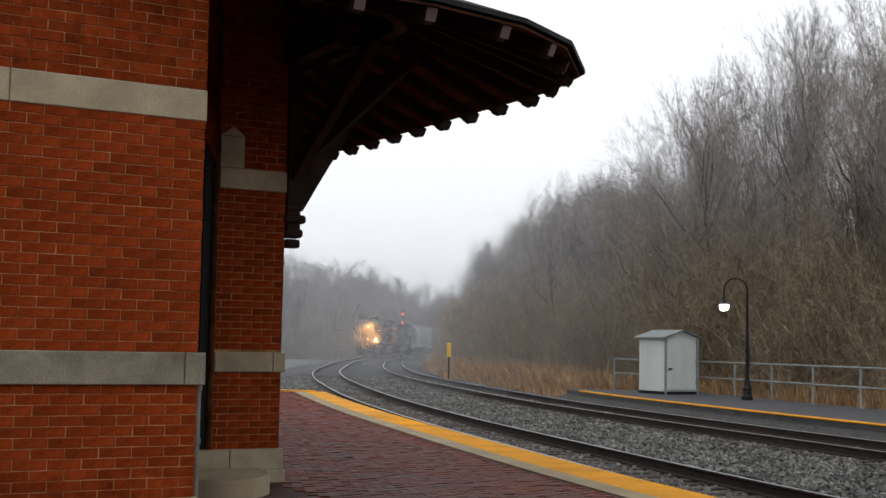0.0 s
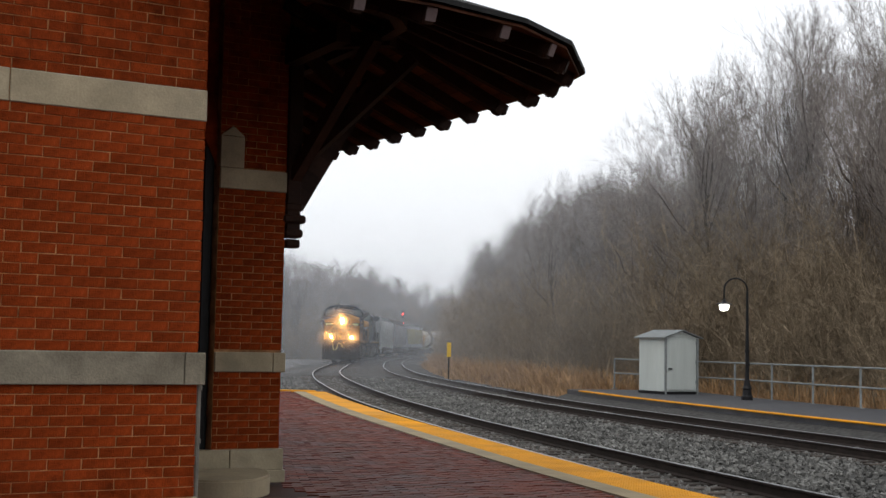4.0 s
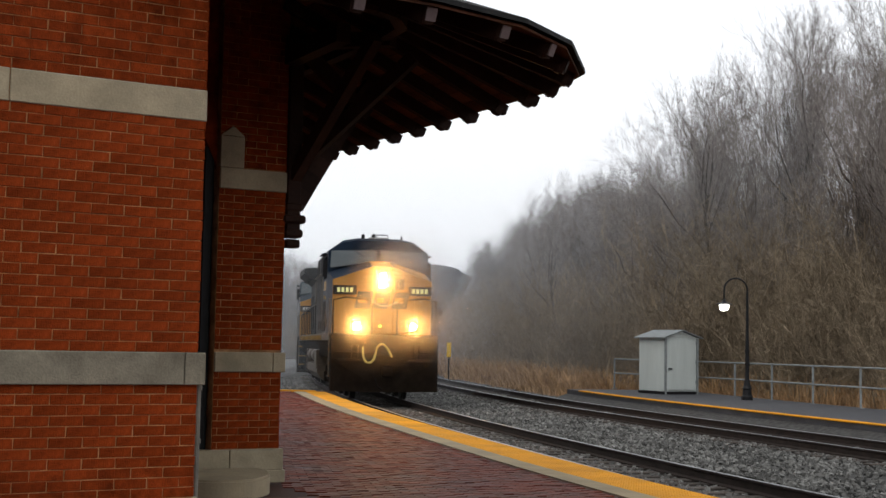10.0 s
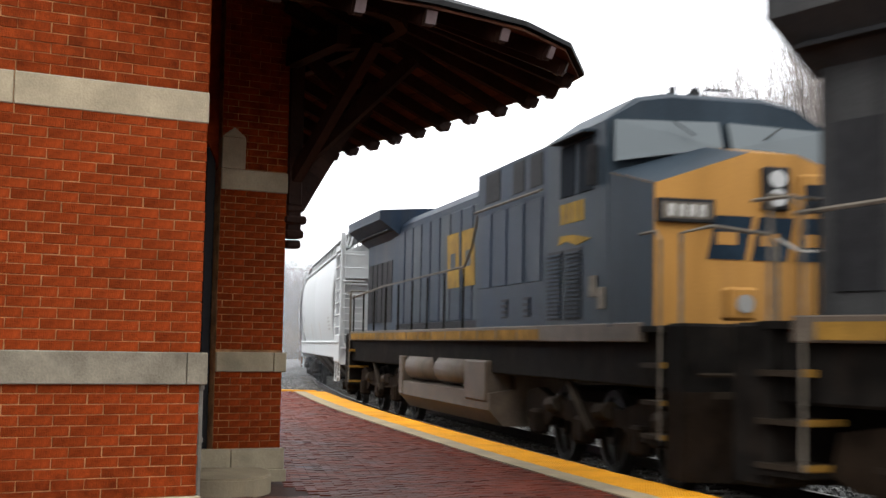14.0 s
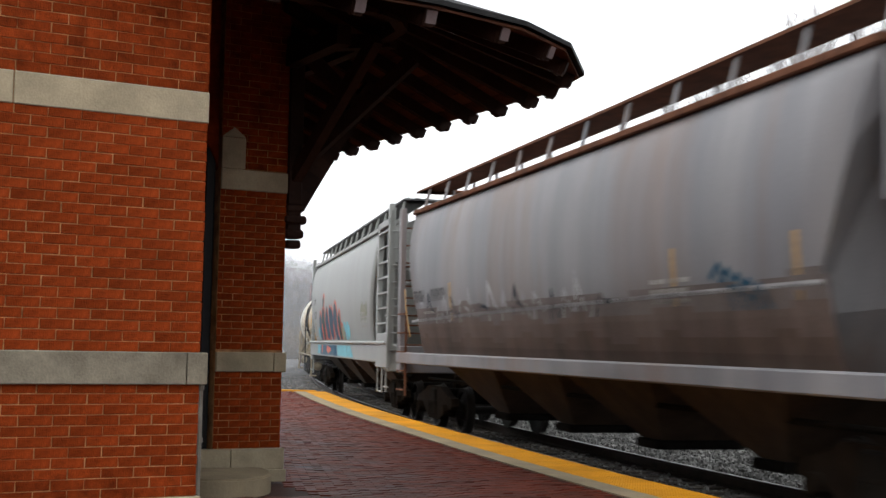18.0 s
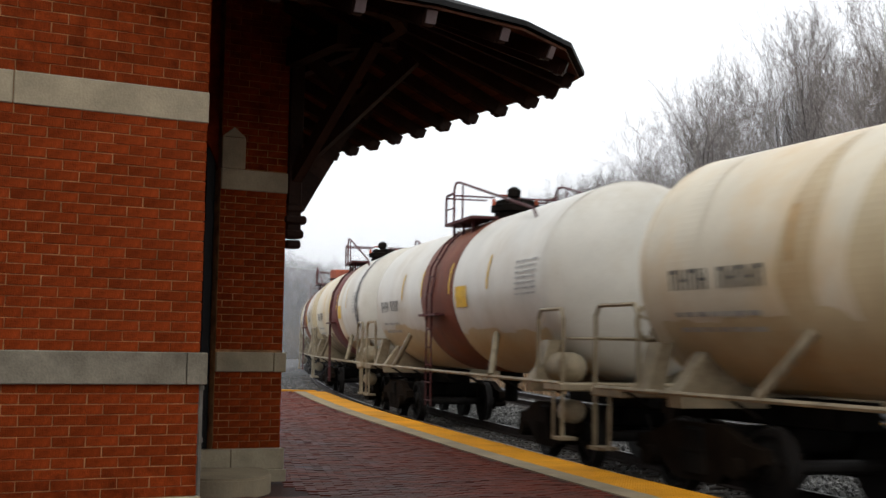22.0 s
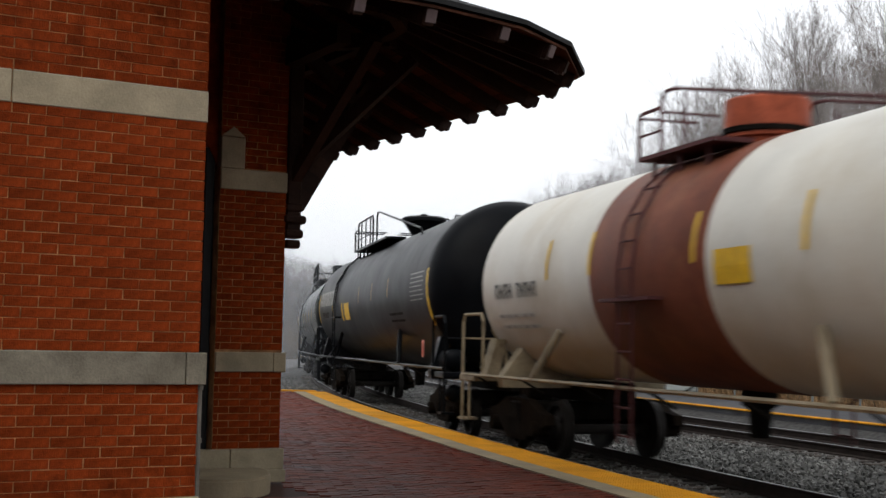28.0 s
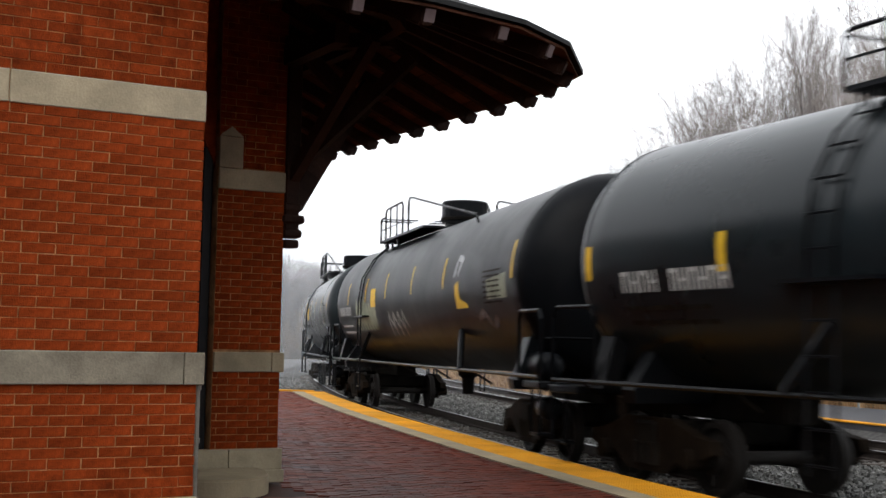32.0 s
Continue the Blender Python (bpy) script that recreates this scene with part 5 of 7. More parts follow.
        pt(by, "outlet_gate", nbox(-0.62, 0.62, y - 0.36, y + 0.36, 0.36, 0.48, 0.02), UNDER)
    pt(car, "brake_pipe", nrod((0.9, -e + 0.4, 0.95), (0.9, e - 0.4, 0.95), 0.035), UNDER)
    # markings on the platform side
    y = -b + 1.0
    bars(face, word(y + 0.4, 2.86, 4, 0.11, 0.22) + word(y + 0.4, 2.42, 5, 0.11, 0.22) if two_rows else word(-7.25, 2.43, 4, 0.16, 0.22) + word(-5.98, 2.43, 6, 0.13, 0.22), MARK_DARK, car, label="row of dark lettering bars")
    bars(face, para(y + 0.3, 2.2, 0.7, 2, 0.05, 0.12, seed), MARK_GREY, car, "small_print")
    bars(face, para(b - 4.2, 2.35, 1.0, 4, 0.05, 0.11, seed + 1), MARK_GREY, car, "small_print")
    bars(face, [(u, 1.78, u + 0.11, 2.3 if two_rows else 2.72) for u in strips], MARK_BROWN, car, "reflective_strip", "tarnished reflective strip")
    return car, face, b


# ---------------------------------------------------------------- tank cars
def tank_car(label, L, R, paint, band, sill_paint, rail_paint, dome, seed, walk_len=3.2, strips=MARK_YELLOW, dark=False, ladder_paint=None, marks=True, patches=(), wb=1.22, mid=-0.2):
    car = thing_at("tank_car", label, "tank car", "tank cars of the train")
    zc = 1.16 + R
    e = L / 2 - 0.45
    half = e - 0.35
    rot = Matrix.Translation((0, 0, zc)) @ Matrix.Rotation(-math.pi / 2, 4, "X")
    prof = []
    hd = R * (0.42 if dark else 0.52)
    for k in range(9):
        a = math.pi / 2 * k / 8
        prof.append((max(0.02, R * math.sin(a)), -half + hd * (1 - math.cos(a))))
    prof += [(R, y) for y in np.linspace(-half + hd + 0.4, half - hd - 0.4, 7)]
    for k in range(8, -1, -1):
        a = math.pi / 2 * k / 8
        prof.append((max(0.02, R * math.sin(a)), half - hd * (1 - math.cos(a))))
    shell = pt(car, "tank_shell", lathe(bmesh.new(), prof, rot, 48), paint, "", True)

    def face(u, v, up=0.006):
        a = math.asin(max(-1, min(1, (v - zc) / R)))
        return ((R + up) * math.cos(a), u, zc + (R + up) * math.sin(a))
    for y in (-half + hd, half - hd):
        pt(shell, "weld_seam", lathe(bmesh.new(), [(R + 0.001, y - 0.02), (R + 0.007, y - 0.015), (R + 0.007, y + 0.015), (R + 0.001, y + 0.02)], rot, 48, False), paint, "", True)
    for y0, y1, material in patches:
        pt(shell, "paint_patch", lathe(bmesh.new(), [(R + 0.001, y0), (R + 0.004, y0 + 0.01), (R + 0.004, y1 - 0.01), (R + 0.001, y1)], rot, 48, False), material, "ring of other paint", True)
    if band:
        pt(shell, "band", lathe(bmesh.new(), [(R + 0.001, mid - wb), (R + 0.006, mid - wb + 0.01), (R + 0.006, mid + wb - 0.01), (R + 0.001, mid + wb)], rot, 64, False), band, "wide painted band round the tank", True)
    # top: dome, platform and railing
    zt = zc + R
    if dome == "bowl":
        dm = pt(car, "dome_housing", lathe(bmesh.new(), [(0.30, zt - 0.08), (0.32, zt + 0.06), (0.46, zt + 0.28), (0.52, zt + 0.36), (0.57, zt + 0.38), (0.57, zt + 0.46), (0.50, zt + 0.50), (0.02, zt + 0.51)], Matrix.Translation((0, mid + 0.35, 0)), 24), T_BLACK if dark else RED_DOME, "black bowl-shaped valve housing")
        pt(dm, "vent_cap", nrod((0, mid + 0.35, zt + 0.5), (0, mid + 0.35, zt + 0.58), 0.12, 0.08, 10), UNDER)
    elif dome == "hood":
        dm = pt(car, "dome_housing", lathe(bmesh.new(), [(0.42, zt - 0.08), (0.42, zt + 0.05), (0.5, zt + 0.06), (0.5, zt + 0.50), (0.47, zt + 0.53), (0.02, zt + 0.55)], Matrix.Translation((0, mid + 0.35, 0)), 20), T_BLACK if dark else RED_DOME, "black valve housing" if dark else "red valve housing")
        pt(dm, "housing_ring", lathe(bmesh.new(), [(0.5, zt + 0.10), (0.53, zt + 0.11), (0.53, zt + 0.17), (0.5, zt + 0.18)], Matrix.Translation((0, mid + 0.35, 0)), 20, False), UNDER)
    else:
        dm = pt(car, "manway", lathe(bmesh.new(), [(0.40, zt - 0.08), (0.40, zt + 0.10), (0.47, zt + 0.11), (0.47, zt + 0.22), (0.38, zt + 0.24), (0.36, zt + 0.32), (0.1, zt + 0.36)], Matrix.Translation((0, mid + 0.3, 0)), 16), UNDER, "dark bolted manway")
        for k in range(8):
            a = 2 * math.pi * k / 8
            pt(dm, "bolt", nrod((0.43 * math.cos(a), mid + 0.3 + 0.43 * math.sin(a), zt + 0.2), (0.43 * math.cos(a), mid + 0.3 + 0.43 * math.sin(a), zt + 0.34), 0.035, seg=6), RED_DOME if k % 3 == 0 else UNDER)
        pt(dm, "safety_valve", lathe(bmesh.new(), [(0.08, zt + 0.05), (0.08, zt + 0.36), (0.13, zt + 0.38), (0.13, zt + 0.5), (0.05, zt + 0.56)], Matrix.Translation((0.1, mid + 0.5, 0)), 10), UNDER)
        pt(dm, "valve_wheel", lathe(bmesh.new(), [(0.02, zt + 0.42), (0.14, zt + 0.43), (0.14, zt + 0.46), (0.02, zt + 0.47)], Matrix.Translation((0.15, mid, 0)), 10), RED_DOME)
    y0, y1 = (mid - 1.0, mid + walk_len - 1.75) if not dark else (mid - walk_len + 0.3, mid + 0.9)
    for s in (-1, 1):
        gp = pt(car, "top_platform", nbox(min(s * 0.55, s * 1.05), max(s * 0.55, s * 1.05), y0, min(y1, y0 + 2.0) if not dark else y1, zt - 0.10, zt - 0.05), rail_paint)
        for k in range(3):
            yy = y0 + 0.2 + k * 0.7
            pt(gp, "platform_leg", nrod((s * 0.9, yy, zt - 0.1), (s * 0.9, yy, zt - 0.36), 0.03, seg=5), rail_paint)
        rl = pt(car, "top_railing", ntube([(s * 1.02, y0, zt - 0.08), (s * 1.02, y0, zt + 0.44), (s * 1.02, y0 + 0.06, zt + 0.50), (s * 1.02, y0 + 0.55, zt + 0.50)], 0.024), rail_paint)
        # the hoop beside the dome runs down to the shell ahead of it
        ya, yb = (mid - 0.75, mid + 5.4) if dark else (y0 + 0.62, mid + 4.7)
        low = zc + math.sqrt(R * R - 1.0) - 0.02
        pt(rl, "high_rail", ntube([(s * 1.02, ya, zt - 0.12), (s * 1.02, ya, zt + 0.58), (s * 1.02, ya + 0.13, zt + 0.68), (s * 1.02, ya + 0.4, zt + 0.66), (s * 1.01, yb - 0.15, low + 0.16), (s * 1.0, yb, low)], 0.024), rail_paint)
        if dark:
            pt(rl, "step_rail", ntube([(s * 1.02, y0 + 0.62, zt - 0.08), (s * 1.02, y0 + 0.62, zt + 0.58), (s * 1.02, y0 + 0.75, zt + 0.68), (s * 1.02, mid - 1.55, zt + 0.68), (s * 1.02, mid - 1.4, zt + 0.58), (s * 1.02, mid - 1.4, zt - 0.12)], 0.024), rail_paint)
        pt(rl, "mid_rail", nrod((s * 1.02, y0, zt + 0.22), (s * 1.02, mid - 1.4 if dark else y0 + 0.62, zt + 0.22), 0.016, seg=5), rail_paint)
        for k in range(3 if dark else 1):
            yy = y0 + 1.2 + k * 0.8 if dark else y0 + 1.25
            if yy < mid - 1.5 or not dark:
                pt(rl, "rail_post", nrod((s * 1.02, yy, zt - 0.08), (s * 1.02, yy, zt + (0.68 if dark else 0.58)), 0.02, seg=5), rail_paint)
        for k in (y0, y0 + 0.55):
            pt(rl, "cross_bar", nrod((s * 1.02, k, zt + 0.46), (s * 0.2, k, zt + 0.46), 0.018, seg=5), rail_paint)
    # side ladder over the band
    lp = ladder_paint or rail_paint
    ly = mid - 0.35 if not dark else y0 + 0.3
    for s in (-1, 1):
        def sidep(yy, z, up=0.06):
            q = face(yy, z, up)
            return (s * q[0], q[1], q[2])
        for o in (-0.2, 0.2):
            ld = pt(car, "ladder_rail", ntube([(s * (R + 0.04), ly + o, 0.5), (s * (R + 0.05), ly + o, zc)] + [sidep(ly + o, zc + R * math.sin(radians(a))) for a in (20, 40, 55)] + [(s * 0.95, ly + o, zt - 0.07)], 0.02, 5), lp, "narrow side ladder")
        for k in range(11):
            z = 0.6 + k * 0.33
            xx = R + 0.05 if z < zc else sidep(0, min(z, zt - 0.1))[0] * s
            pt(ld, "rung", nrod((s * xx, ly - 0.2, z), (s * xx, ly + 0.2, z), 0.015, seg=5), lp)
        pt(ld, "ladder_step", nbox(min(s * (R - 0.1), s * (R + 0.12)), max(s * (R - 0.1), s * (R + 0.12)), ly - 0.6, ly + 0.8, zc - 0.42, zc - 0.38), lp)
        # side grab pipe along the frame with saddles and struts
        zp = 1.22 if dark else 1.16
        gp = pt(car, "side_pipe", ntube([(s * 1.46, -e + 0.1, zp), (s * 1.46, e - 0.1, zp)], 0.03), sill_paint, "long side handrail pipe")
        for y in (-half * 0.55, half * 0.55):
            pt(gp, "strut", nrod((s * 1.46, y, zp + 0.02), (s * (R * 0.86), y + (0.5 if y < 0 else -0.5), zc - R * 0.52), 0.055, seg=6), sill_paint)
        for k in range(7):
            y = -e + 0.8 + k * (2 * e - 1.6) / 6
            pt(gp, "hanger", nrod((s * 1.46, y, zp), (s * 1.1, y, zp - 0.21), 0.02, seg=5), UNDER)
    for d in (-1, 1):
        pt(car, "stub_sill", nbox(-0.25, 0.25, min(d * e, d * (e - 3.2)), max(d * e, d * (e - 3.2)), 0.82, 1.12, 0.02), UNDER)
    for d in (-1, 1):
        yb = d * (e - 1.75)
        sd = bmesh.new()
        prism(sd, [(-1.35, 1.0), (1.35, 1.0), (1.38, 1.15), (0.98, zc - R * 0.62), (0.6, zc - R * 0.84), (0.0, zc - R * 0.97), (-0.6, zc - R * 0.84), (-0.98, zc - R * 0.62), (-1.38, 1.15)], yb - 0.13, yb + 0.13)
        pt(car, "saddle", sd, sill_paint)
        for s in (-1, 1):
            cr = bmesh.new()
            prism(cr, [(s * 1.12, zc - R * 0.60), (s * 1.30, zc - R * 0.60), (s * 1.47, 1.15), (s * 1.25, 1.15)], yb + d * 0.55 - 0.16, yb + d * 0.55 + 0.16)
            pt(car, "bolster_web", cr, sill_paint)
            er = pt(car, "end_rail", ntube([(s * 1.44, d * (e - 0.05), 0.45), (s * 1.44, d * (e - 0.05), 2.02), (s * 1.44, d * (e - 0.15), 2.14), (s * 1.44, d * (e - 1.0), 2.14), (s * 1.44, d * (e - 1.1), 2.02), (s * 1.44, d * (e - 1.1), 1.16)], 0.028), sill_paint, "bent end handrail")
            pt(er, "sill_step", nbox(min(s * 1.25, s * 1.5), max(s * 1.25, s * 1.5), d * e - 0.3 if d > 0 else d * e, d * e if d > 0 else d * e + 0.3, 0.42, 0.46), sill_paint)
            pt(er, "step_bar", ntube([(s * 1.44, d * (e - 0.42), 1.1), (s * 1.44, d * (e - 0.42), 0.44), (s * 1.44, d * (e - 0.02), 0.44)], 0.022), sill_paint)
        pt(car, "end_platform", nbox(-1.48, 1.48, min(d * (e - 0.75), d * e), max(d * (e - 0.75), d * e), 1.06, 1.16, 0.015), sill_paint)
        pt(car, "end_grab", ntube([(-1.4, d * e, 1.75), (1.4, d * e, 1.75)], 0.02), sill_paint)
        coupler(car, d * (e - 0.05), d)
        freight_truck(car, d * (e - 1.75))
    bw = pt(car, "brake_wheel", lathe(bmesh.new(), [(0.24, -0.02), (0.27, 0.0), (0.24, 0.02), (0.21, 0.0)], Matrix.Translation((0.75, -e + 0.25, 1.95)) @ Matrix.Rotation(math.pi / 2, 4, "X"), 16, False), sill_paint, "brake wheel")
    for k in range(4):
        a = math.pi / 2 * k + 0.4
        pt(bw, "spoke", nrod((0.75, -e + 0.25, 1.95), (0.75 + 0.25 * math.cos(a), -e + 0.25, 1.95 + 0.25 * math.sin(a)), 0.018, seg=5), sill_paint)
    pt(bw, "brake_shaft", nrod((0.75, -e + 0.25, 1.1), (0.75, -e + 0.25, 1.95), 0.03, seg=6), sill_paint)
    bm = bmesh.new()
    lathe(bm, [(0.06, 0.0), (0.2, 0.05), (0.21, 0.12), (0.21, 0.75), (0.2, 0.82), (0.06, 0.87)], Matrix.Translation((1.15, e - 1.3, 1.36)) @ Matrix.Rotation(-math.pi / 2, 4, "X"), 14)
    pt(car, "air_reservoir", bm, sill_paint, "", True)
    bm = bmesh.new()
    lathe(bm, [(0.05, 0.0), (0.16, 0.04), (0.16, 0.3), (0.05, 0.34)], Matrix.Translation((1.2, e - 0.55, 0.78)) @ Matrix.Rotation(-math.pi / 2, 4, "X"), 12)
    pt(car, "brake_cylinder", bm, sill_paint, "", True)
    pt(car, "bottom_outlet", lathe(bmesh.new(), [(0.22, 1.25), (0.22, 1.0), (0.14, 0.95), (0.12, 0.62)], None, 12), UNDER)
    if marks:
        def proud(u, v):
            return face(u, v, 0.016)
        dk = MARK_WHITE if dark else MARK_DARK
        y = -half + hd + 0.6
        lz = -0.34 if dark else -0.26
        bars(proud, word(y, zc + lz, 4, 0.15, 0.22) + word(y + 0.95, zc + lz, 5, 0.13, 0.22), dk, car, label="row of lettering bars")
        bars(proud, para(y, zc + lz - 0.28, 1.6, 2, 0.05, 0.16, seed), MARK_GREY if not dark else MARK_WHITE, car, "small_print")
        bars(proud, para(half - hd - (1.9 if dark else 1.2), zc + (0.1 if dark else 0.28), 1.0, 7, 0.03, 0.08, seed + 2), MARK_GREY if not dark else TANK_DUST, car, "data_panel", "panel of faded small print")
        bars(proud, [(u, zc - 0.05, u + 0.09, zc + 0.50) for u in ((-half + hd + 2.75, mid - wb - 0.02, mid + wb - 0.3, 3.25) if not dark else (-half + hd + 1.9, -4.2, -1.6, 1.2, 4.0, half - hd - 0.3))], strips, car, "reflective_strip", "yellow reflective strip")
        bars(proud, [(mid + wb + 0.2, zc - 0.30, mid + wb + 0.95, zc + 0.06)] if not dark else [(-3.4, zc - 0.2, -2.8, zc + 0.22)], strips, car, "warning_panel", "yellow warning panel")
    return car, face, zc, half - hd


def low_stain(face, car, zc, R, u0, u1, top, material, seed, label):
    """Grime that has run down to the lower side, with a wavy upper edge."""
    r = random.Random(seed)
    n = max(12, int((u1 - u0) / 0.14))
    coarse = [r.uniform(-0.07, 0.07) for k in range(n // 3 + 2)]
    bm = bmesh.new()
    rows = 12
    before = None
    for k in range(n + 1):
        u = u0 + (u1 - u0) * k / n
        hi = zc + top + 0.05 * math.sin(0.27 * k + seed) + float(np.interp(k / 3, range(len(coarse)), coarse)) + r.uniform(-0.03, 0.03)
        lo = zc - R * 0.985
        col = [bm.verts.new(face(u, lo + (hi - lo) * j / rows, 0.011)) for j in range(rows + 1)]
        if before:
            for j in range(rows):
                bm.faces.new((before[j], col[j], col[j + 1], before[j + 1]))
        before = col
    return pt(car, "grime", bm, material, label)


# ---------------------------------------------------------------- the consist
CONSIST = []     # thing, front of the car behind the leading mark, length, half of the truck spacing


def hook(car, front, length, half):
    CONSIST.append((car, front + length / 2, half))


hook(locomotive("grimy diesel locomotive with yellow nose and burning headlights", LOCO_GREY, NAVY, NAVY, LOGO_BLUE, True), -3.8, 22.3, 6.7)
hook(locomotive("diesel locomotive with yellow nose and faded yellow emblem", NAVY, LOCO_SLATE, LOCO_SLATE, LOGO_YELLOW, False), 18.5, 22.3, 6.7)

car, face, b = hopper("clean white covered hopper car with a deep side sill", H_WHITE, 20.2, H_WHITE, True, (1.22, 1.62), (-8.0, -5.95, -2.95, 1.2), 11)
hook(car, 40.9, 20.2, 7.1)
car, face, b = hopper("rust-stained grey covered hopper car with sprayed tags", H_GREY, 18.8, RUSTY, False, (1.25, 1.47), (-8.0, -4.75, 4.2, 6.75), 12, False)
rr = random.Random(2)
for film, top in zip(RUST_FILM, (2.3, 2.02, 1.76)):
    edge = [(7.3 - 0.45 * k, top + 0.05 * math.sin(1.1 * k) + rr.uniform(-0.04, 0.04)) for k in range(33)]
    off = 0.002 * RUST_FILM.index(film)
    fill(lambda u, v: (face(u, v)[0] + off, u, v), [(-7.1, 1.44), (7.3, 1.44)] + edge, car, film, "rust_film", "brown rust film on the lower side")
spray(face, [(-7.6, 2.08), (-4, 2.14), (0, 2.18), (4, 2.22), (7.2, 2.24)], 0.05, car, SPRAY_PALE)
r = random.Random(5)
for k in range(16):
    u = -6.4 + k * 0.55
    spray(face, [(u, 2.0 + r.uniform(-0.5, 0)), (u + r.uniform(0, 0.3), 2.3 + r.uniform(0, 0.35)), (u + 0.4, 1.9 + r.uniform(0, 0.4)), (u + 0.6, 2.2)], 0.06, car, SPRAY_PALE if k % 3 else LOGO_BLUE, label="looping sprayed tag")
for k in range(5):
    spray(face, [(5.1 + k * 0.2, 2.35 - 0.06 * k), (5.3 + k * 0.2, 2.5 - 0.06 * k), (5.6 + k * 0.18, 2.0)], 0.07, car, SPRAY_BLUE)
hook(car, 61.1, 18.8, 6.5)
car, face, b = hopper("dull grey covered hopper car with bright sprayed mural", H_DULL, 19.3, H_DULL, True, (1.22, 1.62), (-7.3,), 13)
def on_sill(u, v):
    return (1.526, u, v)


def over(u, v):
    return (face(u, v)[0] + 0.006, u, v)


def blob(u, v, ru, rv, grow=0.0, seed=0, low=1.72):
    """An uneven round outline, cut level at low."""
    r = random.Random(seed)
    bend = [r.uniform(0.0, 6.28) for _ in range(3)]
    out = []
    for k in range(28):
        a = 2 * math.pi * k / 28
        q = 1 + 0.13 * math.sin(2 * a + bend[0]) + 0.11 * math.sin(3 * a + bend[1]) + 0.06 * math.sin(5 * a + bend[2])
        out.append((u + (ru * q + grow) * math.cos(a), max(low, v + (rv * q + grow) * math.sin(a))))
    return out


for k, (u, v, ru, rv, paint) in enumerate(((-5.55, 1.95, 0.42, 0.58, SPRAY_BLUE), (-4.62, 2.10, 0.46, 0.70, SPRAY_DARK), (-4.40, 2.80, 0.20, 0.24, SPRAY_DARK), (-3.45, 2.05, 0.48, 0.62, SPRAY_BLUE),
                                          (-2.25, 2.12, 0.50, 0.66, SPRAY_BLUE), (-1.05, 2.10, 0.52, 0.66, SPRAY_BLUE), (-0.15, 1.95, 0.36, 0.52, SPRAY_DARK), (0.55, 1.75, 0.30, 0.36, SPRAY_OLIVE))):
    fill(face, blob(u + 0.03, v + 0.1, ru, rv * 0.8, 0.10, k, 1.72), car, SPRAY_RED, label="coral outline of the mural")
    fill(over, blob(u, v + 0.1, ru, rv * 0.8, 0.0, k, 1.72), car, paint, label="dark teal letter of the mural")
for k, (u, v, ru, rv) in enumerate(((-5.0, 1.75, 0.16, 0.3), (-3.95, 1.7, 0.14, 0.34), (-2.85, 1.8, 0.12, 0.3), (-1.65, 1.75, 0.16, 0.26), (-0.55, 1.8, 0.15, 0.34))):
    fill(lambda q, w: (face(q, w)[0] + 0.010, q, w), blob(u, v + 0.25, ru, rv, 0.0, 40 + k), car, SPRAY_RED, label="coral stroke of the mural")
for k, (u, v, ru, rv) in enumerate(((-3.3, 2.3, 0.10, 0.22), (-2.2, 2.25, 0.13, 0.2), (-1.0, 2.3, 0.12, 0.22))):
    fill(lambda q, w: (face(q, w)[0] + 0.012, q, w), blob(u, v + 0.25, ru, rv, 0.0, 60 + k), car, SPRAY_DARK, label="dark stroke of the mural")
fill(face, blob(1.25, 1.95, 0.75, 0.28, 0.0, 90), car, SPRAY_SKY, label="turquoise cloud of the mural")
fill(face, blob(-6.25, 1.95, 0.22, 0.2, 0.0, 91), car, SPRAY_SKY, label="turquoise cloud of the mural")
fill(on_sill, [(-6.4, 1.29), (-6.2, 1.57), (-5.4, 1.57), (-5.5, 1.29)], car, SPRAY_SKY)
fill(on_sill, [(-5.3, 1.27), (-5.35, 1.57), (-0.8, 1.57), (-0.6, 1.27)], car, SPRAY_BLUE)
fill(lambda u, v: (1.530, u, v), [(-4.9, 1.33), (-5.0, 1.57), (-4.6, 1.57), (-4.7, 1.29)], car, SPRAY_RED)
fill(lambda u, v: (1.530, u, v), [(-3.5, 1.35), (-3.4, 1.57), (-2.9, 1.53), (-1.9, 1.45), (-2.9, 1.31)], car, SPRAY_RED)
fill(on_sill, [(-0.5, 1.27), (-0.6, 1.57), (2.5, 1.57), (3.2, 1.27)], car, SPRAY_SKY)
for k in range(4):
    spray(face, [(4.6 + 0.3 * k, 2.2), (4.9 + 0.3 * k, 2.6), (5.0 + 0.25 * k, 2.3)], 0.12, car, SPRAY_OLIVE)
fill(lambda u, v: (-face(u, v)[0], u, v), [(-7.6, 1.5), (7.6, 1.5), (8.4, 3.9), (-8.4, 3.9)], car, FAR_OLIVE, "painted_side", "olive-yellow paint on the far side")
hook(car, 79.55, 19.3, 6.8)

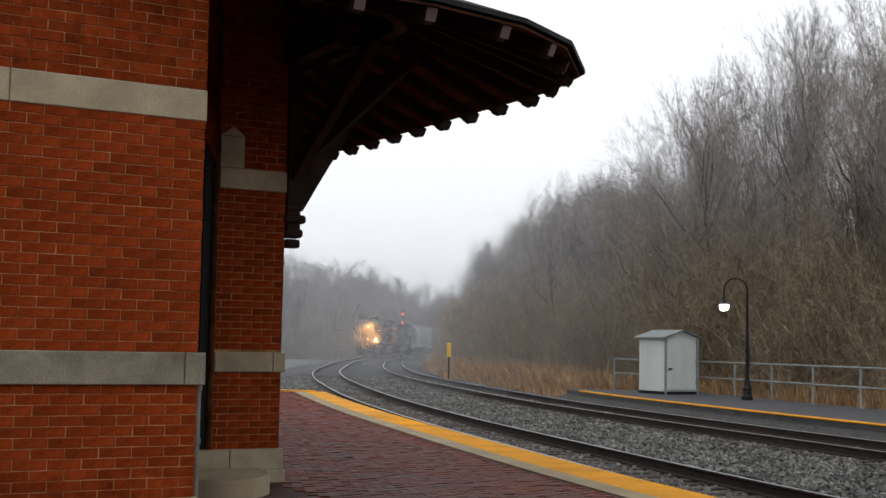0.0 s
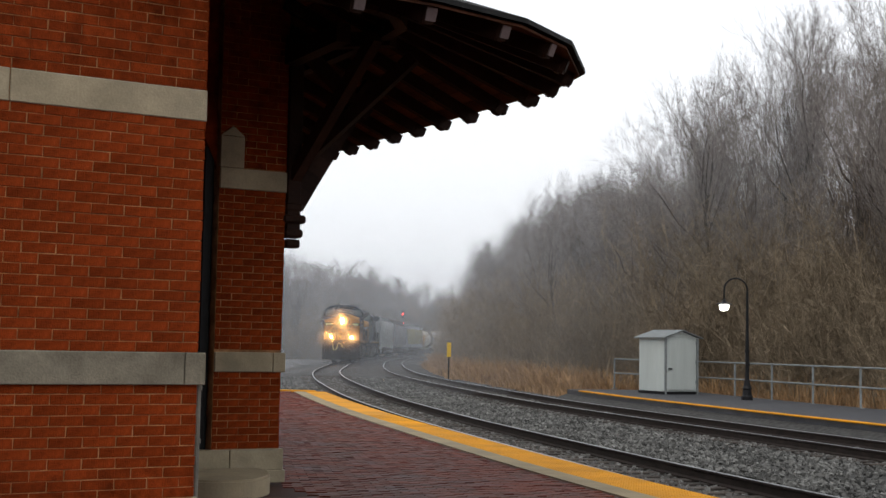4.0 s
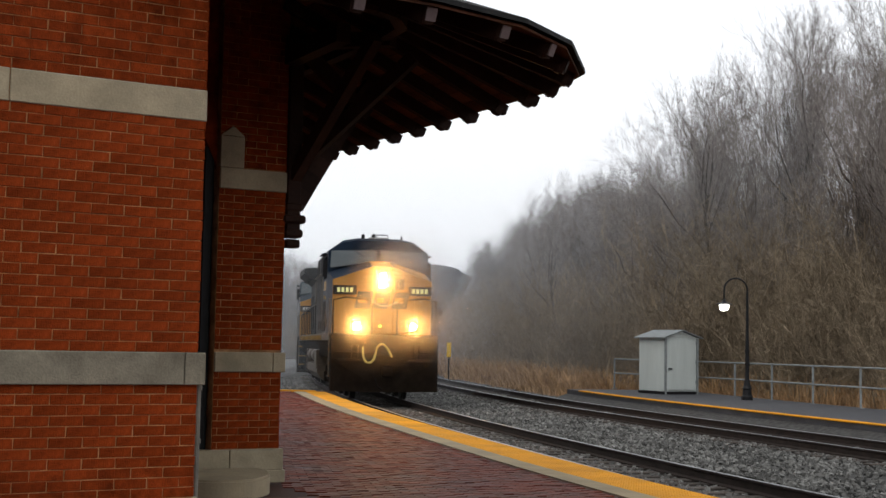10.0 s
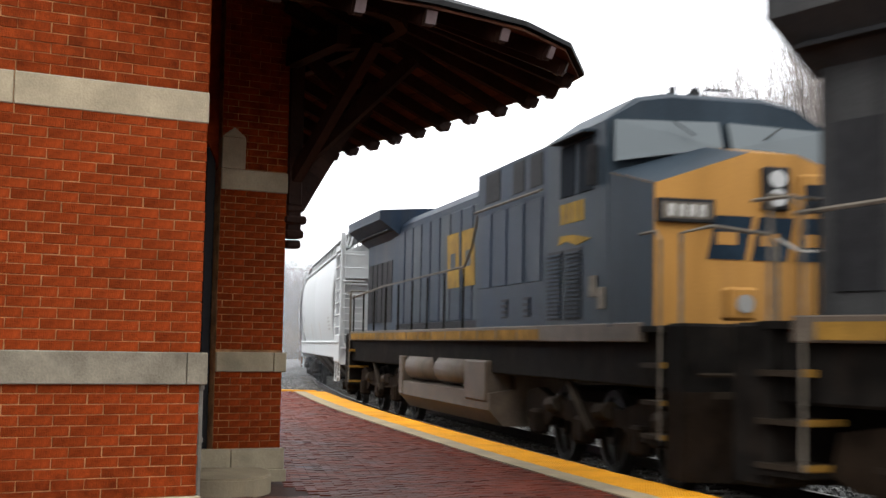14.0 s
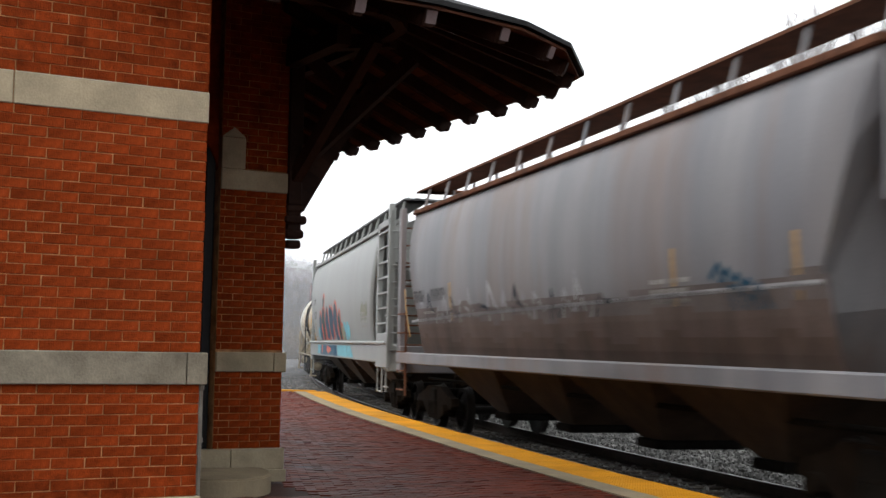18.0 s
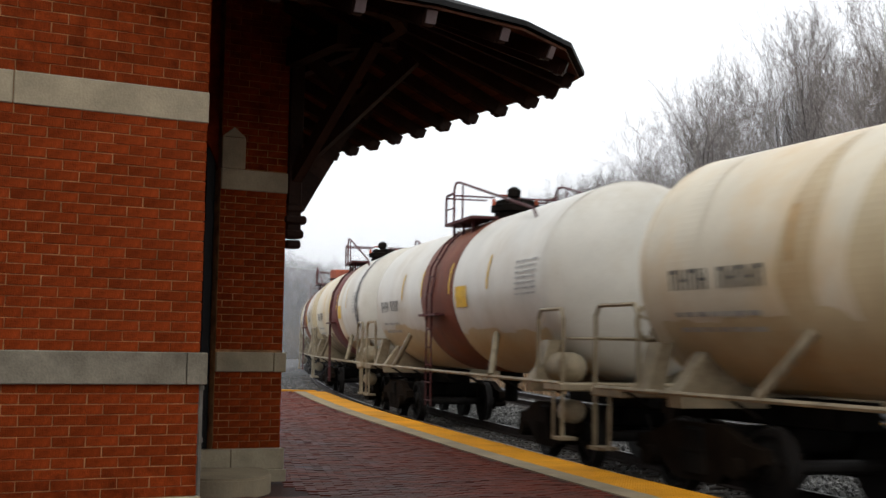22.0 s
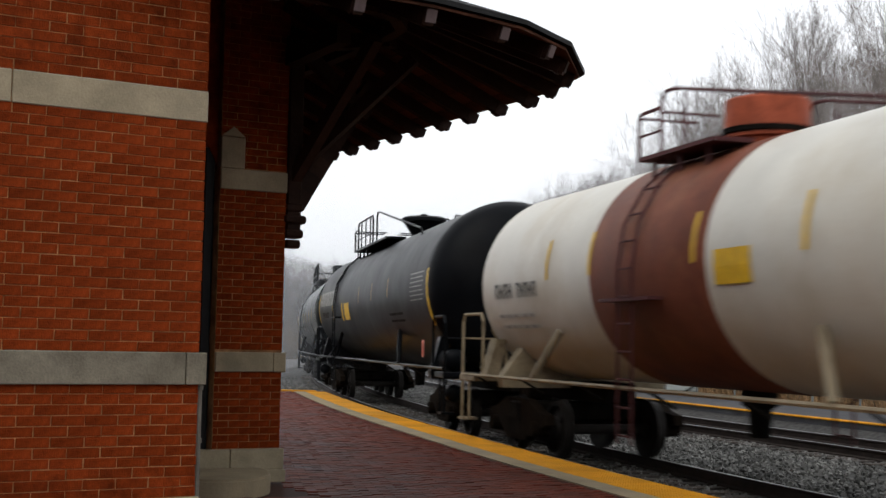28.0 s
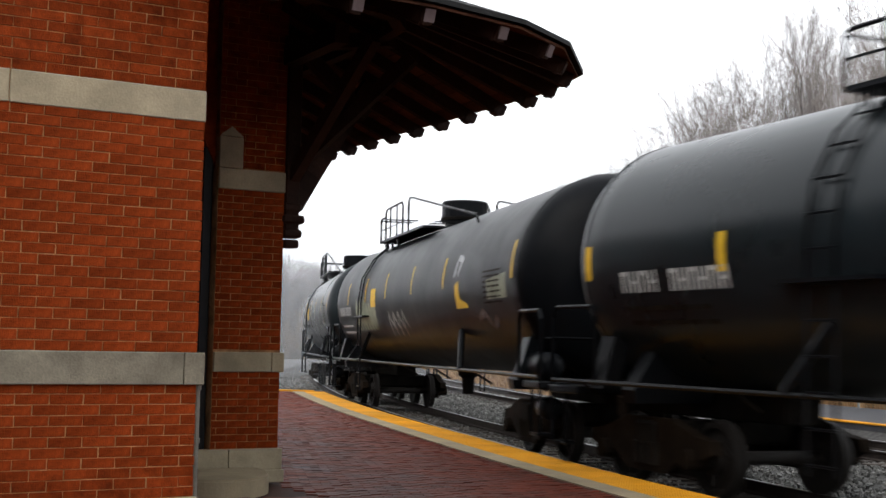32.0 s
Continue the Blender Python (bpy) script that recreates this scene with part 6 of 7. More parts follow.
car, face, zc, h = tank_car("cream tank car with yellow spill stains and black band", 15.5, 1.37, T_CREAM, BAND_BLACK, SILL_CREAM, T_BLACK, "manway", 21, strips=MARK_BROWN, wb=1.36, mid=0.0)
bm = bmesh.new()
bm.faces.new([bm.verts.new(q) for q in ((1.5, 4.0, 1.34), (1.5, 4.28, 1.62), (1.5, 4.0, 1.90), (1.5, 3.72, 1.62))])
pt(car, "placard", bm, MARK_WHITE, "diamond-shaped white placard")
rot = Matrix.Translation((0, 0, zc)) @ Matrix.Rotation(-math.pi / 2, 4, "X")
low_stain(face, car, zc, 1.37, -6.0, -1.38, -0.55, T_SAND, 3, "tan grime on the lower side")
low_stain(face, car, zc, 1.37, 1.38, h - 0.4, -0.2, T_SAND, 4, "tan grime on the lower side")
fill(lambda u, v: face(u, v, 0.014), [(h, zc - 1.34), (h - 3.6, zc - 1.32), (h - 3.3, zc - 0.75), (h - 2.5, zc - 0.45), (h - 2.1, zc - 0.1), (h - 1.55, zc + 0.1), (h - 1.6, zc + 0.55), (h - 0.95, zc + 0.75), (h - 0.9, zc + 1.1), (h - 0.45, zc + 1.34), (h, zc + 1.34)], car, T_OCHRE, "spill_stain", "ochre spill down the tank's side")
pt(car, "spill_stain", lathe(bmesh.new(), [(1.371, h - 0.5), (1.376, h)] + [(max(0.02, 1.376 * math.cos(a)), h + 0.718 * math.sin(a)) for a in [math.pi / 2 * k / 8 for k in range(1, 9)]], rot, 48, False), T_OCHRE, "ochre spill over the tank's end", True)
for k in range(7):
    u = -5.6 + k * 1.55 + (0.5 if k % 2 else 0.0)
    if abs(u + 0.2) < 1.9:
        continue
    fill(face, [(u, zc - 1.0), (u - 0.15, zc - 0.2), (u + 0.1, zc + 0.9), (u + 0.3, zc + 1.25), (u + 0.5, zc + 0.6), (u + 0.42, zc - 0.3), (u + 0.55, zc - 1.0)], car, T_SAND if k % 3 else T_CREAM, "spill_stain", "yellow run of old spill")
hook(car, 99.45, 15.5, 5.2)
car, face, zc, h = tank_car("off-white tank car with rust-red band", 15.1, 1.43, T_WHITE, BAND_RUST, SILL_CREAM, MAROON_RAIL, "manway", 22, wb=1.25)
low_stain(face, car, zc, 1.43, -5.9, -1.5, -0.6, T_SAND, 10, "tan grime on the lower side")
low_stain(face, car, zc, 1.43, 1.1, 5.9, -0.7, T_SAND, 11, "tan grime on the lower side")
hook(car, 115.2, 15.1, 5.3)
car, face, zc, h = tank_car("stained white tank car with maroon band and black tag", 15.1, 1.46, T_WHITE, BAND_MAROON, SILL_CREAM, MAROON_RAIL, "manway", 23, patches=((-5.98, -2.4, T_CREAM), (-2.4, -1.44, T_SAND), (1.03, 2.2, T_CREAM)))
r = random.Random(9)
for k in range(18):
    u, v = 5.2 + r.uniform(0, 0.3), zc - 0.6 + 0.1 * k
    spray(face, [(u, v), (u + 0.2, v + 0.3), (u + 0.35, v - 0.05), (u + 0.55, v + 0.2)], 0.06, car, SPRAY_BLACK, label="black sprayed tag")
low_stain(face, car, zc, 1.46, -5.9, -1.45, -0.75, TAN_GRIME, 6, "tan-brown grime on the lower side")
low_stain(face, car, zc, 1.46, 1.05, 5.9, -0.85, TAN_GRIME, 7, "tan-brown grime on the lower side")
fill(lambda u, v: face(u, v, 0.008), blob(3.0, zc + 0.6, 0.7, 0.55, 0.0, 5, zc - 1), car, T_WHITE, "paint_patch", "fresh white patch of paint")
hook(car, 129.95, 15.1, 5.3)
car, face, zc, h = tank_car("cream tank car with orange-brown band and red valve housing", 15.3, 1.47, T_SAND, BAND_ORANGE, SILL_CREAM, MAROON_RAIL, "hood", 24, wb=1.55, mid=-0.3, patches=((-4.1, -1.87, T_WHITE), (1.26, 4.3, T_WHITE)))
for k in range(5):
    u = 2.7 + 0.3 * k
    spray(face, [(u, zc + 0.1), (u + 0.2, zc - 0.25), (u + 0.4, zc + 0.2)], 0.06, car, SPRAY_BLACK)
pt(car, "spill_stain", lathe(bmesh.new(), [(1.472, h - 0.05), (1.476, h)] + [(max(0.02, 1.476 * math.cos(a)), h + 0.770 * math.sin(a)) for a in [math.pi / 2 * k / 8 for k in range(1, 9)]], Matrix.Translation((0, 0, zc)) @ Matrix.Rotation(-math.pi / 2, 4, "X"), 48, False), T_SAND, "yellowed end of the tank", True)
low_stain(face, car, zc, 1.47, -6.0, -1.9, -0.8, TAN_GRIME, 8, "tan-brown grime on the lower side")
low_stain(face, car, zc, 1.47, 1.3, 6.2, -0.65, TAN_GRIME, 9, "tan-brown grime on the lower side")
hook(car, 145.05, 15.3, 5.3)
car, face, zc, h = tank_car("white tank car with faded red band", 15.2, 1.45, T_WHITE, BAND_RUST, SILL_CREAM, MAROON_RAIL, "manway", 25, wb=1.55, mid=-0.25)
hook(car, 160.3, 15.2, 5.3)
car, face, zc, h = tank_car("clean white tank car with red band and red valve housing", 15.2, 1.45, T_WHITE, BAND_RUST, SILL_CREAM, MAROON_RAIL, "hood", 26, wb=1.56)
hook(car, 175.25, 15.2, 5.3)

car, face, zc, h = tank_car("black tank car with white block lettering", 20.5, 1.58, T_BLACK, None, T_BLACK, T_BLACK, "bowl", 31, walk_len=5.0, dark=True, marks=False)
y = -8.2
bars(face, [(y + i * 0.60, zc - 0.02, y + i * 0.60 + 0.48, zc + 0.40) for i in range(6)], MARK_GREY, car, "block_mark", "bold pale block mark")
bars(lambda u, v: face(u, v, 0.010), [(y + i * 0.60 + 0.16, zc + (0.16 if i in (0, 1, 5) else 0.08), y + i * 0.60 + 0.32, zc + 0.31) for i in range(6)] + [(y + i * 0.60 + 0.18, zc - 0.02, y + i * 0.60 + 0.32, zc + 0.08) for i in (0, 1, 5)], T_BLACK, car, "block_slot", "dark slot in the block mark")
bars(face, word(y + 0.4, zc - 0.36, 9, 0.13, 0.15), TANK_DUST, car, label="row of dim lettering bars")
bars(face, [(-3.4, zc - 0.5, -3.2, zc - 0.02), (-5.45, zc - 0.5, -5.25, zc - 0.05), (-8.72, zc - 0.5, -8.6, zc + 0.35)], MARK_YELLOW, car, "reflective_strip", "yellow reflective strip")
bars(face, [(u, zc - 0.1, u + 0.08, zc + 0.3) for u in (-0.2, 1.9, 4.2)], MARK_BROWN, car, "reflective_strip", "tarnished reflective strip")
bars(face, [(8.62, zc - 0.75, 8.8, zc + 0.3)], MARK_YELLOW, car, "reflective_strip", "yellow reflective strip")
bars(face, para(7.0, zc + 0.25, 1.3, 7, 0.022, 0.085, 5), MARK_GREY, car, "data_panel", "panel of faded small print")
bars(face, para(4.3, zc - 0.5, 1.6, 2, 0.05, 0.14, 6), TANK_DUST, car, "small_print")
bars(lambda u, v: (1.5, u, v), [(7.9, 1.40, 8.15, 1.72)], SPRAY_RED, car, "placard", "small red placard")
bars(face, [(-2.85, zc - 0.48, -1.95, zc - 0.04)], MARK_YELLOW, car, "warning_panel", "yellow warning panel")
hook(car, 190.51, 20.5, 7.6)
car, face, zc, h = tank_car("glossy blue-black tank car with yellow reflective strips", 20.9, 1.53, T_STEEL, None, T_BLACK, T_BLACK, "hood", 32, walk_len=5.0, dark=True, marks=False, mid=-0.25)
bars(face, word(-8.2, zc - 0.42, 4, 0.15, 0.24) + word(-7.2, zc - 0.42, 6, 0.14, 0.24), MARK_WHITE, car, label="row of pale lettering bars")
bars(face, para(-8.2, zc - 0.62, 1.7, 2, 0.05, 0.16, 32) + para(6.3, zc - 0.72, 1.4, 3, 0.03, 0.09, 33), TANK_DUST, car, "small_print")
bars(face, para(7.9, zc + 0.1, 1.0, 8, 0.02, 0.07, 34) + [(5.7, zc - 0.62, 8.6, zc - 0.54)], MARK_GREY, car, "data_panel", "panel of pale small print")
bars(face, [(u, zc - 0.25, u + 0.13, zc + 0.16) for u in (-8.98, -6.3, -3.04, 0.2, 3.15, 5.78)], MARK_YELLOW, car, "reflective_strip", "yellow reflective strip")
hook(car, 210.83, 20.9, 7.9)
car, face, zc, h = tank_car("dull black tank car with pale sprayed tag", 20.3, 1.52, T_BLACK, None, T_BLACK, T_BLACK, "hood", 33, walk_len=4.4, dark=True, mid=-0.9)
for k in range(7):
    u = -5.6 + 0.36 * k
    spray(face, [(u, zc - 0.72), (u + 0.1, zc - 0.05 + 0.12 * math.sin(k)), (u + 0.3, zc - 0.6), (u + 0.45, zc - 0.1)], 0.24, car, SPRAY_OLIVE, label="pale sprayed tag")
for k in range(4):
    spray(face, [(-1.6 + 0.5 * k, zc - 0.85), (-1.4 + 0.5 * k, zc - 0.35), (-1.1 + 0.5 * k, zc - 0.7)], 0.06, car, MARK_GREY, label="thin sprayed scrawl")
fill(face, [(7.0, zc - 0.32), (8.1, zc - 0.32), (8.1, zc + 0.06), (7.0, zc + 0.02)], car, SPRAY_OLIVE, "pale_panel", "faded tan panel")
fill(face, [(4.9, zc - 0.42), (5.7, zc - 0.42), (5.6, zc - 0.3), (5.2, zc - 0.28), (5.15, zc + 0.05), (4.9, zc + 0.02)], car, MARK_YELLOW, label="yellow sprayed mark")
spray(face, [(4.85, zc + 0.12), (5.0, zc + 0.45), (5.3, zc + 0.4), (5.1, zc + 0.15)], 0.12, car, SPRAY_PALE, label="pale sprayed scrawl")
spray(face, [(6.2, zc - 0.6), (6.6, zc - 0.5), (6.9, zc - 0.75), (7.3, zc - 0.6)], 0.12, car, RUST_FILM[1])
hook(car, 231.59, 20.3, 7.6)
car, face, zc, h = tank_car("black tank car with black rails at the end of the train", 17.0, 1.5, T_STEEL, None, T_BLACK, T_BLACK, "hood", 34, walk_len=4.0, dark=True)
hook(car, 251.9, 17.0, 6.2)


# ---------------------------------------------------------------- things across the tracks
def shed():
    a = Vector((7.17, 41.9, 0.195))
    ux, vy = Vector((0.889, 0.457, 0)), Vector((-0.457, 0.889, 0))
    m = Matrix(((ux.x, vy.x, 0, a.x), (ux.y, vy.y, 0, a.y), (0, 0, 1, a.z), (0, 0, 0, 1)))
    t = tagged(new("equipment_shed"), "pale grey sheet-metal equipment shed on the platform", "shed")
    part("base", nbox(-0.02, 1.32, -0.02, 1.42, 0.0, 0.09, 0.01, m=m), BLACK_PAINT, t)
    body = part("body", nbox(0, 1.3, 0, 1.4, 0.09, 1.80, 0.01, m=m), SHED_PAINT, t)
    part("door", nbox(0.06, 1.20, -0.03, 0.0, 0.14, 1.76, 0.008, m=m), SHED_PAINT, t, "single flush metal door")
    part("handle", nbox(0.10, 0.24, -0.08, -0.03, 0.80, 0.84, 0.006, m=m), BLACK_PAINT, t)
    for z in (0.35, 1.0, 1.6):
        part("hinge", nrod(m @ Vector((1.22, -0.03, z)), m @ Vector((1.22, -0.03, z + 0.1)), 0.018), GALV, t)
    part("corner_trim", nbox(-0.015, 0.05, -0.035, 0.02, 0.0, 1.8, m=m), GALV, t)
    part("corner_trim", nbox(1.25, 1.32, -0.035, 0.02, 0.0, 1.8, m=m), GALV, t)
    bm = bmesh.new()
    prism(bm, [(-0.06, 1.80), (1.36, 1.80), (0.65, 2.02)], 0.0, 1.40, m)
    part("gable", bm, SHED_PAINT, t)
    for x0, z0, x1, z1 in ((-0.14, 1.79, 0.66, 2.05), (1.44, 1.79, 0.64, 2.05)):
        bm = bmesh.new()
        prism(bm, [(x0, z0), (x1, z1), (x1, z1 + 0.03), (x0, z0 + 0.03)], -0.12, 1.52, m)
        part("roof_sheet", bm, GALV, t)


def fence():
    t = tagged(new("metal_fence"), "grey galvanised pipe fence behind the far platform", "fence")
    pts, s = glide([(6.3, 47.5), (8.7, 42.8), (9.95, 38), (10.95, 34), (12.3, 29.5), (14, 25)], 0.25)
    L = s[-1]
    z0 = 0.17

    def p(d, z):
        return (np.interp(d, s, pts[:, 0]), np.interp(d, s, pts[:, 1]), z)
    n = int(L / 2.2)
    for k in range(n + 1):
        d = L * k / n
        po = part("post", nrod(p(d, z0), p(d, 1.26), 0.032, seg=8), GALV, t)
        x, y, _ = p(d, 0)
        part("base_plate", nbox(x - 0.09, x + 0.09, y - 0.09, y + 0.09, z0, z0 + 0.03), GALV, po)
    for z in (0.74, 1.25):
        for k in range(n):
            part("rail_pipe", ntube([p(L * (k + q / 3) / n, z) for q in range(4)], 0.028), GALV, t)


def street_lamp():
    x, y, z = 8.99, 38.45, 0.195
    t = tagged(new("platform_lamp"), "black gooseneck platform lamp, lit", "street lamp")
    part("base", lathe(bmesh.new(), [(0.17, z), (0.17, z + 0.1), (0.14, z + 0.14), (0.12, z + 0.3), (0.14, z + 0.34), (0.10, z + 0.42), (0.075, z + 0.6)], Matrix.Translation((x, y, 0)), 12), BLACK_PAINT, t)
    part("pole", nrod((x, y, z + 0.55), (x, y, 3.35), 0.062, 0.035, 10), BLACK_PAINT, t)
    for h in (1.02, 1.4):
        part("collar", nrod((x, y, z + h), (x, y, z + h + 0.05), 0.075, seg=10), BLACK_PAINT, t)
    arm = [(x, y, 3.3)] + [(x - 0.34 + 0.34 * math.cos(a), y, 3.42 + 0.34 * math.sin(a)) for a in [math.pi * k / 10 for k in range(11)]] + [(x - 0.68, y, 3.12)]
    part("gooseneck", ntube(arm, 0.026, 8), BLACK_PAINT, t)
    part("shade", lathe(bmesh.new(), [(0.03, 3.14), (0.06, 3.10), (0.10, 3.04), (0.26, 2.99), (0.25, 2.975), (0.05, 3.0)], Matrix.Translation((x - 0.68, y, 0)), 16), BLACK_PAINT, t)
    part("bulb", lathe(bmesh.new(), [(0.10, 2.99), (0.15, 2.95), (0.13, 2.85), (0.08, 2.80), (0.01, 2.79)], Matrix.Translation((x - 0.68, y, 0)), 14), glow("white_lamp_globe", (1.0, 0.97, 0.88), 6.0), t, "glowing white globe")


shed()
fence()
street_lamp()

m = tagged(new("track_marker"), "yellow marker board on a thin post", "marker")
part("post", nrod((0.46, 76, -0.4), (0.46, 76, 1.75), 0.045), RUST_UNDER, m)
part("board", nbox(0.34, 0.58, 75.93, 75.97, 0.95, 1.78, 0.01), MARK_YELLOW, m)

m = tagged(new("railway_signal"), "far signal mast showing red lights", "signal")
part("mast", nrod((-6.8, 228, -0.4), (-6.8, 228, 7.4), 0.09), BLACK_PAINT, m)
for z in (6.9, 5.3):
    h = part("signal_head", nbox(-7.05, -6.55, 227.75, 227.9, z - 0.6, z + 0.5, 0.05), BLACK_PAINT, m)
    part("red_lens", nrod((-6.8, 227.75, z), (-6.8, 227.7, z), 0.16, seg=14), glow("red_signal_lens", (1.0, 0.03, 0.02), 7.0), h, "glowing red lens")


# ---------------------------------------------------------------- bare woods
def bare_tree_mesh(seed, height, spread, vines=0):
    """Trunk with limbs, a crown of thin twigs, and hanging vines, as meshes."""
    r = random.Random(seed)
    tv, tf, cv, cf, vv, vf = [], [], [], [], [], []

    def bar(a, b, r0, r1, verts, faces, seg):
        d = (b - a)
        q = d.to_track_quat("Z", "Y")
        base = len(verts)
        for c, rad in ((a, r0), (b, r1)):
            for i in range(seg):
                w = 2 * math.pi * i / seg
                verts.append(c + q @ Vector((rad * math.cos(w), rad * math.sin(w), 0)))
        for i in range(seg):
            j = (i + 1) % seg
            faces.append((base + i, base + j, base + seg + j, base + seg + i))

    def grow(p, d, length, rad, level):
        n = 4 if level < 2 else 3
        big = level < 2
        for k in range(n):
            d2 = (d + Vector((r.gauss(0, 0.16), r.gauss(0, 0.16), r.gauss(0.03, 0.08))) * (1.3 if level == 1 else 0.6 + 0.3 * level)).normalized()
            q = p + d2 * length / n
            r1 = rad * (1 - 0.72 / n * (1 if level else 0.8))
            bar(p, q, rad, r1, tv if big else cv, tf if big else cf, 6 if level == 0 else (4 if big else 3))
            p, d, rad = q, d2, r1
            if level < 4 and (level > 0 or k > 0):
                for _ in range(2 if level != 1 else 3):
                    a = r.uniform(0, 2 * math.pi)
                    tilt = r.uniform(0.5, 1.25) * spread
                    side = d.orthogonal().normalized()
                    side.rotate(Matrix.Rotation(a, 3, d))
                    nd = (d * math.cos(tilt) + side * math.sin(tilt) + Vector((0, 0, 0.1))).normalized()
                    grow(p, nd, length * r.uniform(0.42, 0.62), max(0.005, rad * r.uniform(0.36, 0.55)), level + 1)
        if level < 4:
            grow(p, d, length * 0.45, max(0.005, rad * 0.75), level + 1)

    def creeper(a, b, wide):
        """Hanging strands of dead vine round the line from a to b."""
        for _ in range(int(900 * (b - a).length / 4)):
            q = a.lerp(b, r.random()) + Vector((r.gauss(0, wide), r.gauss(0, wide), r.gauss(0, 0.3)))
            e = q + Vector((r.gauss(0, 0.12), r.gauss(0, 0.12), -r.uniform(0.15, 0.7)))
            w = Vector((r.gauss(0, 1), r.gauss(0, 1), 0)).normalized() * r.uniform(0.006, 0.016)
            k = len(vv)
            vv.extend((q - w, q + w, e))
            vf.append((k, k + 1, k + 2))

    grow(Vector((0, 0, -0.3)), Vector((r.gauss(0, 0.05), r.gauss(0, 0.05), 1)).normalized(), height * 0.55, height * 0.0125, 0)
    if vines:
        for _ in range(vines):
            z = height * r.uniform(0.22, 0.5)
            a = Vector((r.gauss(0, 0.9), r.gauss(0, 0.9), z))
            creeper(a, a + Vector((r.gauss(0, 0.8), r.gauss(0, 0.8), height * r.uniform(0.12, 0.28))), r.uniform(0.25, 0.5))
    out = []
    for name, v, f, mt in (("trunk", tv, tf, BARK), ("crown", cv, cf, TWIG), ("vines", vv, vf, VINE)):
        me = bpy.data.meshes.new(name)
        me.from_pydata([tuple(p) for p in v], [], f)
        me.materials.append(mt)
        out.append(me)
    return out + [max(p.z for p in cv)]


KINDS = [bare_tree_mesh(100 + k, h, sp, vn) for k, (h, sp, vn) in enumerate(((15, 0.6, 5), (17, 0.5, 6), (13, 0.7, 0), (18, 0.55, 7), (11, 0.75, 3), (14, 0.42, 0)))]


def thicket_mesh(seed):
    """A tangle of thin stems with many side twigs."""
    r = random.Random(seed)
    v, f = [], []

    def twig(p, q, w):
        side = Vector((r.gauss(0, 1), r.gauss(0, 1), r.gauss(0, 0.5))).normalized() * w
        b = len(v)
        v.extend((p + side, p - side, q))
        f.append((b, b + 1, b + 2))

    for _ in range(210):
        x, y = r.gauss(0, 1.7), r.gauss(0, 1.2)
        h = r.uniform(1.5, 4.0) if r.random() < 0.6 else r.uniform(3.5, 7.5)
        p = Vector((x, y, -0.05))
        d = Vector((r.gauss(0, 0.28), r.gauss(0, 0.28), 1)).normalized()
        w = 0.007 + 0.0022 * h
        for k in range(4):
            q = p + d * h / 4
            b = len(v)
            s = Vector((r.gauss(0, 1), r.gauss(0, 1), 0)).normalized() * w
            t = Vector((-s.y, s.x, 0))
            v += [p + s, p - s * 0.5 + t, p - s * 0.5 - t, q + s * 0.7, q - s * 0.35 + t * 0.7, q - s * 0.35 - t * 0.7]
            f += [(b, b + 1, b + 4, b + 3), (b + 1, b + 2, b + 5, b + 4), (b + 2, b, b + 3, b + 5)]
            for _ in range(6):
                c = p.lerp(q, r.random())
                e = c + Vector((r.gauss(0, 0.55), r.gauss(0, 0.55), r.gauss(0.35, 0.4)))
                twig(c, e, 0.009)
                for _ in range(2):
                    g = c.lerp(e, r.uniform(0.3, 0.9))
                    twig(g, g + Vector((r.gauss(0, 0.28), r.gauss(0, 0.28), r.gauss(0.12, 0.25))), 0.006)
            p, d, w = q, (d + Vector((r.gauss(0, 0.3), r.gauss(0, 0.3), r.gauss(0, 0.1)))).normalized(), w * 0.7
    me = bpy.data.meshes.new("brush")
    me.from_pydata([tuple(p) for p in v], [], f)
    me.materials.append(THICKET)
    return me


rw = random.Random(77)
placed = []


def plant(x, y, z=-0.42, scale=1.0):
    kind = KINDS[rw.randrange(len(KINDS))]
    t = tagged(new("bare_tree"), "leafless grey-brown tree in winter woods", "tree", "bare trees beyond the tracks")
    share("trunk", kind[0], t, Matrix())
    share("crown", kind[1], t, Matrix())
    if kind[2].polygons:
        share("vines", kind[2], t, Matrix())
    h = kind[3]
    wide = min(1.05, max(0.45, 0.8 * scale / h))
    t.matrix_basis = Matrix.Translation((x, y, z)) @ Matrix.Rotation(rw.uniform(0, 6.28), 4, "Z") @ Matrix.Diagonal((wide, wide, scale / h, 1))


# how high the wood's edge rises, by bearing
BEARING = [-0.04, 0.0026, 0.017, 0.034, 0.077, 0.119, 0.147, 0.187, 0.203, 0.22, 0.245, 0.27, 0.305, 0.36]
RISE = [0.036, 0.040, 0.058, 0.085, 0.130, 0.148, 0.155, 0.168, 0.222, 0.245, 0.262, 0.285, 0.305, 0.33]


def stand_height(x, y):
    return float(np.interp(x / y, BEARING, RISE)) * y + 1.9


def in_view(x, y, lo=-0.02, hi=0.42):
    return lo < x / y < hi


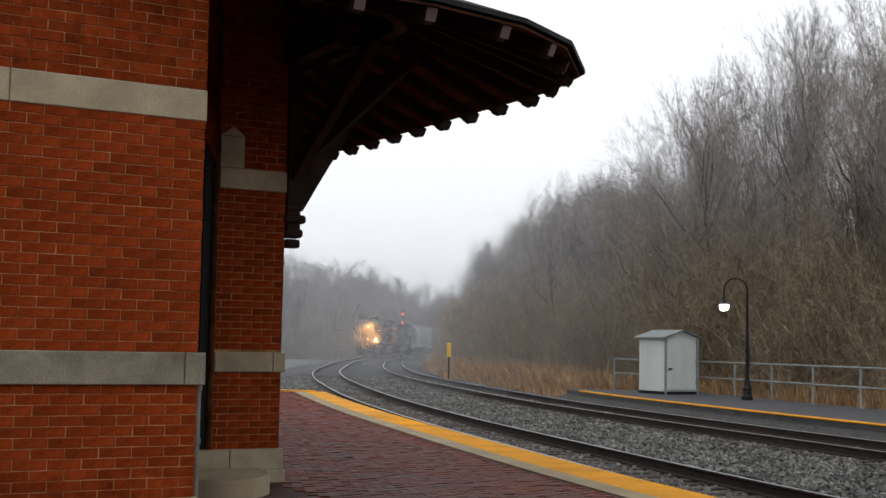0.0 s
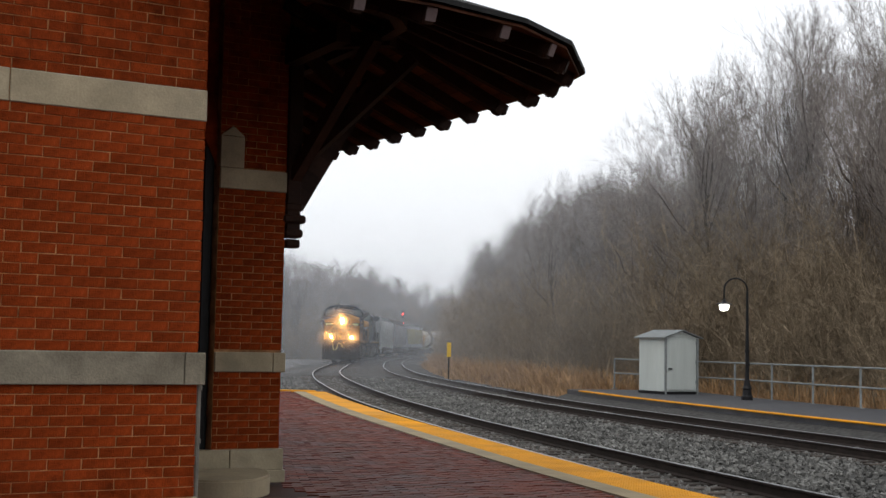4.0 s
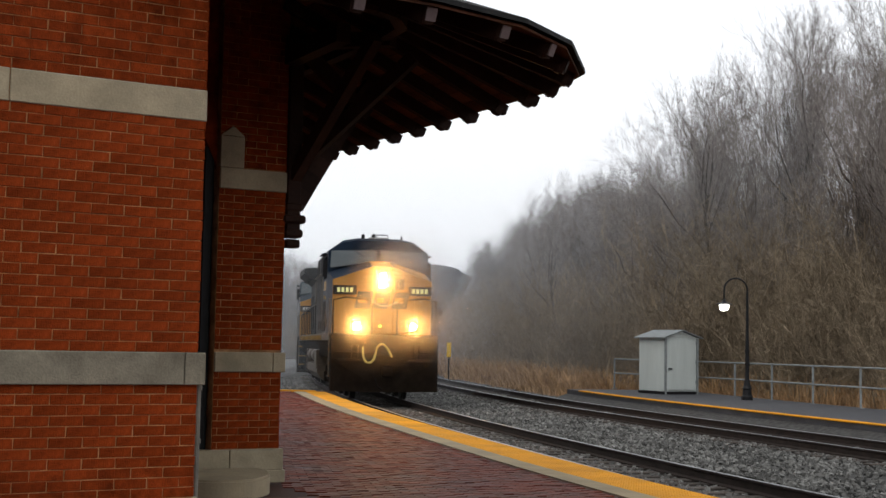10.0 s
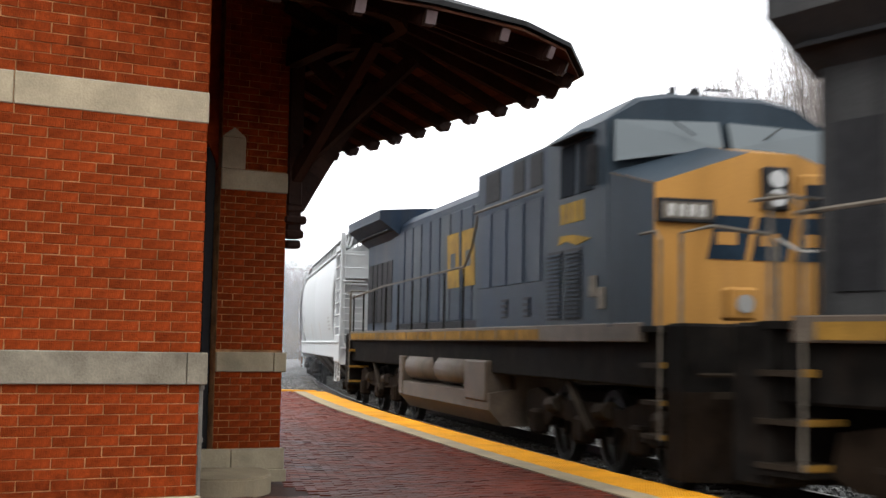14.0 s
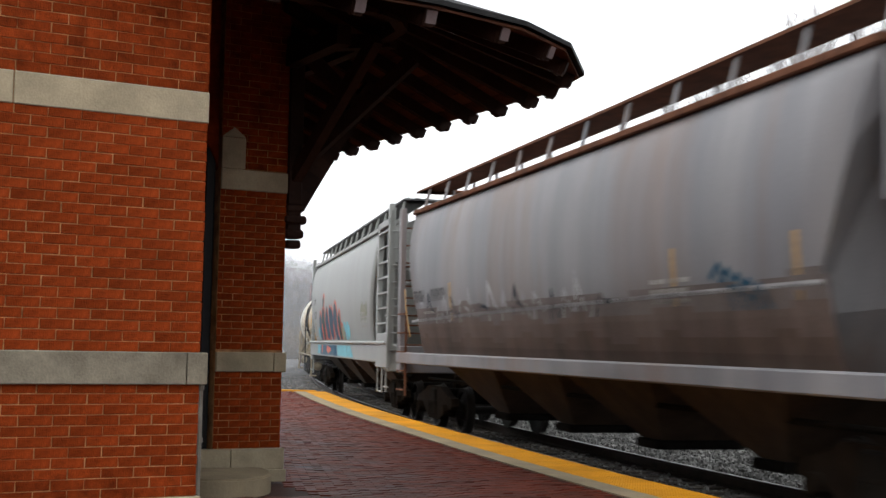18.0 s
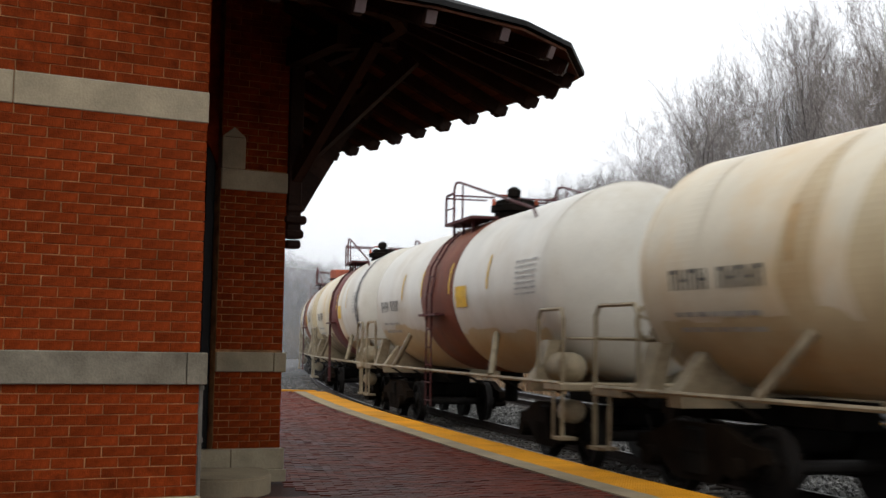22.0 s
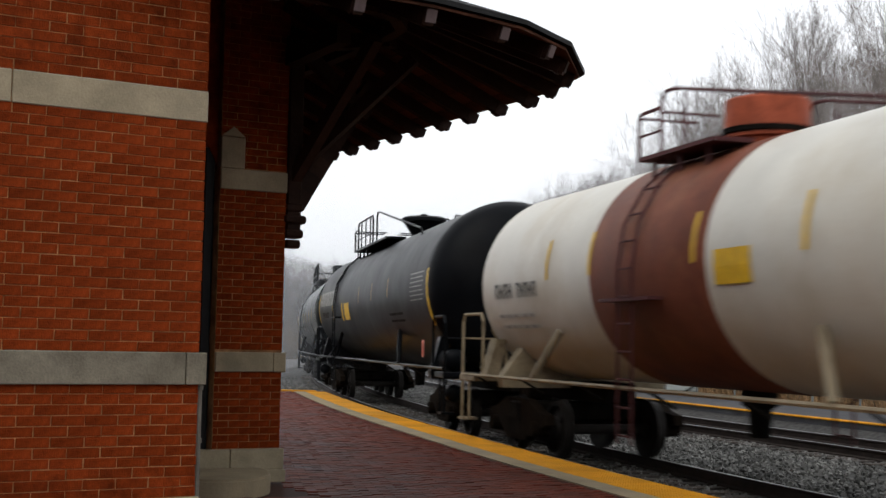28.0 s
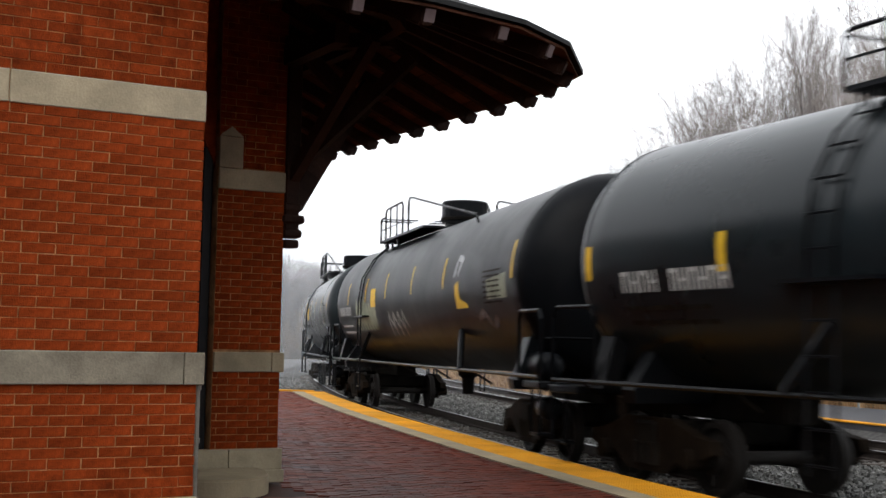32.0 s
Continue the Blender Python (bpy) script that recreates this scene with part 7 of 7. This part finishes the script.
# inner side of the bend
count = 0
while count < 180:
    s = rw.uniform(s_at_y(215), s_at_y(20))
    yy = float(np.interp(s, LINE_S, LINE[:, 1]))
    depth = abs(rw.gauss(0, 1)) * (13 if yy > 60 else 16)
    p = on_line(s, gap2(s) + (8.8 if yy < 56 else 7.5) + depth)
    if p[1] < 30 or not in_view(p[0], p[1]) or any((p[0] - a) ** 2 + (p[1] - b) ** 2 < 2.6 for a, b in placed):
        continue
    placed.append((p[0], p[1]))
    plant(p[0], p[1], -0.42, stand_height(p[0], p[1]) * rw.choice((0.5, 0.62, 0.75, 0.85, 0.92, 0.98, 1.0)) * rw.uniform(0.92, 1.03))
    count += 1
# far side, beyond the platform's end
for k in range(130):
    s = rw.uniform(s_at_y(300), s_at_y(140))
    p = on_line(s, -rw.uniform(8, 34))
    if p[1] > 120:
        plant(p[0], p[1], -0.42, (float(np.interp(p[0] / p[1], (-0.12, -0.075, -0.035, 0.0), (0.082, 0.070, 0.054, 0.046))) * p[1] + 2.0) * rw.uniform(0.7, 1.0))
for k in range(40):
    x, y = rw.uniform(-22, 60), rw.uniform(300, 400)
    plant(x, y, -0.42, rw.uniform(14, 22))

BRUSH = [thicket_mesh(k) for k in range(5)]
brush_holder = tagged(new("undergrowth"), "dense tangle of thin olive-brown undergrowth stems", "undergrowth", kind="stuff")


def grow_brush(x, y, size):
    share("brush", BRUSH[rw.randrange(5)], brush_holder, Matrix.Translation((x, y, -0.42)) @ Matrix.Rotation(rw.uniform(0, 6.28), 4, "Z") @ Matrix.Scale(size, 4))


for k in range(620):
    s = rw.uniform(s_at_y(205), s_at_y(20))
    yy = float(np.interp(s, LINE_S, LINE[:, 1]))
    p = on_line(s, gap2(s) + (9.6 if yy < 56 else 7.0) + abs(rw.gauss(0, 9)))
    if p[1] < 28 or not in_view(p[0], p[1], -0.04, 0.42):
        continue
    grow_brush(p[0], p[1], min(1.25, rw.uniform(0.45, 1.0) * (0.15 * stand_height(p[0], p[1]) ** 0.8)))
for k in range(90):
    s = rw.uniform(s_at_y(300), s_at_y(150))
    p = on_line(s, -rw.uniform(7, 30))
    if p[1] > 120:
        grow_brush(p[0], p[1], rw.uniform(0.8, 1.3))

# far wooded rise that closes the view
bm = bmesh.new()
prev = None
for k in range(60):
    x = -120 + 330 * k / 59
    y = 330 + 40 * math.sin(k * 0.21)
    row = [bm.verts.new((x, y - 25, -0.42)), bm.verts.new((x, y, 5 + 2.2 * math.sin(k * 0.9) + 1.5 * math.sin(k * 2.3))), bm.verts.new((x, y + 60, 9 + 2 * math.sin(k * 0.5)))]
    if prev:
        for a, b, c, d in zip(prev[:-1], prev[1:], row[1:], row[:-1]):
            bm.faces.new((a, d, c, b))
    prev = row
tagged(part("far_rise", bm, SOIL), "far brown wooded rise in the mist", "hill", kind="structure")
# dry grass
gv, gf = [], []
rg = np.random.default_rng(5)
for k in range(950):
    s = rg.uniform(s_at_y(125), s_at_y(21))
    yy = float(np.interp(s, LINE_S, LINE[:, 1]))
    lo = 6.9 if yy < 47 else 2.9
    off = lo + abs(rg.normal(0, 2.0 if yy > 47 else 1.2))
    tall = rg.uniform(0.7, 1.6) * (1.0 if off > lo + 0.7 else 0.55)
    centre = on_line(s, gap2(s) + off)
    for j in range(30):
        p = centre + rg.normal(0, 0.22, 2)
        h = tall * rg.uniform(0.5, 1.1)
        a = rg.uniform(0, 6.28)
        w = 0.010 + 0.00012 * yy
        lean = rg.normal(0, 0.34, 2) + (p - centre) * 0.7
        b = len(gv)
        c, d = math.cos(a) * w, math.sin(a) * w
        gv += [(p[0] - c, p[1] - d, -0.42), (p[0] + c, p[1] + d, -0.42), (p[0] + c * 0.8 + lean[0] * 0.4 * h, p[1] + d * 0.8 + lean[1] * 0.4 * h, -0.42 + h * 0.6), (p[0] - c * 0.8 + lean[0] * 0.4 * h, p[1] - d * 0.8 + lean[1] * 0.4 * h, -0.42 + h * 0.6), (p[0] + lean[0] * h, p[1] + lean[1] * h, -0.42 + h * 0.95)]
        gf += [(b, b + 1, b + 2, b + 3), (b + 3, b + 2, b + 4)]
me = bpy.data.meshes.new("dry_grass")
me.from_pydata(gv, [], gf)
me.materials.append(GRASS)
tagged(new("dry_grass", me), "tall dry tan grass between track and woods", "grass", kind="stuff")

# loose ballast stones
rb = np.random.default_rng(8)
sv, sf = [], []
octa = np.array([(1, 0, 0), (-1, 0, 0), (0, 1, 0), (0, -1, 0), (0, 0, 1), (0, 0, -1)], float)
tri = [(0, 2, 4), (2, 1, 4), (1, 3, 4), (3, 0, 4), (2, 0, 5), (1, 2, 5), (3, 1, 5), (0, 3, 5)]
cube = np.array([(x, y, z) for x in (-1, 1) for y in (-1, 1) for z in (-1, 1)], float)
quads = [(0, 1, 3, 2), (4, 6, 7, 5), (0, 4, 5, 1), (2, 3, 7, 6), (0, 2, 6, 4), (1, 5, 7, 3)]
sa, sb = s_at_y(70), s_at_y(11)
for k in range(46000):
    s = sa + (sb - sa) * rb.uniform(0, 1) ** 0.75
    g = gap2(s)
    o = rb.uniform(-2.6, g + 2.6)
    if abs(abs(o) - 0.745) < 0.1 or abs(abs(o - g) - 0.745) < 0.1:
        continue
    if o < EDGE + 0.05 and s > SP0 - 0.6:
        continue
    p = on_line(s, o)
    r = rb.uniform(0.015, 0.036)
    base = -0.2 if abs(o) < 1.75 or abs(o - g) < 1.75 else -0.235
    t = o - 1.75
    if 1.75 < o < g - 1.75:
        base = -0.19 - 0.05 * math.sin(math.pi * (o - 1.2) / max(0.5, g - 2.4)) + 0.02
    pts = (cube if k % 2 else octa * 1.4) * rb.uniform(0.6, 1.15, 3) * r + rb.normal(0, r * 0.2, (8 if k % 2 else 6, 3))
    a = rb.uniform(0, 6.28, 2)
    ca, sn, cb, sbb = math.cos(a[0]), math.sin(a[0]), math.cos(a[1]), math.sin(a[1])
    pts = pts @ np.array([[ca, -sn, 0], [sn, ca, 0], [0, 0, 1]]) @ np.array([[1, 0, 0], [0, cb, -sbb], [0, sbb, cb]])
    b = len(sv)
    sv += [(q[0] + p[0], q[1] + p[1], q[2] + base + r * 0.25) for q in pts]
    sf += [tuple(b + i for i in q) for q in (quads if k % 2 else tri)]
me = bpy.data.meshes.new("ballast_stones")
me.from_pydata(sv, [], sf)
me.materials.append(BALLAST)
tagged(new("ballast_stones", me), "loose grey crushed ballast stones", "ballast", kind="stuff")

# ---------------------------------------------------------------- haze sheets over the far tracks
# Pale sheet that whitens what lies behind it as haze, fading out higher up.
def haze_sheet_mat(name, share_of_white):
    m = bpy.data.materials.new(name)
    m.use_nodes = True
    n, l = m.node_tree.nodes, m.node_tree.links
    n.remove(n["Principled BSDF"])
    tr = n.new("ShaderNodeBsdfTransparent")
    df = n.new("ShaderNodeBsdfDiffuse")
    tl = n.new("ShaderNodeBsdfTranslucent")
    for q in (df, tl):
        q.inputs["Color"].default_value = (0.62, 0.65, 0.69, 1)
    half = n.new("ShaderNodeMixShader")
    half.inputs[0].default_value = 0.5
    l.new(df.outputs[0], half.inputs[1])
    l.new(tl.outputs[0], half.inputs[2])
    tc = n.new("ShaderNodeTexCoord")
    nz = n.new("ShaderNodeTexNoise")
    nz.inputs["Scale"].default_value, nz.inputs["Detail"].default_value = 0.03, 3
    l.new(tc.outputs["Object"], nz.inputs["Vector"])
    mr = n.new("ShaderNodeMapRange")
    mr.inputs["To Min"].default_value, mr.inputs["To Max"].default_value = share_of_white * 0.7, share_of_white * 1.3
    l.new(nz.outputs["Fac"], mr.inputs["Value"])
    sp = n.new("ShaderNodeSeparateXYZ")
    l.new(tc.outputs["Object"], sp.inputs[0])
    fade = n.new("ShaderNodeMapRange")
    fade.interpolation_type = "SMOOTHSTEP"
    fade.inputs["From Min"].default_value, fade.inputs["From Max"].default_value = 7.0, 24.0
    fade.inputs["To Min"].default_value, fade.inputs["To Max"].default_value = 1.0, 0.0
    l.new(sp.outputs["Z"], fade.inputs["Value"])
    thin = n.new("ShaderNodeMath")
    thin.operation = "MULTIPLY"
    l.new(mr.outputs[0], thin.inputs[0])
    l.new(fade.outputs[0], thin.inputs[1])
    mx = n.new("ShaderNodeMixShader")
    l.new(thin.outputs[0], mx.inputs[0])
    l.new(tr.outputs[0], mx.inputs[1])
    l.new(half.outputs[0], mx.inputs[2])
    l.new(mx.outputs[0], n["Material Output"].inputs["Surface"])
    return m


# haze is put in as upright pale sheets, each denser than the one before
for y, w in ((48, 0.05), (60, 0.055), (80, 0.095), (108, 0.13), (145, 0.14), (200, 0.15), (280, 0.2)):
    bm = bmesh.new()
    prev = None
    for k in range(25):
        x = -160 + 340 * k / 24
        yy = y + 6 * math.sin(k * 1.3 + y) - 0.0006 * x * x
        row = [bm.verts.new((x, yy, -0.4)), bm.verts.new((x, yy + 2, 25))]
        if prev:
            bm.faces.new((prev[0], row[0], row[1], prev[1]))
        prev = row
    ob = part("mist", bm, haze_sheet_mat("haze_sheet", w))
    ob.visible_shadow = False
    tagged(ob, "pale see-through sheet standing in for misty haze over the line", "mist", kind="stuff")


# ---------------------------------------------------------------- pieces of walls and pavements
def brick_mesh(length, seed, height=0.0615, depth=0.058):
    r = random.Random(seed)
    bm = nbox(0, length, 0, depth, 0, height)
    for v in bm.verts:
        v.co += Vector((r.uniform(-0.0015, 0.0015), r.uniform(-0.0015, 0.0015), r.uniform(-0.0012, 0.0012)))
    bmesh.ops.bevel(bm, geom=[e for e in bm.edges if all(v.co.y < 0.02 for v in e.verts)], offset=0.002, segments=1, affect="EDGES")
    return mesh_of(bm, "brick", BRICK)


FULL = [brick_mesh(BRICK_L - 0.0065, k) for k in range(4)]
HALF = [brick_mesh(BRICK_L / 2 - 0.0065, 10 + k) for k in range(2)]


def append_mesh(store, me, m):
    v, f = store
    b = len(v)
    v += [tuple(m @ q.co) for q in me.vertices]
    f += [tuple(b + i for i in p.vertices) for p in me.polygons]


def lay_bricks(where, parent, x0, z0, z1, single, skip):
    """Running bond from the corner at x = 0 back to x0."""
    r = random.Random(3)
    rest = ([], [])
    n = 0
    row = int(round((z1 - z0) / COURSE))
    for j in range(row):
        z = z0 + j * COURSE + 0.0045
        if any(a - 0.03 < z < b - 0.02 for a, b in skip):
            continue
        x = 0.0
        first = j % 2 == 1
        while x > x0 + 0.012:
            w = min(BRICK_L / 2 if first else BRICK_L, x - x0)
            first = False
            me = FULL[r.randrange(4)] if w > BRICK_L * 0.8 else HALF[r.randrange(2)]
            fit = max(0.01, w - 0.0065) / ((BRICK_L if w > BRICK_L * 0.8 else BRICK_L / 2) - 0.0065)
            m = at(where) @ Matrix.Translation((x - w + 0.0045 + r.uniform(-0.002, 0.002), r.uniform(-0.0025, 0.0025), z + r.uniform(-0.001, 0.001))) @ Matrix.Rotation(r.gauss(0, 0.003), 4, "Y") @ Matrix.Diagonal((fit, 1, 1, 1))
            if single(x, z) and n < 300:
                share("brick", me, parent, m)
                n += 1
            else:
                append_mesh(rest, me, m)
            x -= w
    if rest[0]:
        me = bpy.data.meshes.new("brickwork")
        me.from_pydata(*[rest[0], []], rest[1])
        me.materials.append(BRICK)
        ob = new("brickwork", me)
        ob.parent = parent
        tagged(ob, kind="stuff")


lay_bricks(NEAR, wall_near, -4.6, 0.601, 5.2, lambda x, z: -1.75 < x and 0.8 < z < 3.1, ((1.337, 1.526), (3.093, 3.291)))
lay_bricks(PIER, pier, -0.69, 0.601, 5.4, lambda x, z: z < 3.1, ((1.337, 1.526), (3.093, 3.291)))

# paving bricks in rows towards the tracks
PAVE = []
for k in range(3):
    bm = nbox(0, 0.196, 0, 0.094, -0.03, 0.0)
    bmesh.ops.bevel(bm, geom=[e for e in bm.edges if all(v.co.z > -0.01 for v in e.verts)], offset=0.004, segments=1, affect="EDGES")
    PAVE.append(mesh_of(bm, "paving_brick", PAVER))
rp = random.Random(12)
rest = ([], [])
singles = 0
EDGE_LINE = np.array([on_line(s, EDGE - 0.93) for s in np.arange(SP0, SP1, 0.5)])
PA = Matrix.Rotation(radians(9), 4, "Z")
for j in range(-150, 330):
    for i in range(-45, 40):
        q = PA @ Vector((i * 0.2 + (0.1 if j % 2 else 0.0), 7.3 + j * 0.1, 0))
        if q.y < -7.5 or q.y > 38.7:
            continue
        xe = float(np.interp(-q.y, -EDGE_LINE[:, 1], EDGE_LINE[:, 0]))
        if q.x > xe - 0.2 or q.x < xe - 7.5 or (q.y > 0 and q.x / q.y < -0.40 and q.x < -2.5):
            continue
        rel = q - PIER
        u, v = rel.dot(U), rel.dot(V)
        rn = q - NEAR
        if (rn.dot(U) < 0.1 and rn.dot(V) > -0.12) or (v > -0.05 and u < 0.05) or (-1.6 < u < -0.1 and v > -1.1) or (u < -2.0 and v > -3.7):
            continue
        d = (xe - q.x) * 0.95
        z = EDGE_Z + (FLOOR_Z - EDGE_Z) * min(1.0, d / 4.27)
        m = Matrix.Translation((q.x, q.y, z + rp.gauss(0, 0.0018))) @ PA @ Matrix.Rotation(rp.gauss(0, 0.012), 4, "X") @ Matrix.Rotation(rp.gauss(0, 0.008), 4, "Y")
        if q.y < 14.2 and singles < 300 and q.x > -2.2 and q.y > 10.8:
            share("paving_brick", PAVE[rp.randrange(3)], paving, m)
            singles += 1
        else:
            append_mesh(rest, PAVE[rp.randrange(3)], m)
me = bpy.data.meshes.new("paving_bricks")
me.from_pydata(rest[0], [], rest[1])
me.materials.append(PAVER)
ob = new("paving_bricks", me)
ob.parent = paving
tagged(ob, kind="stuff")

# tactile tiles along the edge, with domes on the nearest
tile_len = 0.61
n = int((SP1 - SP0) / tile_len)
for k in range(n):
    s = SP0 + k * tile_len
    a, b = on_line(s + 0.003, EDGE), on_line(s + tile_len - 0.003, EDGE)
    c, d = on_line(s + tile_len - 0.003, EDGE - 0.6), on_line(s + 0.003, EDGE - 0.6)
    bm = slab(bmesh.new(), [tuple(q) for q in (a, b, c, d)], EDGE_Z - 0.02, EDGE_Z + 0.004)
    if 7.5 < a[1] < 27:
        for i in range(10):
            for j in range(10):
                u, v = (i + 0.5) / 10, (j + 0.5) / 10
                q = (1 - u) * ((1 - v) * a + v * d) + u * ((1 - v) * b + v * c)
                r = 0.013
                low = [bm.verts.new((q[0] + r * x, q[1] + r * y, EDGE_Z + 0.004)) for x, y in ((1, 0), (0, 1), (-1, 0), (0, -1))]
                top = bm.verts.new((q[0], q[1], EDGE_Z + 0.011))
                for w in range(4):
                    bm.faces.new((low[w], low[(w + 1) % 4], top))
    part("tactile_tile", bm, YELLOW, edge_base)

# sleepers
sl = mesh_of(nbox(-1.3, 1.3, -0.115, 0.115, -0.2, -0.168, 0.008), "sleeper", SLEEPER)
for c, nm in ((lambda s: 0.0, "first"), (gap2, "second")):
    s = s_at_y(72)
    while s < s_at_y(9):
        p, q = on_line(s - 0.3, c(s)), on_line(s + 0.3, c(s))
        d = q - p
        mid = (p + q) / 2
        share("sleeper", sl, bed, Matrix.Translation((mid[0], mid[1], rp.uniform(-0.008, 0.004))) @ Matrix.Rotation(math.atan2(d[1], d[0]) - math.pi / 2 + rp.gauss(0, 0.01), 4, "Z"))
        s += 0.53


# ---------------------------------------------------------------- what moves
def car_pose(s, half):
    a, b = on_line(s + half), on_line(s - half)
    c = (a + b) / 2
    d = a - b
    return Matrix.Translation((c[0], c[1], 0)) @ Matrix.Rotation(math.atan2(d[1], d[0]) - math.pi / 2, 4, "Z")


def motions():
    when = {}
    for thing, mid, half in CONSIST:
        walk(thing, [(t, car_pose(S_NOSE + SPEED * (t - 10) - mid, half)) for t in [0.25 * i for i in range(129)]])
        # when the car rolls through the near stretch
        t0 = 10 + (s_at_y(75) + mid - S_NOSE) / SPEED
        t1 = 10 + (s_at_y(8) + mid + 12 - S_NOSE) / SPEED
        when[thing] = (max(0.0, t0), min(32.0, t1))
    for wheel, y, r, car in SPINNING:
        t0, t1 = when[car]
        step = 1.25 / (SPEED / r)
        rows, t, k = [], t0, 0
        if t0 > 0.2:
            rows.append((0.0, Matrix.Translation((0, y, r))))
        while t <= t1:
            rows.append((t, Matrix.Translation((0, y, r)) @ Matrix.Rotation(-1.25 * k, 4, "X")))
            t, k = t + step, k + 1
        if t1 < 31.9:
            rows.append((32.0, rows[-1][1]))
        walk(wheel, rows)


motions()
